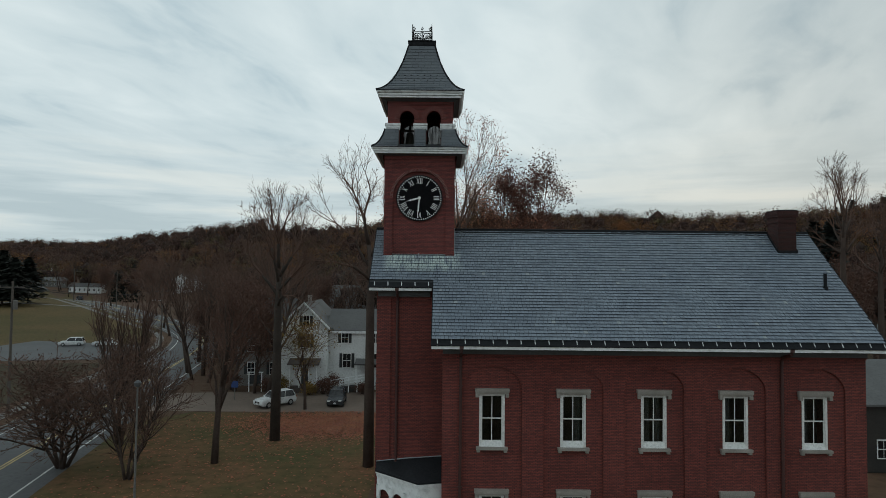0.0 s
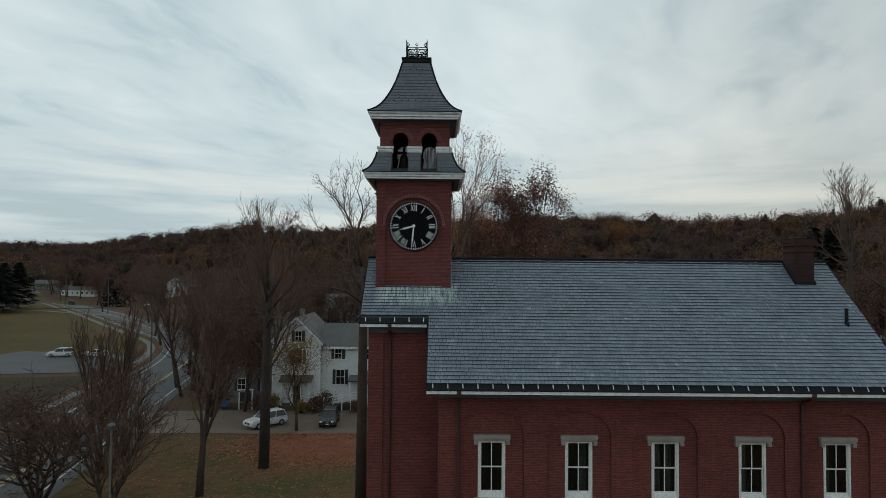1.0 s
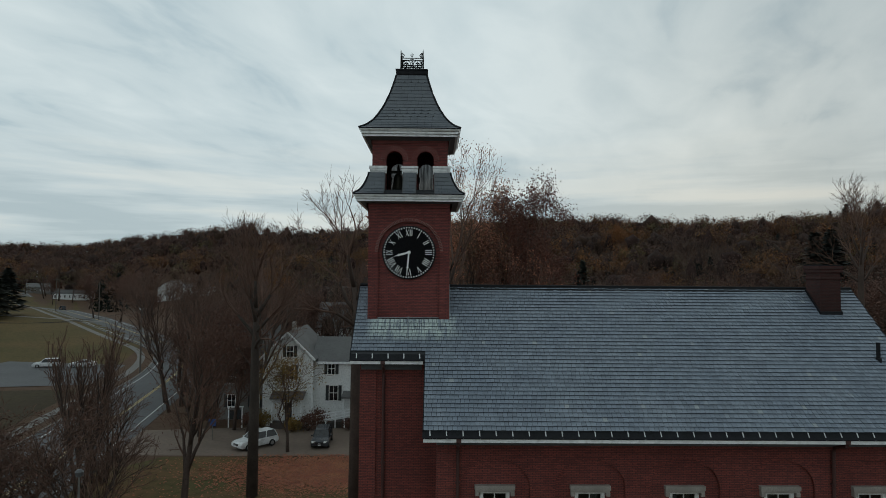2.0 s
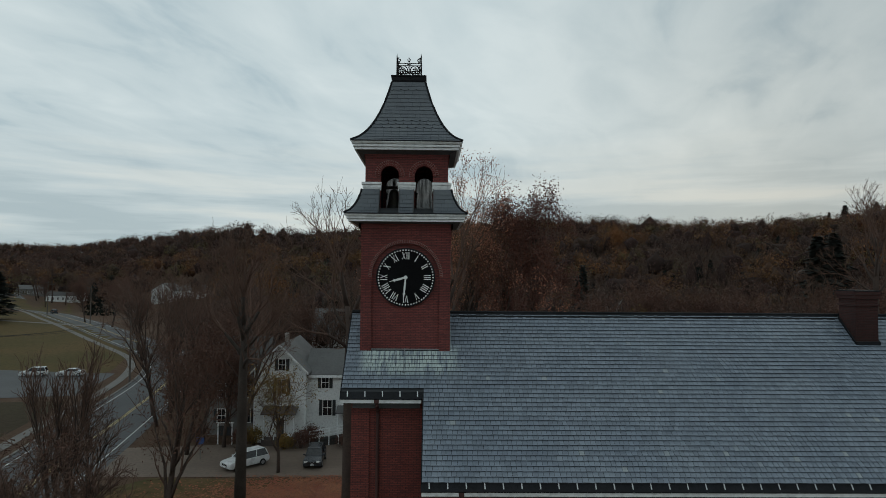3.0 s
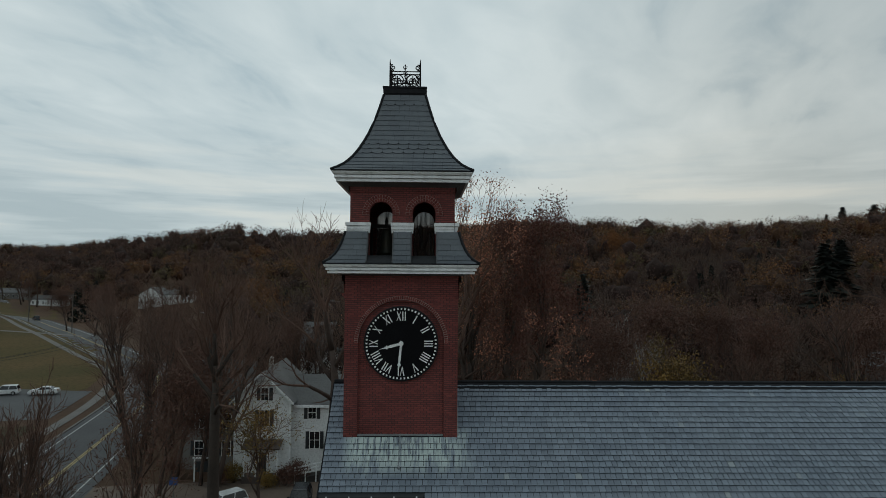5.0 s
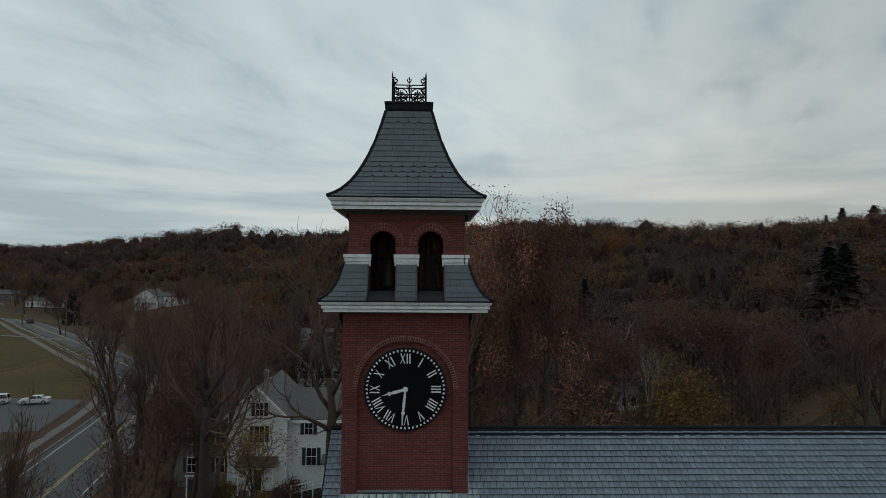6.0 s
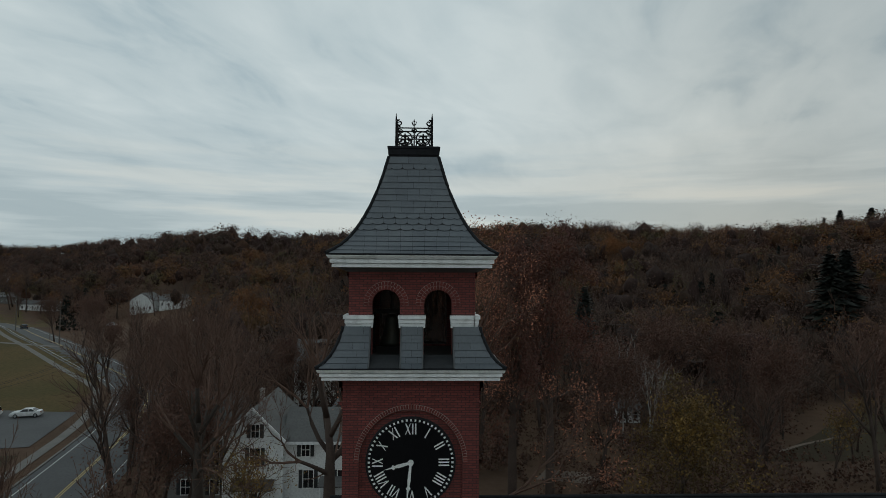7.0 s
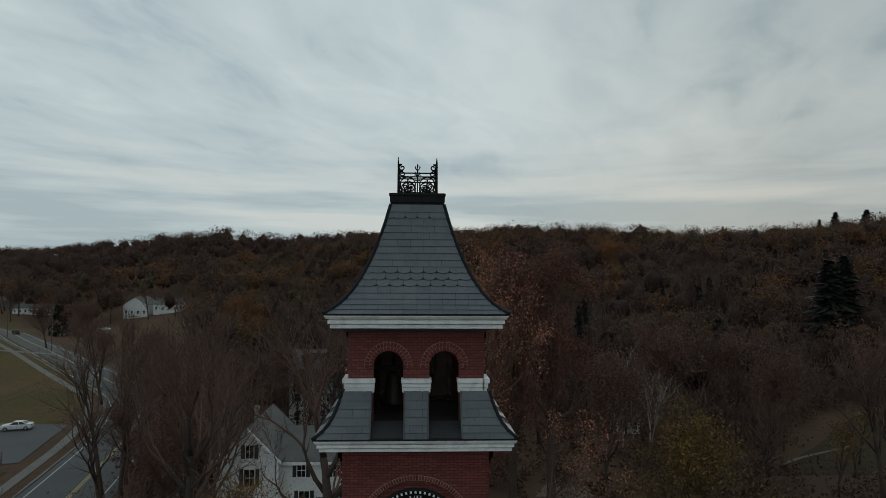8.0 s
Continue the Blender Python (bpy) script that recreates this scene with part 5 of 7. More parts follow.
# ---------------------------------------------------------------- trees
def grow(rng, h, trunk_r, crown=0.55, spread=0.75, limbs=9, depth=3, up=0.35, stems=1, lean=0.05, fork=0.3, wide=None):
    """Wood of a tree round its foot: a mesh of trunk and limbs, a mesh of twigs, and the twig ends."""
    ends, runs = [], []

    def limb(p, d, length, r, level):
        segs = 5 if level == 0 else 4 if level == 1 else 3
        path, rad, q = [p.copy()], [r], p.copy()
        for i in range(segs):
            wob = 0.07 if level == 0 else 0.20
            d = (d + Vector((rng.gauss(0, wob), rng.gauss(0, wob), rng.gauss(0, wob) * 0.6 + (up * 0.30 if level else 0)))).normalized()
            q = q + d * (length / segs)
            path.append(q.copy())
            rad.append(max(r * (1 - 0.78 * (i + 1) / segs), (0.03, 0.026, 0.02, 0.014, 0.010)[min(level, 4)]))
        runs.append((path, rad, level))
        if level >= depth:
            ends.append((path[-1], path[-2]))
            ends.append((path[-2], path[-3]))
            return
        n = limbs if level == 0 else (6 if level == 1 else 5)
        for k in range(n):
            lo = (1 - crown) if level == 0 else 0.22
            t = lo + (1 - lo) * (k + rng.uniform(0.1, 0.9)) / n
            i = min(int(t * segs), segs - 1)
            f = t * segs - i
            base = path[i].lerp(path[i + 1], f)
            along = (path[i + 1] - path[i]).normalized()
            a = k * 2.4 + rng.uniform(-0.5, 0.5)
            side = along.cross(Vector((math.cos(a), math.sin(a), 0.3))).normalized()
            ang = rng.uniform(0.45, 0.85) * spread + (0.15 if level else 0)
            nd = (along * math.cos(ang) + side * math.sin(ang)).normalized()
            rr = (rad[i] * (1 - f) + rad[i + 1] * f) * (0.72 if level == 0 else 0.6)
            ln = length * (0.60 - 0.28 * (t - lo) / max(1 - lo, 0.01)) * rng.uniform(0.75, 1.15) if level == 0 else length * rng.uniform(0.34, 0.55)
            limb(base, nd, ln, max(rr, (0.03, 0.026, 0.022, 0.018, 0.014)[min(level + 1, 4)]), level + 1)
        if level == 0 and fork and rng.random() < 0.9:
            for s in (-1, 1):
                nd = (d + Vector((s * fork, rng.uniform(-fork, fork), 0.2))).normalized()
                limb(path[-2], nd, length * 0.30, rad[-2] * 0.7, 1)

    for s in range(stems):
        a = s * 2.1 + rng.uniform(0, 1)
        tilt = lean if stems == 1 else rng.uniform(0.18, 0.42)
        d = Vector((math.cos(a) * tilt, math.sin(a) * tilt, 1)).normalized()
        limb(Vector((math.cos(a), math.sin(a), 0)) * (0.15 if stems > 1 else 0) + Vector((0, 0, -0.15)), d, h * (0.86 if stems == 1 else rng.uniform(0.7, 0.9)), trunk_r, 0)
    # bring the whole tree to its height and width, and only then give the wood its thickness
    pts = np.array([p[:] for path, _, lv in runs for p in path])
    hi, out = np.percentile(pts[:, 2], 99.7), np.percentile(np.hypot(pts[:, 0], pts[:, 1]), 97)
    kz, kx = h / hi, (wide or out * h / hi) / out
    wood, twigs, boughs = Mesh(), Mesh(), []

    def fit(p):
        return Vector((p.x * kx, p.y * kx, p.z * kz))

    for path, rad, lv in runs:
        path = [fit(p) for p in path]
        if lv == 1:
            boughs.append(Mesh().tube(path, rad, 5))
        else:
            (wood if lv == 0 else twigs).tube(path, rad, (8, 5, 4, 3, 3)[min(lv, 4)], cap=lv < 1)
    return wood, boughs, twigs, [(fit(p), fit(q)) for p, q in ends]


def fan(rng, h, trunk_r, fork=0.5, limbs=7, splits=5, open_=0.55, wide=4.0, side=2):
    """A spreading crown: limbs fan out of the trunk and fork again and again up to a rounded head."""
    runs, ends = [], []

    def limb(p, d, length, r, level):
        path, rad, q = [p.copy()], [r], p.copy()
        segs = 3
        for i in range(segs):
            d = (d + Vector((rng.gauss(0, 0.13), rng.gauss(0, 0.13), rng.gauss(0.05, 0.10)))).normalized()
            q = q + d * (length / segs)
            path.append(q.copy())
            rad.append(max(r * (1 - 0.30 * (i + 1) / segs), 0.010))
        runs.append((path, rad, level))
        # short twigs along the way
        for k in range(side if level > 1 else 1):
            i = rng.randrange(segs)
            a = (path[i + 1] - path[i]).normalized()
            s = a.cross(Vector((rng.gauss(0, 1), rng.gauss(0, 1), rng.gauss(0, 1)))).normalized()
            nd = (a * 0.7 + s * 0.7).normalized()
            ln = length * rng.uniform(0.35, 0.7)
            m = path[i].lerp(path[i + 1], 0.5)
            e = m + nd * ln * 0.5 + Vector((0, 0, 0.04 * ln))
            e2 = e + (nd + Vector((rng.gauss(0, 0.2), rng.gauss(0, 0.2), 0.25))).normalized() * ln * 0.5
            runs.append(([m, e, e2], [max(rad[i] * 0.4, 0.011), max(rad[i] * 0.28, 0.009), 0.006], 5))
            ends.append((e2, e))
        if level >= splits:
            ends.append((path[-1], path[-2]))
            ends.append((path[-2], path[-3]))
            return
        n = 3 if rng.random() < 0.42 else 2
        turn = rng.uniform(0, 6.28)
        ref = d.cross(Vector((0.3, 0.2, 1))).normalized()
        oth = d.cross(ref)
        for k in range(n):
            a = turn + k * 6.283 / n + rng.uniform(-0.4, 0.4)
            ang = rng.uniform(0.24, 0.52)
            nd = (d * math.cos(ang) + (ref * math.cos(a) + oth * math.sin(a)) * math.sin(ang)).normalized()
            limb(path[-1], nd, length * rng.uniform(0.66, 0.9), rad[-1] * (0.80 if k == 0 else 0.66), level + 1)

    top = h * fork
    trunk = [Vector((0, 0, -0.2)), Vector((rng.uniform(-0.1, 0.1), rng.uniform(-0.1, 0.1), top * 0.5)), Vector((rng.uniform(-0.2, 0.2), rng.uniform(-0.2, 0.2), top))]
    more = [trunk[-1], trunk[-1] + Vector((rng.gauss(0, 0.15), rng.gauss(0, 0.15), h * 0.10)), trunk[-1] + Vector((rng.gauss(0, 0.3), rng.gauss(0, 0.3), h * 0.2))]
    runs.append((trunk + more[1:], [trunk_r, trunk_r * 0.85, trunk_r * 0.68, trunk_r * 0.5, trunk_r * 0.34], 0))
    for k in range(limbs):
        a = k * 2.4 + rng.uniform(-0.4, 0.4)
        t = k / max(limbs - 1, 1)
        p = trunk[-1].lerp(more[-1], t) if t > 0.15 else trunk[-1]
        tilt = open_ * (1.25 - 0.95 * t) * rng.uniform(0.85, 1.15)
        limb(p, Vector((math.cos(a) * math.sin(tilt), math.sin(a) * math.sin(tilt), math.cos(tilt))), h * (1 - fork) * rng.uniform(0.26, 0.34), trunk_r * rng.uniform(0.28, 0.38), 1)
    pts = np.array([p[:] for path, _, lv in runs[1:] for p in path])
    hi, out = np.percentile(pts[:, 2], 99.8), np.percentile(np.hypot(pts[:, 0], pts[:, 1]), 97)
    kx, kz = wide / out, (h - top) / (hi - top)

    def fit(p):
        return Vector((p.x * kx, p.y * kx, p.z if p.z < top else top + (p.z - top) * kz))

    wood, twigs, boughs = Mesh(), Mesh(), []
    for path, rad, lv in runs:
        path = [fit(p) for p in path]
        if lv == 1:
            boughs.append(Mesh().tube(path, rad, 6))
        else:
            (wood if lv == 0 else twigs).tube(path, rad, (9, 6, 5, 4, 3, 3)[min(lv, 5)], cap=lv < 1)
    return wood, boughs, twigs, [(fit(p), fit(q)) for p, q in ends]


def leaves(rng, ends, per, size, scatter, keep=1.0):
    """Small bent leaf clumps round the twig ends."""
    e = [p for p, q in ends if rng.random() < keep]
    if not e:
        return None, 0
    g = np.random.RandomState(rng.randrange(10 ** 6))
    c = np.repeat(np.array([v[:] for v in e]), per, axis=0) + g.normal(0, scatter, (len(e) * per, 3))
    n = len(c)
    a, b = g.normal(size=(n, 3)), g.normal(size=(n, 3))
    a /= np.linalg.norm(a, axis=1)[:, None]
    b -= a * (a * b).sum(1)[:, None]
    b /= np.linalg.norm(b, axis=1)[:, None]
    s = size * g.uniform(0.6, 1.3, (n, 1))
    q = np.stack([c - a * s, c - b * s * 0.45, c + a * s, c + b * s * 0.45], axis=1)
    return q.reshape(-1, 3), n


def tree(name, x, y, h, r, label, bark=None, leaf=None, per=4, size=0.16, scatter=0.35, keep=1.0, seed=1, group="", category="tree", wide=None, **form):
    rng = random.Random(seed)
    wood, boughs, twigs, ends = fan(rng, h, r, wide=wide, **form) if "open_" in form else grow(rng, h, r, wide=wide, **form)
    t = thing(name, pose(x, y, float(height(x, y)), 0, 0, rng.uniform(0, 360)), label, category, group, own=True)
    part("trunk", wood, bark or BARK, t, smooth=True)
    for b in boughs:
        part("limb", b, bark or BARK, t, smooth=True)
    part("crown", twigs, TWIG_DARK if bark is not BIRCH else BIRCH, t, kind="stuff")
    if leaf:
        q, n = leaves(rng, ends, per, size, scatter, keep)
        if n:
            part("foliage", arrays("foliage", q, n, leaf), leaf, t, kind="stuff")
    return t


BARE = "tall bare grey tree with fine upright twigs"
tree("bare_tree", -4.8, 52.8, 25.4, 0.45, "tall bare maple with forking limbs on the lawn", BARK_DARK, seed=3, fork=0.55, limbs=7, splits=5, open_=1.0, wide=6.9, side=3)
tree("bare_tree", -14.1, 60.3, 23.3, 0.48, "tall bare tree with a thick straight trunk", BARK, seed=8, fork=0.52, limbs=9, splits=5, open_=1.0, wide=5.2, side=3)
tree("maple", -17.0, 53.2, 15.5, 0.30, "half-bare maple with a few rust leaves", BARK_DARK, RUST_LEAF, 4, 0.09, 0.4, 0.5, seed=12, crown=0.72, spread=0.85, limbs=12, depth=3, wide=3.3)
tree("bare_shrub_tree", -28.0, 51.5, 9.2, 0.16, "low spreading bare tree with dark last leaves", BARK_DARK, RUST_LEAF, 1, 0.12, 0.3, 0.3, seed=21, crown=0.8, spread=1.0, limbs=15, depth=3, stems=5, up=0.12, wide=6.0)
tree("bare_shrub_tree", -27.8, 63.5, 10.0, 0.14, "bare many-stemmed tree beside the street", BARK, seed=23, crown=0.85, spread=0.9, limbs=9, depth=3, stems=5, up=0.2, wide=5.0)
tree("bare_shrub_tree", -21.8, 49.0, 8.5, 0.12, "bare many-stemmed shrub tree on the lawn", BARK_DARK, seed=22, crown=0.85, spread=0.8, limbs=8, depth=3, stems=5, up=0.3)
tree("young_tree", -14.2, 73.4, 10.2, 0.19, "small tree with thin yellow leaves beside the lot", BARK_DARK, GOLD_LEAF, 4, 0.11, 0.35, 0.8, seed=31, wide=3.3, crown=0.75, spread=0.9, limbs=10, depth=3)
tree("oak", 1.6, 51.4, 27.5, 0.44, "tall oak with sparse orange-brown leaves", BARK_DARK, OAK_LEAF, 14, 0.065, 0.20, 0.45, seed=41, wide=8.4, fork=0.45, limbs=7, splits=5, open_=1.0)
tree("red_oak", 8.7, 80.5, 28.5, 0.5, "tall oak with dark maroon leaves", BARK_DARK, MAROON_LEAF, 19, 0.120, 0.6, 0.9, seed=51, wide=4.0, fork=0.40, limbs=11, splits=4, open_=1.1)
tree("oak", 4.3, 80.0, 27.0, 0.42, "tall oak with thin pale rust leaves", BARK_DARK, OAK_LEAF, 14, 0.10, 0.55, 0.8, seed=55, wide=4.4, fork=0.42, limbs=10, splits=4, open_=1.0)
tree("red_oak", 12.1, 79.5, 29.0, 0.5, "tall oak with dark maroon leaves", BARK_DARK, MAROON_LEAF, 24, 0.125, 0.5, 0.95, seed=52, wide=3.9, fork=0.40, limbs=11, splits=4, open_=1.1)
tree("beech", 5.0, 80.0, 27.0, 0.42, "tall beech with thin tan leaves", BARK, TAN_LEAF, 9, 0.11, 0.5, 0.7, seed=53, wide=3.8, fork=0.4, limbs=10, splits=4, open_=0.65)
tree("bare_tree", 46.8, 75.0, 29.8, 0.42, BARE, BARK_DARK, seed=61, wide=5.6, fork=0.6, limbs=9, splits=5, open_=0.8, side=3)
tree("bare_tree", 54.5, 80.0, 27.0, 0.40, BARE, BARK_DARK, seed=62, wide=5.0, fork=0.58, limbs=8, splits=5, open_=0.7)
tree("yellow_tree", 22.8, 75.6, 15.6, 0.30, "rounded tree with olive and golden-yellow leaves", BARK_DARK, OLIVE_LEAF, 12, 0.15, 0.55, 1.0, seed=71, wide=5.6, crown=0.8, spread=0.95, limbs=13, depth=3, up=0.2)
for k, (x, y, h) in enumerate([(50.5, 96.0, 9.0), (57.5, 103.0, 7.5), (62.0, 108.5, 9.0), (45.0, 101.5, 6.5)]):
    tree("young_tree", x, y, h, 0.16, "small autumn tree with dull yellow leaves at the clearing", BARK_DARK, GOLD_LEAF if k % 2 == 0 else RUST_LEAF, 6, 0.15, 0.45, 0.9, seed=74 + k, wide=2.6, crown=0.8, spread=0.95, limbs=9, depth=2, up=0.2)
tree("birch", 30.0, 113.0, 16.5, 0.16, "slender white birch without leaves", BIRCH, seed=81, crown=0.6, spread=0.6, limbs=8, depth=2, group="birches")
tree("birch", 33.4, 112.0, 13.0, 0.14, "slender leaning white birch without leaves", BIRCH, seed=82, crown=0.6, spread=0.6, limbs=7, depth=2, stems=2, group="birches")
tree("birch", 31.8, 114.0, 11.0, 0.12, "slender white birch without leaves", BIRCH, seed=83, crown=0.6, spread=0.6, limbs=7, depth=2, group="birches")
tree("bare_tree", -9.5, 98.0, 22.0, 0.35, "tall pale bare tree behind the white house", BARK, seed=91, crown=0.55, spread=0.6, limbs=11, depth=3, up=0.6)
tree("bare_tree", -3.5, 78.0, 19.0, 0.30, "tall bare tree by the house drive", BARK, seed=92, crown=0.6, spread=0.65, limbs=11, depth=3, up=0.5)
tree("bare_tree", -27.2, 58.5, 14.8, 0.2, "many-stemmed bare tree by the street", BARK_DARK, seed=93, crown=0.8, spread=0.7, limbs=9, depth=3, stems=4, up=0.3, wide=3.2)

tree("maple", -46.0, 200.0, 19.5, 0.40, "broad maple in full rust-orange leaf among bare woods", BARK_DARK, WOOD_RUST, 16, 0.22, 0.8, 1.0, seed=95, wide=9.0, crown=0.8, spread=0.95, limbs=13, depth=3, up=0.2)
tree("maple", -43.0, 350.0, 17.0, 0.40, "broad orange maple on the far hillside", BARK_DARK, WOOD_RUST, 16, 0.26, 0.8, 1.0, seed=96, wide=11.0, crown=0.8, spread=0.95, limbs=13, depth=3, up=0.2)
tree("maple", 88.0, 300.0, 19.0, 0.40, "broad amber oak on the hillside", BARK_DARK, WOOD_RUST, 16, 0.26, 0.8, 1.0, seed=97, wide=11.0, crown=0.8, spread=0.95, limbs=13, depth=3, up=0.2)

# woods' edge trees, each a copy of one of five
proto = [
    tree("bare_tree", -24.0, 88.0, 17.0, 0.28, "bare grey-brown tree at the edge of the lot", BARK_DARK, seed=101, crown=0.65, spread=0.75, limbs=11, depth=3, group="trees round the houses"),
    tree("bare_tree", -34.0, 96.0, 19.0, 0.30, "bare grey-brown tree at the edge of the lot", BARK_DARK, seed=102, crown=0.6, spread=0.8, limbs=12, depth=3, group="trees round the houses"),
    tree("maple", -25.5, 79.5, 13.0, 0.24, "maple with thinning rust leaves", BARK_DARK, RUST_LEAF, 9, 0.11, 0.5, 0.85, seed=103, crown=0.75, spread=0.85, limbs=12, depth=3, group="maples round the houses"),
    tree("oak", 2.0, 96.0, 18.0, 0.30, "oak with dull brown leaves", BARK_DARK, RUST_LEAF, 12, 0.14, 0.7, 1.0, seed=104, crown=0.75, spread=0.85, limbs=12, depth=3, group="oaks behind the hall"),
]
SPOTS = [(0, -40, 110), (0, -22, 112), (1, -30, 118), (2, -36, 104), (2, -27, 104), (0, -15, 108), (1, -5, 112), (0, -62, 150),
         (2, -20, 122), (3, -8, 125), (0, 3, 108), (3, 22, 97), (3, 14, 112), (1, 26, 84), (0, 38, 92), (3, 44, 100), (1, 50, 88), (3, 36, 122),
         (0, 19, 120), (2, -70, 165), (2, -110, 216), (2, -126, 262), (0, -138, 268), (1, -24, 98), (3, 58, 96), (0, 66, 88), (1, 8, 104), (3, 74, 110),
         (0, -31, 90), (2, -22.5, 82.5), (2, -25.5, 84), (0, -20.5, 81), (2, -38, 118), (3, -2, 118), (3, 48, 118), (0, 62, 128), (0, -36, 126), (1, -14, 130),
         (0, -46, 138), (2, -51, 151), (0, -60, 164), (0, -70, 176), (2, -83, 190), (0, -96, 205), (2, -203, 350), (0, -175, 334), (0, -34, 92), (0, -36.5, 103), (1, -39, 115), (0, -42, 126), (2, -45, 141), (0, -37, 98), (1, -33, 108), (2, -31, 97), (0, -205, 372), (1, -215, 376), (0, -234, 395), (2, -248, 398), (0, -226, 380), (0, -122, 318), (1, -141, 322), (0, -112, 322)]
for k, (i, x, y) in enumerate(SPOTS):
    rng = random.Random(900 + k)
    s = rng.uniform(0.85, 1.2) * (1.35 if y > 330 else 1.0)
    c = copy_thing(proto[i], pose(x, y, float(height(x, y)), rng.uniform(-2, 2), rng.uniform(-2, 2), rng.uniform(0, 360)))
    c.scale = (s, s, s * rng.uniform(0.9, 1.1))


def pine(name, x, y, h, w, seed, label):
    g = np.random.RandomState(seed)
    n = 900
    t = g.uniform(0.08, 1, n) ** 0.8
    layer = 0.75 + 0.25 * np.cos(t * 55)
    r = w * (1 - t) ** 0.75 * g.uniform(0.25, 1.0, n) ** 0.5 * layer + 0.1
    a = g.uniform(0, 2 * np.pi, n)
    c = np.stack([r * np.cos(a), r * np.sin(a), t * h - 0.12 * r], 1)
    out = np.stack([np.cos(a), np.sin(a), -0.25 + 0 * a], 1)
    side = np.stack([-np.sin(a), np.cos(a), 0.2 * g.normal(size=n)], 1)
    s = g.uniform(0.5, 1.1, (n, 1)) * (w / 4.5)
    q = np.stack([c - out * s, c - side * s * 0.4, c + out * s * 0.9, c + side * s * 0.4], 1).reshape(-1, 3)
    tr = thing(name, pose(x, y, float(height(x, y))), label, "pine tree", own=True)
    part("trunk", Mesh().tube([(0, 0, -0.2), (0, 0, h * 0.5), (0, 0, h * 0.97)], [h * 0.018, h * 0.011, 0.02], 7), BARK_DARK, tr)
    part("crown", arrays("crown", q, n, WOOD_PINE), WOOD_PINE, tr)
    return tr


for k, (x, y, h, w) in enumerate([(-132, 200, 15, 8), (-139, 205, 17, 9), (-147, 204, 16, 9), (-155, 210, 18, 9), (-164, 212, 17, 9), (-136, 213, 15, 8),
                                  (-55, 350, 16, 8), (-2, 150, 20, 4), (33, 150, 19, 4), (36, 158, 22, 5), (62, 150, 17, 5.5), (99, 170, 27, 9), (107, 176, 27, 9), (265.6, 412, 27, 9), (282.5, 407, 28, 10), (150, 431, 21, 4.5), (254.5, 411, 22, 5), (197, 421, 19, 4.5)]):
    pine("evergreen", x, y, h, w, 300 + k, "dark green evergreen at the wood's edge")


# ---------------------------------------------------------------- woods on the hills
def in_poly(x, y, poly):
    inside = np.zeros(len(x), bool)
    n = len(poly)
    for i in range(n):
        (xa, ya), (xb, yb) = poly[i], poly[(i + 1) % n]
        cross = ((ya > y) != (yb > y)) & (x < (xb - xa) * (y - ya) / (yb - ya + 1e-9) + xa)
        inside ^= cross
    return inside


CLEARINGS = [
    [(-141, 300), (-112, 300), (-108, 346), (-141, 346)],
    [(-130, 85), (-34, 85), (-54, 172), (-125, 230)],
    [(-62, 130), (-50, 100), (-90, 100), (-220, 110), (-260, 200), (-155, 262), (-118, 222), (-68, 172)],
    [(-150, 268), (-175, 298), (-235, 298), (-270, 390), (-200, 380), (-160, 332)],
    [(-34, 60), (30, 50), (30, 74), (0, 104), (-34, 100)],
    [(44, 102), (62, 100), (108, 132), (98, 150), (78, 140), (58, 118)],
    [(-62, 165), (-50, 165), (-84, 262), (-84, 300), (-135, 300), (-120, 240), (-100, 215)],
]


def wood_spots(seed, count, rmin, rmax, amin=-41, amax=43):
    g = np.random.RandomState(seed)
    r = np.sqrt(g.uniform(rmin ** 2, rmax ** 2, count))
    a = np.radians(g.uniform(amin, amax, count))
    x, y = r * np.sin(a), 20 + r * np.cos(a)
    ridge = np.interp(np.degrees(a), RZ[:, 0], RZ[:, 1])
    ok = (r < ridge + 45) & (y > 70)
    for poly in CLEARINGS:
        ok &= ~in_poly(x, y, poly)
    rd = np.array(ROAD)
    for (xa, ya), (xb, yb) in zip(rd, rd[1:]):
        d = np.array([xb - xa, yb - ya])
        t = np.clip(((x - xa) * d[0] + (y - ya) * d[1]) / (d @ d), 0, 1)
        ok &= np.hypot(x - xa - t * d[0], y - ya - t * d[1]) > 11
    return x[ok], y[ok], g


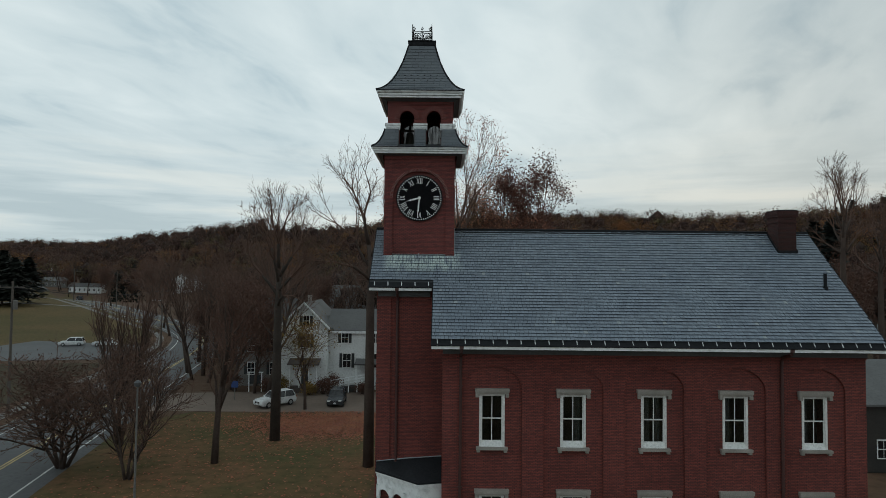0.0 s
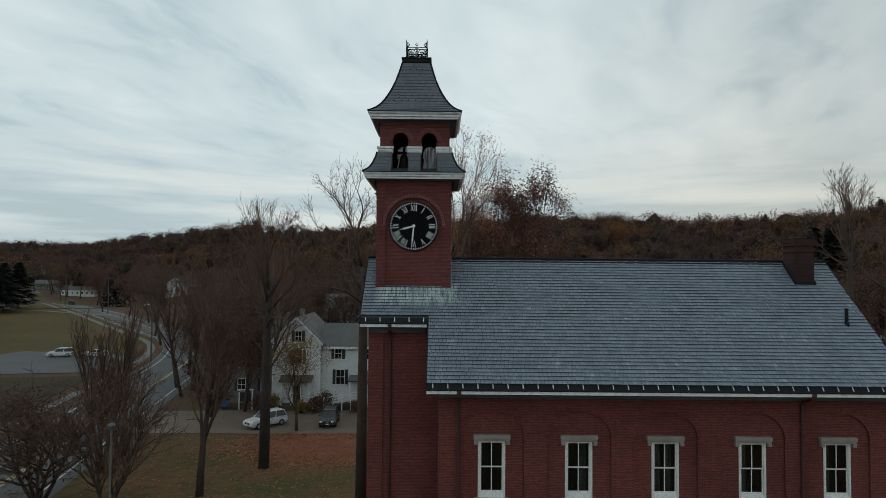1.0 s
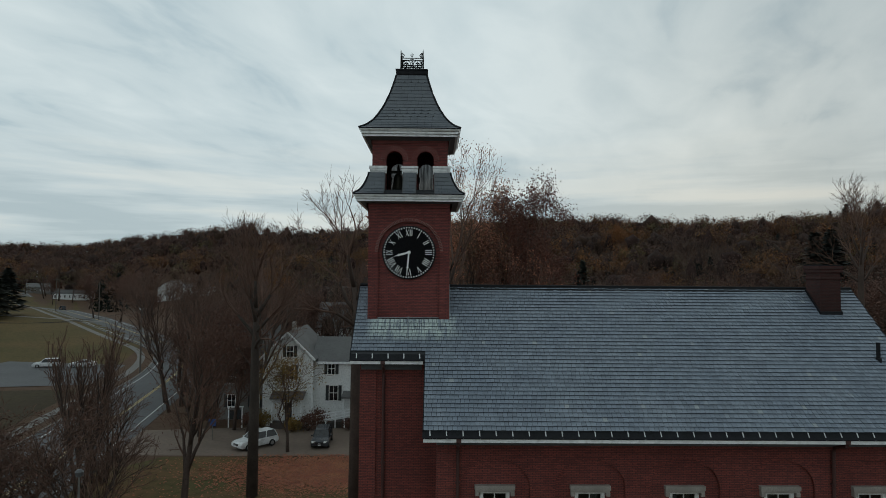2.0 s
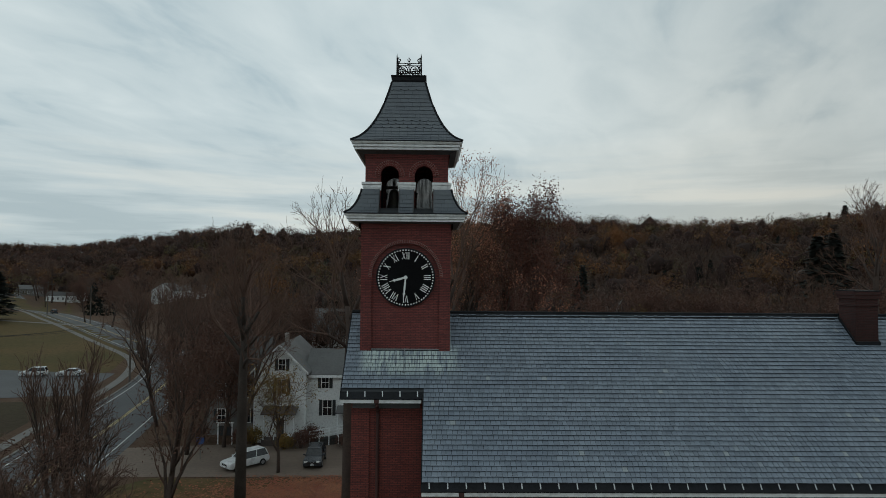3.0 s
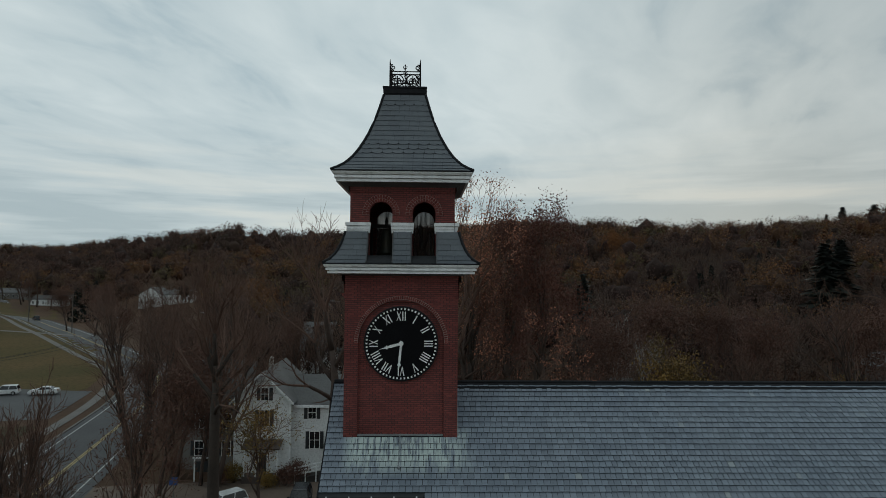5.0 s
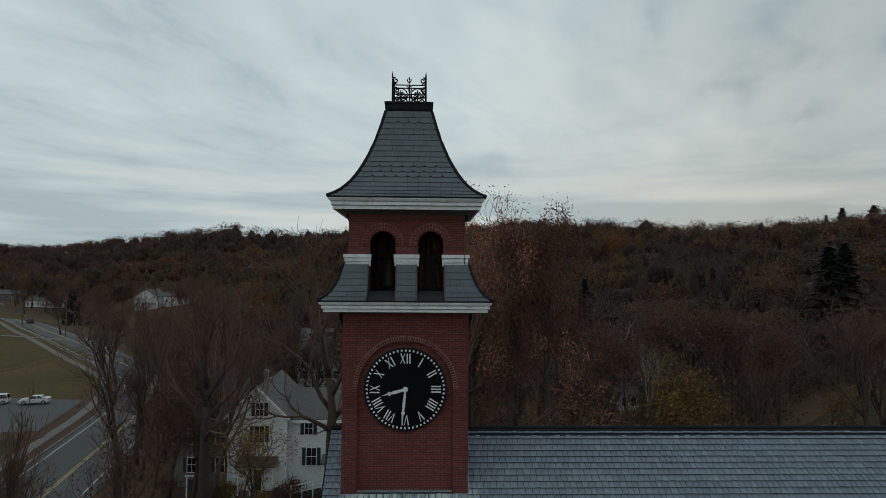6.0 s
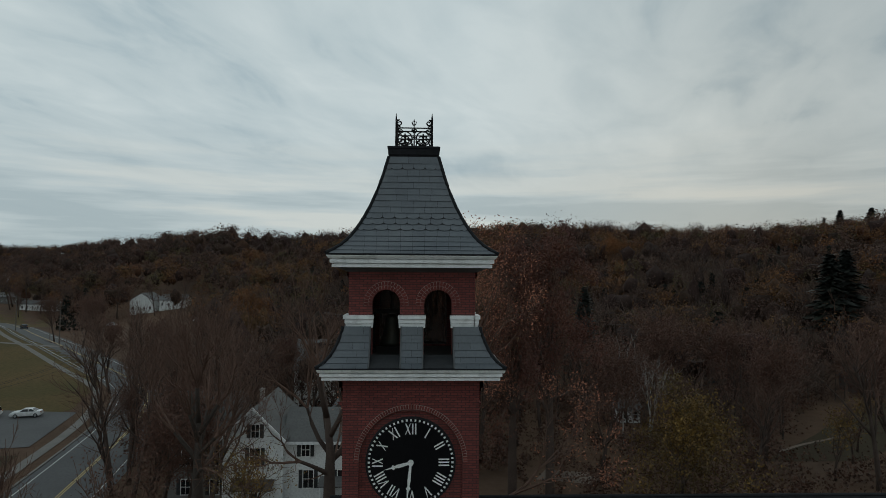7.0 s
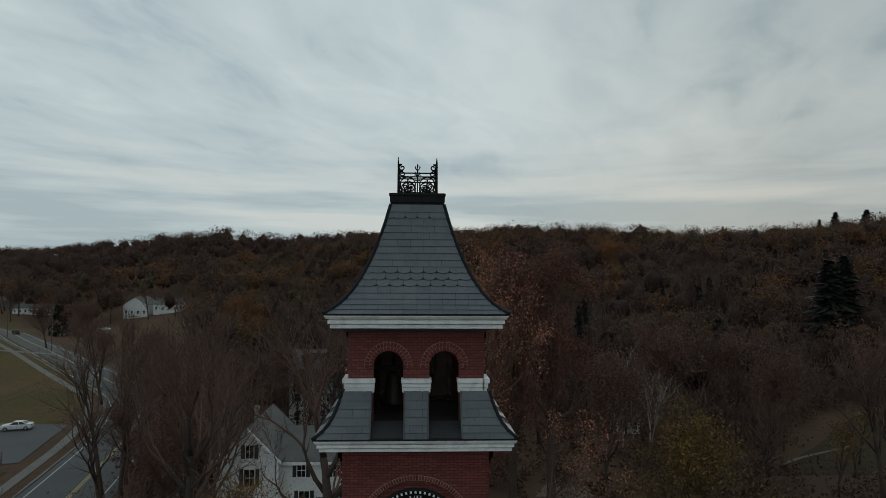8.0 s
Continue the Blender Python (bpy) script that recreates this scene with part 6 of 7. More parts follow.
def crown_cloud(x, y, g, h, w, per, size, lift=0.42, strip=False, cone=False, shell=False):
    """Clumps of many crowns at once; h, w: height and half width of each tree."""
    n = len(x)
    z = height(x, y)
    u = g.normal(size=(n, per, 3))
    u /= np.linalg.norm(u, axis=2, keepdims=True)
    rad = g.uniform(0.15, 1, (n, per, 1)) ** 0.45
    # lumps: each crown is a few smaller heads
    heads = np.clip(g.normal(0, 0.34, (n, 5, 3)), -0.46, 0.46)
    pick = g.randint(0, 5, (n, per))
    off = np.take_along_axis(heads, pick[:, :, None].repeat(3, 2), axis=1)
    if shell:
        rad = g.uniform(0.55, 1, (n, per, 1)) ** 0.4
        u[:, :, 2] = np.abs(u[:, :, 2]) * 1.0 - 0.25 * (g.uniform(0, 1, (n, per)) < 0.35)
    p = u * rad * 0.62 + off
    if cone:
        t = g.uniform(0, 1, (n, per, 1))
        ang = g.uniform(0, 2 * np.pi, (n, per, 1))
        rr = (1 - t) ** 0.8 * g.uniform(0.3, 1, (n, per, 1))
        p = np.concatenate([rr * np.cos(ang), rr * np.sin(ang), t * 1.9 - 1], 2)
    c = np.empty((n, per, 3))
    c[:, :, 0] = x[:, None] + p[:, :, 0] * w[:, None]
    c[:, :, 1] = y[:, None] + p[:, :, 1] * w[:, None]
    c[:, :, 2] = z[:, None] + h[:, None] * (1 - lift) + p[:, :, 2] * h[:, None] * lift
    c = c.reshape(-1, 3)
    m = len(c)
    s = np.repeat(size, per)[:, None] * g.uniform(0.55, 1.4, (m, 1))
    if strip:
        a = u.reshape(-1, 3) * np.array([0.7, 0.7, 0.5]) + np.array([0, 0, 0.85]) + g.normal(0, 0.25, (m, 3))
        a /= np.linalg.norm(a, axis=1)[:, None]
        b = np.cross(a, g.normal(size=(m, 3)))
        b /= np.linalg.norm(b, axis=1)[:, None]
        q = np.stack([c - a * s - b * s * 0.06, c - a * s + b * s * 0.06, c + a * s * 1.2], 1)
        return q.reshape(-1, 3), m, 3
    a, b = g.normal(size=(m, 3)), g.normal(size=(m, 3))
    if shell:
        nrm = u.reshape(-1, 3) + g.normal(0, 0.38, (m, 3))
        nrm /= np.linalg.norm(nrm, axis=1)[:, None]
        a -= nrm * (a * nrm).sum(1)[:, None]
        b = np.cross(nrm, a)
    a /= np.linalg.norm(a, axis=1)[:, None]
    b -= a * (a * b).sum(1)[:, None]
    b /= np.linalg.norm(b, axis=1)[:, None]
    q = np.stack([c + a * s, c - a * s * 0.7 + b * s * 0.8, c - a * s * 0.7 - b * s * 0.8], 1)
    return q.reshape(-1, 3), m, 3


def ball(level):
    bm = bmesh.new()
    bmesh.ops.create_icosphere(bm, subdivisions=level, radius=1.0)
    v, f = np.array([q.co[:] for q in bm.verts]), np.array([[w.index for w in q.verts] for q in bm.faces])
    bm.free()
    return v, f


def crown_cores(name, x, y, g, h, w, level, material, label, lift=0.42):
    """The dense inside of many crowns: lumpy, uneven masses of several heads each."""
    v, f = ball(level)
    n = len(x)
    ph, k = g.uniform(0, 6.28, (n, 1, 4)), g.normal(0, 1, (n, 4, 3))
    d = np.einsum("vc,nkc->nvk", v, k)
    r = 0.50 + 0.17 * np.sin(2.2 * d[:, :, 0] + ph[:, :, 0]) + 0.13 * np.sin(3.6 * d[:, :, 1] + ph[:, :, 1]) + 0.09 * np.sin(6.5 * d[:, :, 2] + ph[:, :, 2]) + g.normal(0, 0.05, (n, len(v)))
    p = v[None] * r[:, :, None]
    z = height(x, y)
    c = np.empty((n, len(v), 3))
    c[:, :, 0] = x[:, None] + p[:, :, 0] * w[:, None]
    c[:, :, 1] = y[:, None] + p[:, :, 1] * w[:, None]
    c[:, :, 2] = z[:, None] + h[:, None] * (1 - lift) + p[:, :, 2] * h[:, None] * lift
    faces = (f[None] + (np.arange(n) * len(v))[:, None, None]).reshape(-1, 3)
    me = bpy.data.meshes.new(name)
    me.vertices.add(n * len(v))
    me.vertices.foreach_set("co", c.astype(np.float32).ravel())
    me.loops.add(len(faces) * 3)
    me.loops.foreach_set("vertex_index", faces.astype(np.int32).ravel())
    me.polygons.add(len(faces))
    me.polygons.foreach_set("loop_start", np.arange(len(faces), dtype=np.int32) * 3)
    me.polygons.foreach_set("loop_total", np.full(len(faces), 3, dtype=np.int32))
    me.polygons.foreach_set("use_smooth", np.ones(len(faces), dtype=bool))
    me.materials.append(material)
    me.update(calc_edges=True)
    tagged(new(name, me), label, "woods", kind="stuff")


def woods():
    def stuff(name, cloud, material, label):
        q, m, k = cloud
        tagged(new(name, arrays(name, q, m, material, k)), label, "woods", kind="stuff")

    for name, seed, count, r0, r1, per, sz, mat, label in (
            ("brown_woods", 1, 1150, 105, 430, 340, 0.38, WOOD_BROWN, "dense brown leafless woods on the hillside"),
            ("rust_woods", 2, 330, 140, 450, 460, 0.34, WOOD_RUST, "rust and amber oaks among the woods"),
            ("olive_woods", 8, 170, 140, 450, 460, 0.34, WOOD_OLIVE, "dull olive-yellow crowns among the woods"),
            ("far_brown_woods", 3, 5000, 430, 1250, 105, 0.48, WOOD_BROWN, "distant brown woods on the ridge"),
            ("far_rust_woods", 4, 500, 430, 1250, 110, 0.50, WOOD_RUST, "distant rust-coloured woods on the ridge")):
        x, y, g = wood_spots(seed, count, r0, r1)
        n = len(x)
        h = g.uniform(12, 20, n) if r0 < 400 else g.uniform(11.5, 18, n)
        w = h * g.uniform(0.36, 0.54, n) * (1.0 if r0 < 400 else 1.2)
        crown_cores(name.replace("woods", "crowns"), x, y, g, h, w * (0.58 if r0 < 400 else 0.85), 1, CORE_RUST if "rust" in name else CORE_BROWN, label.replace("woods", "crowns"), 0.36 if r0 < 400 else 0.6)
        near = np.clip(np.hypot(x, y - 20) * 0.0011, 0.22, 1.0) if r0 < 400 else 1.0
        stuff(name, crown_cloud(x, y, g, h, w, per, np.minimum(near, sz) * g.uniform(0.8, 1.2, n), shell=True), mat, label)
    x, y, g = wood_spots(5, 1100, 100, 290)
    n = len(x)
    h = g.uniform(12, 18, n)
    stuff("twig_haze", crown_cloud(x, y, g, h, h * 0.36, 90, g.uniform(1.0, 1.7, n), 0.46, strip=True), TWIG, "fine bare twigs of the leafless woods")
    x, y, g = wood_spots(6, 60, 160, 290)
    n = len(x)
    h = g.uniform(12, 18, n)
    stuff("pine_woods", crown_cloud(x, y, g, h, h * 0.3, 260, g.uniform(0.6, 0.8, n), 0.5, cone=True), WOOD_PINE, "dark pines scattered through the woods")
    # broad rounded crowns along the near ridge
    for name, seed, count, core, mat, label in (("ridge_brown_woods", 31, 330, CORE_BROWN, WOOD_BROWN, "broad brown crowns along the ridge"), ("ridge_rust_woods", 32, 300, CORE_RUST, WOOD_RUST, "broad rust-coloured oaks along the ridge"), ("ridge_olive_woods", 33, 90, CORE_BROWN, WOOD_OLIVE, "broad dull yellow crowns along the ridge")):
        x, y, g = wood_spots(seed, count, 370, 560, -6, 43)
        n = len(x)
        h = g.uniform(13, 21, n)
        w = h * g.uniform(0.42, 0.6, n)
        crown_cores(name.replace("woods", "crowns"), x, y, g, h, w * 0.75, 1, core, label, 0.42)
        stuff(name, crown_cloud(x, y, g, h, w * 0.92, 380, g.uniform(0.26, 0.37, n), shell=True), mat, label)
    x, y, g = wood_spots(7, 34, 390, 430, 27, 43)
    n = len(x)
    h = g.uniform(10, 17, n)
    stuff("ridge_pines", crown_cloud(x, y, g, h, h * 0.27, 240, g.uniform(0.7, 0.9, n), 0.5, cone=True), WOOD_PINE, "dark pines along the ridge")
    # low brush under the crowns of the ridges
    for name, seed, count, r0, r1, a0, a1, label in (("ridge_brush", 34, 620, 385, 445, -6, 43, "brown brush under the crowns of the ridge"), ("far_ridge_brush", 35, 900, 440, 760, -28, -6, "brown brush under the distant crowns")):
        x, y, g = wood_spots(seed, count, r0, r1, a0, a1)
        n = len(x)
        h = g.uniform(4, 7.5, n)
        stuff(name, crown_cloud(x, y, g, h, h * 1.1, 80, g.uniform(0.5, 0.75, n), 0.5), WOOD_BROWN, label)
    # trunks of the nearer woods
    x, y, g = wood_spots(1, 1500, 105, 260)
    z = height(x, y)
    me = Mesh()
    for xx, yy, zz in zip(x[:420], y[:420], z[:420]):
        hh = g.uniform(7, 11)
        me.tube([(xx, yy, zz - 0.3), (xx + g.uniform(-0.6, 0.6), yy, zz + hh)], [0.2, 0.07], 4, cap=False)
    tagged(new("wood_trunks", me.data("wood_trunks", BARK)), "grey trunks standing in the woods", "woods", kind="stuff")
    # undergrowth along the edges
    g = np.random.RandomState(9)
    x, y = g.uniform(-60, 84, 1500), g.uniform(76, 150, 1500)
    ok = (x > 4) | (y > 100)
    for poly in CLEARINGS:
        ok &= ~in_poly(x, y, poly)
    x, y = x[ok], y[ok]
    n = len(x)
    h = g.uniform(1.5, 6.0, n)
    stuff("undergrowth", crown_cloud(x, y, g, h, h * 0.6, 80, g.uniform(0.14, 0.22, n), 0.5), WOOD_BROWN, "brown brush at the edge of the woods")


woods()


def fallen_leaves():
    g = np.random.RandomState(4)
    n = 26000
    x = np.concatenate([g.normal(-9, 4.2, n * 9 // 10), g.uniform(-26, 2, n // 10)])
    y = np.concatenate([g.normal(67.0, 2.6, n * 9 // 10), g.uniform(44, 71, n // 10)])
    keep = y < 72.5
    x, y = x[keep], y[keep]
    n = len(x)
    a = g.uniform(0, 2 * np.pi, n)
    s = g.uniform(0.07, 0.15, n)
    c = np.stack([x, y, np.full(n, 0.05) + g.uniform(0, 0.03, n)], 1)
    u = np.stack([np.cos(a) * s, np.sin(a) * s, g.uniform(-0.03, 0.03, n)], 1)
    v = np.stack([-np.sin(a) * s * 0.7, np.cos(a) * s * 0.7, g.uniform(-0.03, 0.03, n)], 1)
    q = np.stack([c - u, c - v, c + u, c + v], 1).reshape(-1, 3)
    tagged(new("fallen_leaves", arrays("fallen_leaves", q, n, RED_LEAF)), "red-brown leaves lying on the lawn", "leaves", kind="stuff")


fallen_leaves()


# ---------------------------------------------------------------- houses
def gable_block(me_wall, me_roof, x0, x1, y0, y1, eave, ridge, along="x", over=0.35, thick=0.18):
    """Walls and roof of a plain gabled block; along: the way of its ridge."""
    if along == "x":
        ym = (y0 + y1) / 2
        me_wall.prism([(y0, 0), (y1, 0), (y1, eave), (ym, ridge), (y0, eave)], x0, x1, "x")
        k = (ridge - eave) / (ym - y0)
        for s, ya in ((-1, y0), (1, y1)):
            ye, ze = ya + s * over, eave - k * over
            me_roof.prism([(ye, ze + 0.03), (ym, ridge + 0.03), (ym, ridge + 0.03 + thick), (ye, ze + 0.03 + thick)], x0 - over, x1 + over, "x")
    else:
        xm = (x0 + x1) / 2
        me_wall.prism([(x0, 0), (x1, 0), (x1, eave), (xm, ridge), (x0, eave)], y0, y1, "y")
        k = (ridge - eave) / (xm - x0)
        for s, xa in ((-1, x0), (1, x1)):
            xe, ze = xa + s * over, eave - k * over
            me_roof.prism([(xe, ze + 0.03), (xm, ridge + 0.03), (xm, ridge + 0.03 + thick), (xe, ze + 0.03 + thick)], y0 - over, y1 + over, "y")


def house_window(parent, x, y, z, w, h, shutters=True):
    """A window in a wall that faces the hall; x: its middle, z: its sill."""
    win = part("window", Mesh().box(x - w / 2 - 0.08, x + w / 2 + 0.08, y - 0.06, y - 0.005, z - 0.1, z - 0.02), WHITE_SASH, parent, "dark window with white trim")
    fr = Mesh()
    fr.box(x - w / 2 - 0.08, x - w / 2, y - 0.05, y - 0.004, z - 0.02, z + h + 0.1)
    fr.box(x + w / 2, x + w / 2 + 0.08, y - 0.05, y - 0.004, z - 0.02, z + h + 0.1)
    fr.box(x - w / 2, x + w / 2, y - 0.05, y - 0.004, z + h, z + h + 0.1)
    fr.box(x - w / 2, x + w / 2, y - 0.045, y - 0.004, z + h / 2 - 0.03, z + h / 2 + 0.03)
    fr.box(x - 0.02, x + 0.02, y - 0.04, y - 0.004, z, z + h)
    part("frame", fr, WHITE_SASH, win)
    part("pane", Mesh().box(x - w / 2, x + w / 2, y - 0.028, y - 0.006, z - 0.02, z + h), CAR_GLASS, win)
    if shutters:
        for s in (-1, 1):
            xa = x + s * (w / 2 + 0.09) + (0 if s > 0 else -0.38)
            sh = Mesh().box(xa, xa + 0.38, y - 0.05, y - 0.004, z - 0.05, z + h + 0.05)
            for k in range(int(h / 0.14)):
                sh.box(xa + 0.05, xa + 0.33, y - 0.062, y - 0.05, z + 0.02 + k * 0.14, z + 0.10 + k * 0.14)
            part("shutter", sh, SHUTTER, win, "dark louvred shutter")


def clapboards(me, x0, x1, y, z0, z1, gable=None):
    """Lapped boards proud of a wall; gable: half width shrink per metre of height."""
    n = int((z1 - z0) / 0.16)
    for k in range(n):
        z = z0 + k * 0.16
        a, b = x0, x1
        if gable:
            d = max(0.0, (z + 0.14 - gable[0]) / gable[1])
            a, b = x0 + d, x1 - d
        if b - a < 0.2:
            break
        me.hull8([(a, y - 0.030, z), (b, y - 0.030, z), (b, y, z), (a, y, z), (a, y - 0.008, z + 0.158), (b, y - 0.008, z + 0.158), (b, y, z + 0.158), (a, y, z + 0.158)])


class Roofs:
    """Takes roof slopes as they are drawn and makes each a part of its house."""

    def __init__(self, house):
        self.house = house

    def prism(self, poly, a, b, axis):
        part("roof", Mesh().prism(poly, a, b, axis), SHINGLE, self.house, "grey shingle roof slope")


def white_house():
    h = thing("house", (-16.5, 89.0, 0.0), "white clapboard house with dark shutters and grey roof", "house")
    wall = Mesh()
    roof = Roofs(h)
    gable_block(wall, roof, -19.8, -13.9, 84.6, 95.5, 8.30, 11.15, "y", 0.45)
    wing = Mesh()
    gable_block(wing, roof, -26.5, -19.8, 88.0, 96.0, 7.0, 11.4, "x")
    part("wing", wing, GREY_SIDING, h, "weathered grey rear wing")
    gable_block(wall, roof, -13.9, -5.8, 86.0, 93.5, 7.70, 10.1, "x")
    part("wall", wall, SIDING, h, "white clapboard walls")
    cb = Mesh()
    slope = (11.15 - 8.30) / 2.95
    clapboards(cb, -19.8, -13.9, 84.6, 0.5, 11.0, (8.30, slope))
    clapboards(cb, -13.9, -5.8, 86.0, 0.5, 7.6)
    part("clapboard", cb, SIDING, h, kind="stuff")
    tr = Mesh()
    for s in (-1, 1):
        tr.hull8([(-16.85 + s * 3.4, 84.10, 7.83), (-16.85 + s * 3.4, 84.2, 7.83), (-16.85, 84.2, 11.14), (-16.85, 84.10, 11.14),
                  (-16.85 + s * 3.4, 84.10, 8.10), (-16.85 + s * 3.4, 84.2, 8.10), (-16.85, 84.2, 11.42), (-16.85, 84.10, 11.42)])
    for x, y, z in ((-19.8, 84.55, 8.2), (-13.95, 84.55, 8.2), (-5.85, 85.95, 7.6)):
        tr.box(x - 0.02, x + 0.14, y, y + 0.1, 0.4, z)
    tr.box(-13.7, -5.5, 85.58, 85.66, 7.32, 7.62)
    part("trim", tr, WHITE, h, "white corner boards and rakes")
    for x, z, w, hh in ((-16.6, 8.35, 0.75, 1.25), (-16.6, 5.65, 1.0, 1.6)):
        house_window(h, x, 84.56, z, w, hh)
    for x, z in ((-11.8, 6.1), (-8.2, 6.1)):
        house_window(h, x, 85.96, z, 0.8, 1.25)
    for x in (-11.5, -8.0):
        house_window(h, x, 85.96, 2.9, 1.0, 1.75)
    for x in (-24.6, -21.6):
        house_window(h, x, 87.96, 4.6, 0.9, 1.5)
        house_window(h, x, 87.96, 1.6, 0.9, 1.5)
    # brown porch on the gable front
    po = Mesh().prism([(83.0, 3.5), (84.55, 4.1), (84.55, 4.2), (82.9, 3.6)], -18.6, -14.6, "x")
    pr = part("porch", po, RED_BARN, h, "small brown porch with white posts")
    part("porch_floor", Mesh().box(-18.5, -14.7, 83.0, 84.55, 0.0, 0.7), RED_BARN, pr)
    for x in (-18.3, -17.1, -15.9, -14.9):
        part("post", Mesh().lathe([(0.08, 0.7), (0.06, 0.9), (0.06, 3.3), (0.09, 3.5)], (x, 83.15, 0), 8), WHITE, pr)
    part("door", Mesh().box(-17.1, -16.1, 84.50, 84.59, 0.7, 2.8), SHUTTER, pr)
    # hooded side door of the wing
    ca = Mesh().prism([(84.3, 3.4), (86.0, 3.9), (86.0, 4.05), (84.2, 3.55)], -10.3, -7.2, "x")
    cn = part("canopy", ca, SHINGLE, h, "dark hood over the side door")
    for x in (-10.1, -7.4):
        part("post", Mesh().box(x - 0.06, x + 0.06, 84.4, 84.52, 0.3, 3.42), WHITE, cn)
    ch = part("chimney", Mesh().box(-17.8, -17.35, 91.0, 91.5, 9.8, 12.0).box(-17.85, -17.3, 90.95, 91.55, 11.85, 12.0), STONE, h, "small pale chimney")
    part("cap", Mesh().box(-17.75, -17.4, 91.05, 91.45, 12.0, 12.07), STONE, ch)


white_house()


def ramp_rail():
    r = thing("ramp_railing", (-9.8, 83.6, 0.0), "white wooden railing along the access ramp", "railing")
    a, b = Vector((-13.0, 83.0, 1.65)), Vector((-8.8, 84.2, 2.25))
    for k in range(5):
        p = a.lerp(b, k / 4)
        part("post", Mesh().box(p.x - 0.06, p.x + 0.06, p.y - 0.06, p.y + 0.06, 0.0, p.z + 0.06), WHITE, r)
    for dz in (0.0, -0.35, -0.7):
        part("rail", Mesh().hull8([(a.x, a.y - 0.05, a.z + dz - 0.06), (b.x, b.y - 0.05, b.z + dz - 0.06), (b.x, b.y + 0.02, b.z + dz - 0.06), (a.x, a.y + 0.02, a.z + dz - 0.06),
                                   (a.x, a.y - 0.05, a.z + dz + 0.06), (b.x, b.y - 0.05, b.z + dz + 0.06), (b.x, b.y + 0.02, b.z + dz + 0.06), (a.x, a.y + 0.02, a.z + dz + 0.06)]), WHITE, r)
    part("deck", Mesh().hull8([(a.x, a.y, 0.0), (b.x, b.y, 0.0), (b.x, b.y + 1.4, 0.0), (a.x, a.y + 1.4, 0.0), (a.x, a.y, 0.5), (b.x, b.y, 0.95), (b.x, b.y + 1.4, 0.95), (a.x, a.y + 1.4, 0.5)]), DARK_WOOD, r)


ramp_rail()


def plain_house(x0, x1, y0, y1, eave, ridge, along, siding, label, rows, base=None):
    xm, ym = (x0 + x1) / 2, (y0 + y1) / 2
    z = float(height(xm, ym)) if base is None else base
    h = thing("house", pose(xm, ym, z), label, "house", own=True)
    wall, roof = Mesh(), Roofs(h)
    gable_block(wall, roof, x0 - xm, x1 - xm, y0 - ym, y1 - ym, eave, ridge, along)
    wall.box(x0 - xm, x1 - xm, y0 - ym, y1 - ym, -1.5, 0.05)
    part("wall", wall, siding, h)
    n = max(2, int((x1 - x0) / 2.6))
    for zz in rows:
        for k in range(n):
            house_window(h, x0 - xm + (x1 - x0) * (k + 0.5) / n, y0 - ym - 0.004, zz, 0.9, 1.3, False)


plain_house(-11.5, -3.5, 104, 113, 7.0, 10.5, "y", RED_BARN, "dark brown house with white-trimmed windows", (1.2, 4.2))
plain_house(-22, -11, 132, 142, 8.0, 12.5, "x", SIDING, "white house half hidden by bare trees", (1.2, 4.4))
plain_house(-138, -127, 328, 342, 5.4, 8.8, "y", SIDING, "distant pale house with grey roof", (1.2,))
plain_house(-125, -113, 330, 340, 3.8, 6.2, "x", SIDING, "distant low pale house with grey roof", (1.2,))
plain_house(-224, -204, 385, 394, 3.6, 5.6, "x", SIDING, "long low pale shed far off", (1.2,))
plain_house(-262, -240, 410, 420, 3.8, 6.2, "x", GREY_SIDING, "long low white building beyond the far street", (1.2,))
plain_house(-75, -62, 248, 258, 4.5, 7.5, "x", GREY_SIDING, "distant pale house among bare trees", (1.2,))
plain_house(90, 100, 146, 154, 3.0, 5.2, "x", RED_BARN, "low cottage with pale grey roof at the clearing", ())
plain_house(33.2, 37.0, 126, 130, 2.2, 3.6, "x", SIDING, "small pale shed in the brush", (0.8,))
plain_house(34, 48, 52.4, 64, 5.3, 7.9, "x", DARK_WOOD, "low dark house with grey roof beside the hall", (1.2,))


def church():
    x, y = -345.0, 560.0
    z = float(height(x, y))
    c = thing("church", pose(x, y, z), "distant white church with a slender pointed steeple", "church", own=True)
    part("wall", Mesh().prism([(-4.5, -1), (4.5, -1), (4.5, 4.2), (0, 7.2), (-4.5, 4.2)], 1.2, 14, "y"), SIDING, c)
    for s in (-1, 1):
        part("roof", Mesh().prism([(s * 4.9, 3.95), (0, 7.25), (0, 7.5), (s * 4.9, 4.2)], 0.9, 14.3, "y"), SHINGLE, c)
    top = 22.0 - z
    part("tower", Mesh().square([(1.3, -1), (1.3, top - 6.6), (1.5, top - 6.5), (1.5, top - 6.2), (1.05, top - 6.2), (1.05, top - 4.6), (1.2, top - 4.5), (1.2, top - 4.3)], 0, 0), SIDING, c)
    part("steeple", Mesh().square([(1.0, top - 4.3), (0.5, top - 2.4), (0.03, top)], 0, 0), WHITE, c, "white pointed spire")


church()


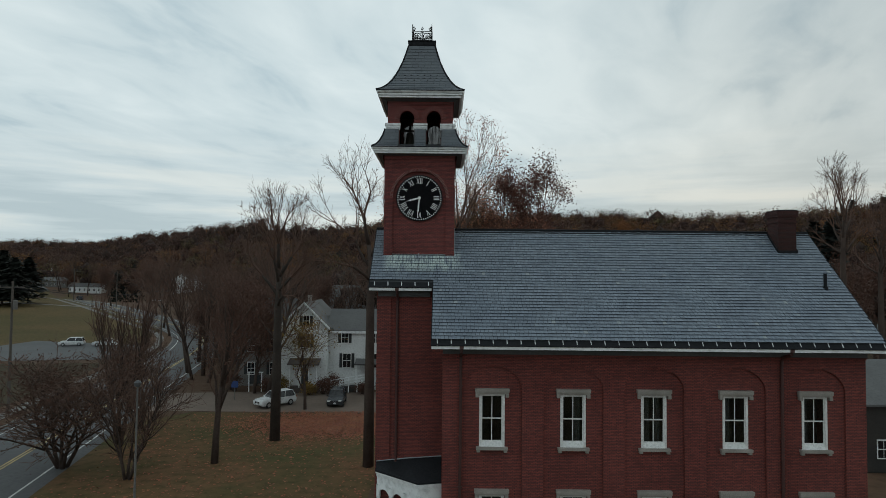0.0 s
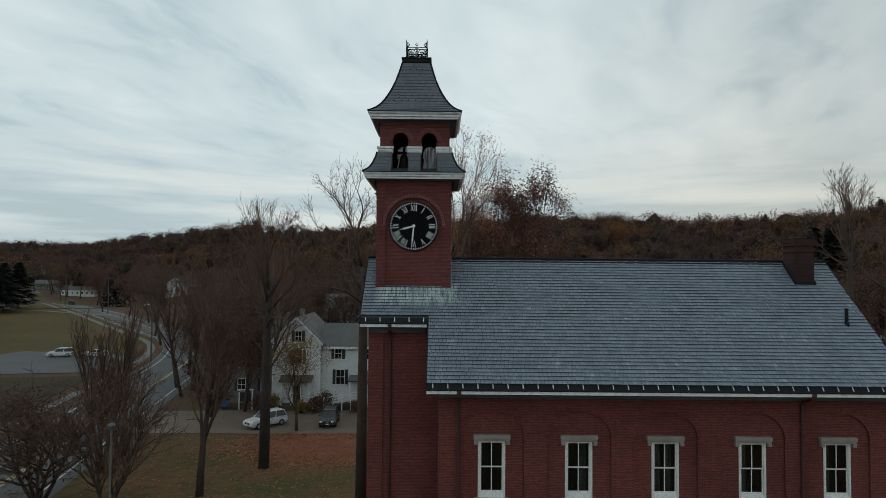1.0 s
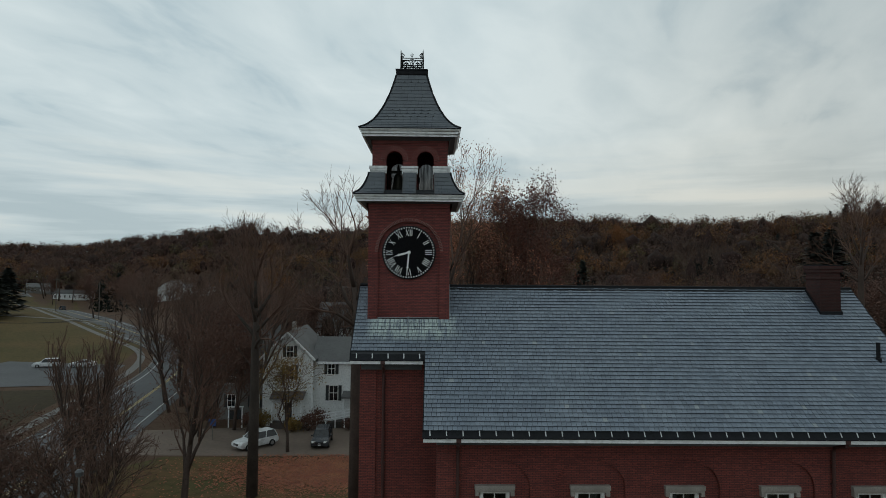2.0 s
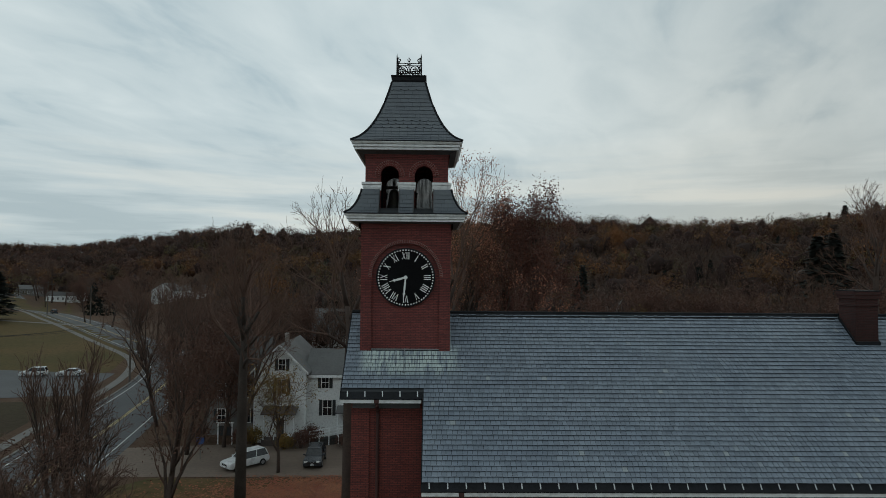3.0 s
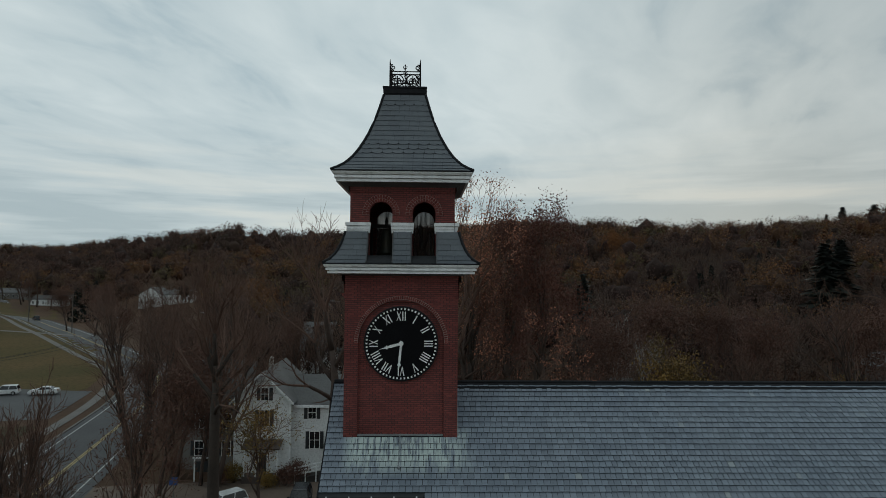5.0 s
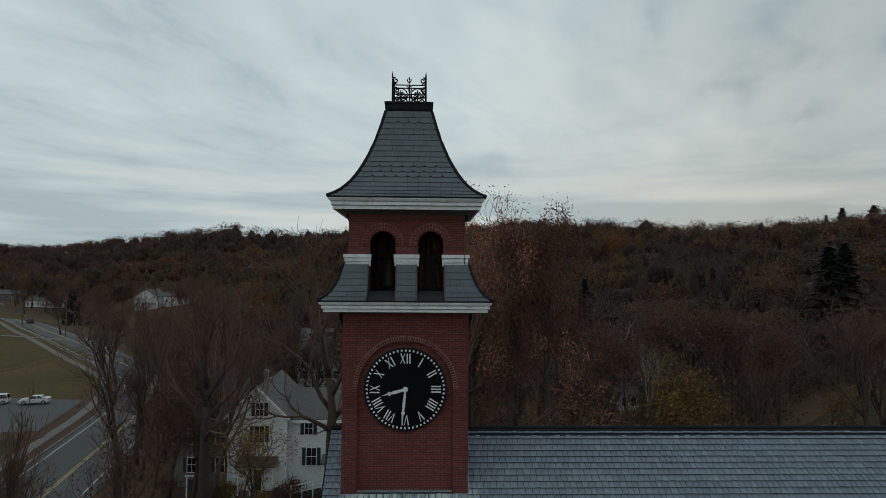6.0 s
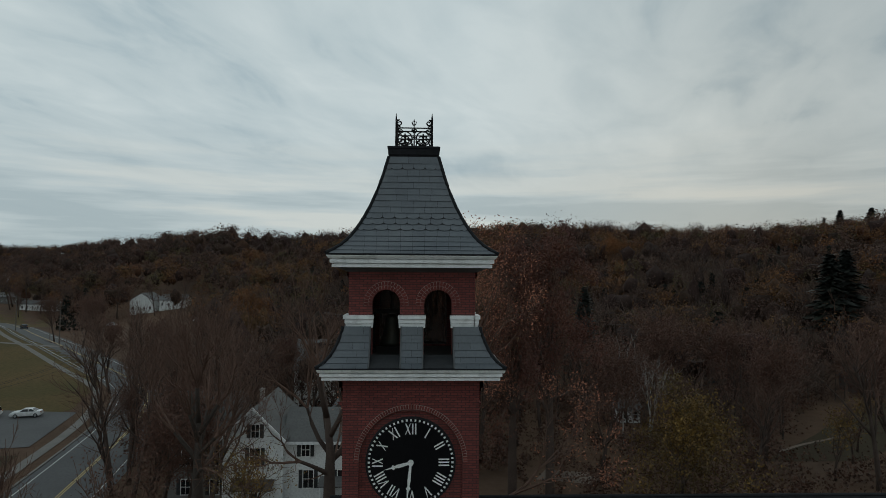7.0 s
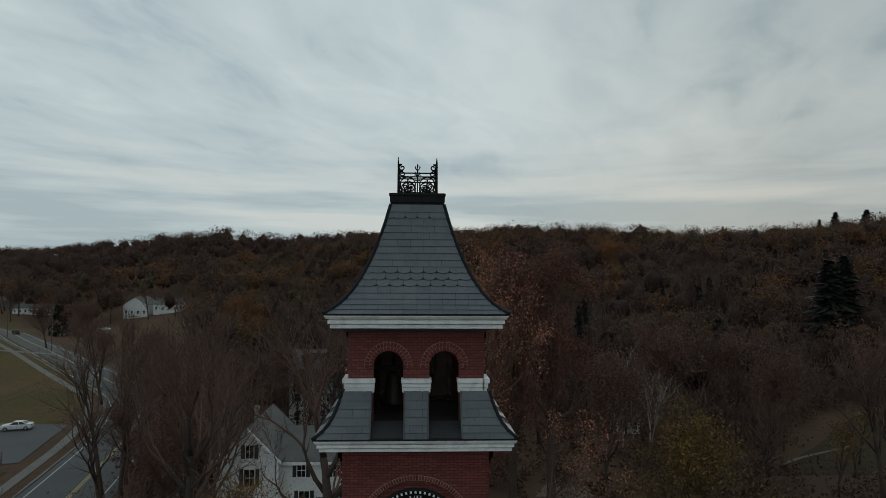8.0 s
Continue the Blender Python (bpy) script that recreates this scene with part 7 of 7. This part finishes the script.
# ---------------------------------------------------------------- cars
def car(name, m, paint, label, suv=True):
    c = thing(name, m, label, "car", own=True)
    L, W = (4.6, 0.92) if suv else (4.7, 0.90)
    top = 1.68 if suv else 1.45
    bm = bmesh.new()
    # body side outline, x ahead
    low = [(-L / 2, 0.45), (-L / 2 + 0.05, 0.95), (-L / 2 + 0.25, 1.05), (L / 2 - 1.25, 1.05), (L / 2 - 0.25, 0.90), (L / 2, 0.72), (L / 2 + 0.02, 0.42), (L / 2 - 0.2, 0.25), (-L / 2 + 0.2, 0.27)]
    n = len(low)
    vs = [[bm.verts.new((x, s * (W if 0.3 < z < 1.0 else W - 0.07), z)) for x, z in low] for s in (-1, 1)]
    bm.faces.new(vs[0])
    bm.faces.new(vs[1][::-1])
    for i in range(n):
        j = (i + 1) % n
        bm.faces.new((vs[0][j], vs[0][i], vs[1][i], vs[1][j]))
    bmesh.ops.recalc_face_normals(bm, faces=bm.faces)
    bmesh.ops.bevel(bm, geom=bm.edges[:], offset=0.06, segments=2, affect="EDGES", clamp_overlap=True)
    me = bpy.data.meshes.new("body")
    bm.to_mesh(me)
    bm.free()
    me.materials.append(paint)
    part("body", me, paint, c)
    ro = -0.25 if suv else -0.1
    x0, x1 = (-L / 2 + 0.12, L / 2 - 1.35) if suv else (-L / 2 + 0.7, L / 2 - 1.4)
    r0, r1 = (-L / 2 + 0.42, 0.35) if suv else (-0.95, 0.3)
    cab = Mesh().hull8([(x0, -W + 0.08, 1.0), (x1, -W + 0.08, 1.0), (x1, W - 0.08, 1.0), (x0, W - 0.08, 1.0),
                        (r0, -W + 0.25, top - 0.04), (r1, -W + 0.25, top - 0.04), (r1, W - 0.25, top - 0.04), (r0, W - 0.25, top - 0.04)])
    part("greenhouse", cab, CAR_GLASS, c, "dark car glazing")
    rf = Mesh().hull8([(r0 - 0.05, -W + 0.24, top - 0.06), (r1 + 0.06, -W + 0.24, top - 0.06), (r1 + 0.06, W - 0.24, top - 0.06), (r0 - 0.05, W - 0.24, top - 0.06),
                       (r0 + 0.1, -W + 0.34, top), (r1 - 0.1, -W + 0.34, top), (r1 - 0.1, W - 0.34, top), (r0 + 0.1, W - 0.34, top)])
    part("roof", rf, paint, c)
    for s in (-1, 1):
        for xa, xb in ((x1, r1), (x0 + 0.05, r0 + 0.03), ((x0 + x1) / 2 - 0.1, (r0 + r1) / 2 - 0.1)):
            part("pillar", Mesh().tube([(xa, s * (W - 0.075), 1.02), (xb, s * (W - 0.245), top - 0.05)], 0.045, 5), paint, c)
    for x in (-L / 2 + 0.85, L / 2 - 0.9):
        for s in (-1, 1):
            t = Mesh().lathe([(0.20, -0.11), (0.33, -0.11), (0.345, -0.06), (0.345, 0.06), (0.33, 0.11), (0.20, 0.11)], (0, 0, 0), 20).turned(Matrix.Translation((x, s * (W - 0.08), 0.345)) @ Matrix.Rotation(radians(90), 4, "X"))
            w = part("wheel", t, TYRE, c)
            r = Mesh().lathe([(0.0, s * -0.09), (0.21, s * -0.10), (0.21, 0.08)], (0, 0, 0), 14).turned(Matrix.Translation((x, s * (W - 0.08), 0.345)) @ Matrix.Rotation(radians(90), 4, "X"))
            part("rim", r, CHROME, w)
    for s in (-1, 1):
        part("headlight", Mesh().hull8([(L / 2 - 0.28, s * 0.62 - 0.2, 0.70), (L / 2 + 0.03, s * 0.62 - 0.2, 0.66), (L / 2 - 0.06, s * 0.62 + 0.2, 0.66), (L / 2 - 0.3, s * 0.62 + 0.2, 0.70),
                                        (L / 2 - 0.28, s * 0.62 - 0.2, 0.84), (L / 2 - 0.02, s * 0.62 - 0.2, 0.80), (L / 2 - 0.1, s * 0.62 + 0.2, 0.80), (L / 2 - 0.3, s * 0.62 + 0.2, 0.84)]), LAMP_GLASS, c)
        part("mirror", Mesh().box(0.72, 0.86, s * (W + 0.08) - 0.09, s * (W + 0.08) + 0.09, 1.02, 1.16), paint, c)
        part("tail_light", Mesh().box(-L / 2 - 0.01, -L / 2 + 0.12, s * 0.72 - 0.12, s * 0.72 + 0.12, 0.78, 1.0), RED_LEAF, c)
    part("grille", Mesh().box(L / 2 - 0.02, L / 2 + 0.035, -0.42, 0.42, 0.58, 0.74), CAR_GLASS, c)
    gm = Mesh().tube([(L / 2 + 0.045, -0.16, 0.72), (L / 2 + 0.045, 0, 0.60), (L / 2 + 0.045, 0.16, 0.72)], 0.02, 5)
    part("grille_trim", gm, CHROME, c)
    part("number_plate", Mesh().box(L / 2 + 0.02, L / 2 + 0.045, -0.16, 0.16, 0.42, 0.52), WHITE, c)
    return c


car("suv", pose(-11.2, 76.6, 0.04, 0, 0, -87), CAR_DARK, "dark blue-grey SUV parked facing the lawn")
car("suv", pose(-18.0, 75.3, 0.04, 0, 0, 228), CAR_WHITE, "white SUV parked behind a tree")


def gz(x, y, up):
    return float(height(x, y)) + up


car("white_car", pose(-66.5, 130.5, gz(-66.5, 130.5, 0.09), 0, 0, 195), CAR_WHITE, "white car parked on the asphalt lot", False)
car("white_car", pose(-73.0, 130.0, gz(-73.0, 130.0, 0.09), 0, 0, 198), CAR_WHITE, "white station wagon parked on the asphalt lot")
car("dark_car", pose(-144.5, 258, gz(-144.5, 258, 0.06), 0, 0, 130), CAR_DARK, "dark car on the far street")
car("white_car", pose(-91, 286, gz(-91, 286, 0.03), 0, 0, 175), CAR_WHITE, "white car before the distant houses", False)
car("white_car", pose(-133, 300, gz(-133, 300, 0.03), 0, 0, 170), CAR_WHITE, "white car among the distant houses", False)


# ---------------------------------------------------------------- poles, wires, signs
def utility_pole(x, y, h, turn, can=False, lamp=False):
    p = thing("utility_pole", pose(x, y, float(height(x, y)), 0, 0, turn), "weathered wooden utility pole with crossarm", "utility pole", "utility poles", own=True)
    part("pole", Mesh().tube([(0, 0, -0.3), (0, 0, h)], [0.17, 0.11], 8), POLE_WOOD, p)
    arm = part("crossarm", Mesh().box(-1.2, 1.2, -0.16, -0.06, h - 0.75, h - 0.62), POLE_WOOD, p)
    for s in (-1.1, -0.5, 0.5, 1.1):
        part("insulator", Mesh().lathe([(0.03, 0), (0.05, 0.05), (0.03, 0.14), (0, 0.15)], (s, -0.11, h - 0.62), 8), CONCRETE, arm)
    if can:
        part("transformer", Mesh().lathe([(0, 0), (0.22, 0), (0.22, 0.9), (0.16, 0.98), (0, 1.0)], (0.36, -0.1, h - 3.0), 12), CONCRETE, p, "grey transformer can")
    if lamp:
        part("lamp_arm", Mesh().tube([(0, 0, h - 1.6), (0.8, 0, h - 1.2), (1.7, 0, h - 1.2)], 0.04, 6).box(1.6, 2.1, -0.1, 0.1, h - 1.26, h - 1.14), CONCRETE, p)
    return Vector((x, y, float(height(x, y)) + h - 0.55))


POLES = [(-44.3, 69.3, 14.0, 10, True, False), (-53.0, 125.0, 12.0, 15, False, True), (-80.0, 205.0, 12.0, 40, False, False), (-105.5, 210.5, 12.0, 45, False, False), (-140.0, 246.0, 12.3, 45, False, True)]
tops = [utility_pole(*q) for q in POLES]


def wire(a, b, off, sag):
    d = (b - a)
    n = Vector((-d.y, d.x, 0)).normalized() * off
    pts = [a.lerp(b, t / 14) + n - Vector((0, 0, sag * 4 * (t / 14) * (1 - t / 14))) for t in range(15)]
    tagged(new("overhead_wire", Mesh().tube(pts, 0.018, 4).data("overhead_wire", BLACK_METAL)), "thin black overhead wire between poles", "wire", "overhead wires")


for a, b in ((tops[0], tops[1]), (Vector((-33.0, 8.0, 13.4)), tops[0]), (tops[3], tops[4]), (tops[1], tops[3])):
    for off in (-1.1, 0.5, 1.1):
        wire(a, b, off, 0.9)


def sign(x, y, h, face, label):
    s = thing("road_sign", pose(x, y, float(height(x, y))), label, "sign", own=True)
    part("post", Mesh().tube([(0, 0, -0.2), (0, 0, h)], 0.04, 6), CONCRETE, s)
    part("board", Mesh().box(-0.4, 0.4, -0.07, -0.04, h - 0.75, h), face, s)


sign(-23.5, 78.0, 2.3, SIGN_BLUE, "small blue sign on a post by the lot")
f = thing("sign_frame", pose(-22.8, 83.8, 0), "white post frame of a lawn sign", "sign", own=True)
for s in (-1, 1):
    part("post", Mesh().box(s * 0.8 - 0.06, s * 0.8 + 0.06, -0.06, 0.06, 0, 2.4), WHITE, f)
part("beam", Mesh().box(-1.0, 1.0, -0.05, 0.05, 2.4, 2.52), WHITE, f)
part("board", Mesh().box(-0.7, 0.7, -0.03, 0.03, 1.0, 2.1), SHUTTER, f)


def street_lamp(x, y, h):
    p = thing("street_lamp", pose(x, y, 0.03), "slim grey metal lamp post on the lawn", "street lamp", own=True)
    part("base", Mesh().lathe([(0.16, 0.0), (0.16, 0.06), (0.11, 0.12), (0.10, 0.45), (0.075, 0.5)], (0, 0, 0), 12), CONCRETE, p)
    part("pole", Mesh().tube([(0, 0, 0.4), (0, 0, h - 0.3)], [0.07, 0.045], 10), CONCRETE, p)
    part("lamp_head", Mesh().lathe([(0.05, -0.35), (0.16, -0.28), (0.19, -0.1), (0.10, 0.0), (0.0, 0.03)], (0, 0, h), 14), SOFFIT, p)


street_lamp(-15.7, 37.3, 9.1)


def shrub(x, y, h, w, leaf, label, seed):
    """A rounded shrub of many stems and small leaf clumps."""
    rng = random.Random(seed)
    s = thing("shrub", pose(x, y, float(height(x, y))), label, "shrub", "shrubs by the house", own=True)
    stems, ends = Mesh(), []
    for k in range(26):
        a, t = rng.uniform(0, 6.28), rng.uniform(0.1, 1.0)
        top = Vector((math.cos(a) * w * t, math.sin(a) * w * t, h * (1 - 0.5 * t * t) * rng.uniform(0.75, 1.0)))
        mid = top * 0.5 + Vector((0, 0, h * 0.12))
        stems.tube([(top.x * 0.1, top.y * 0.1, -0.05), mid, top], [0.03, 0.02, 0.008], 4, cap=False)
        ends += [(top, mid), (mid.lerp(top, 0.6), mid)]
    part("stems", stems, BARK_DARK, s, kind="stuff")
    q, n = leaves(rng, ends, 26, 0.10, 0.28)
    part("foliage", arrays("foliage", q, n, leaf), leaf, s, kind="stuff")


for k, (x, y, h, w, leaf) in enumerate([(-12.9, 83.6, 2.2, 1.3, RUST_LEAF), (-13.9, 82.4, 1.8, 1.1, RUST_LEAF), (-19.4, 83.4, 2.0, 1.2, GOLD_LEAF), (-20.8, 82.6, 1.9, 1.1, RUST_LEAF),
                                        (-6.2, 83.4, 1.9, 1.2, RUST_LEAF), (-15.6, 81.9, 1.3, 0.9, GOLD_LEAF), (-9.0, 82.9, 1.2, 0.9, RUST_LEAF), (-26.0, 84.8, 2.2, 1.5, RUST_LEAF)]):
    shrub(x, y, h, w, leaf, "brownish autumn shrub before the white house", 700 + k)
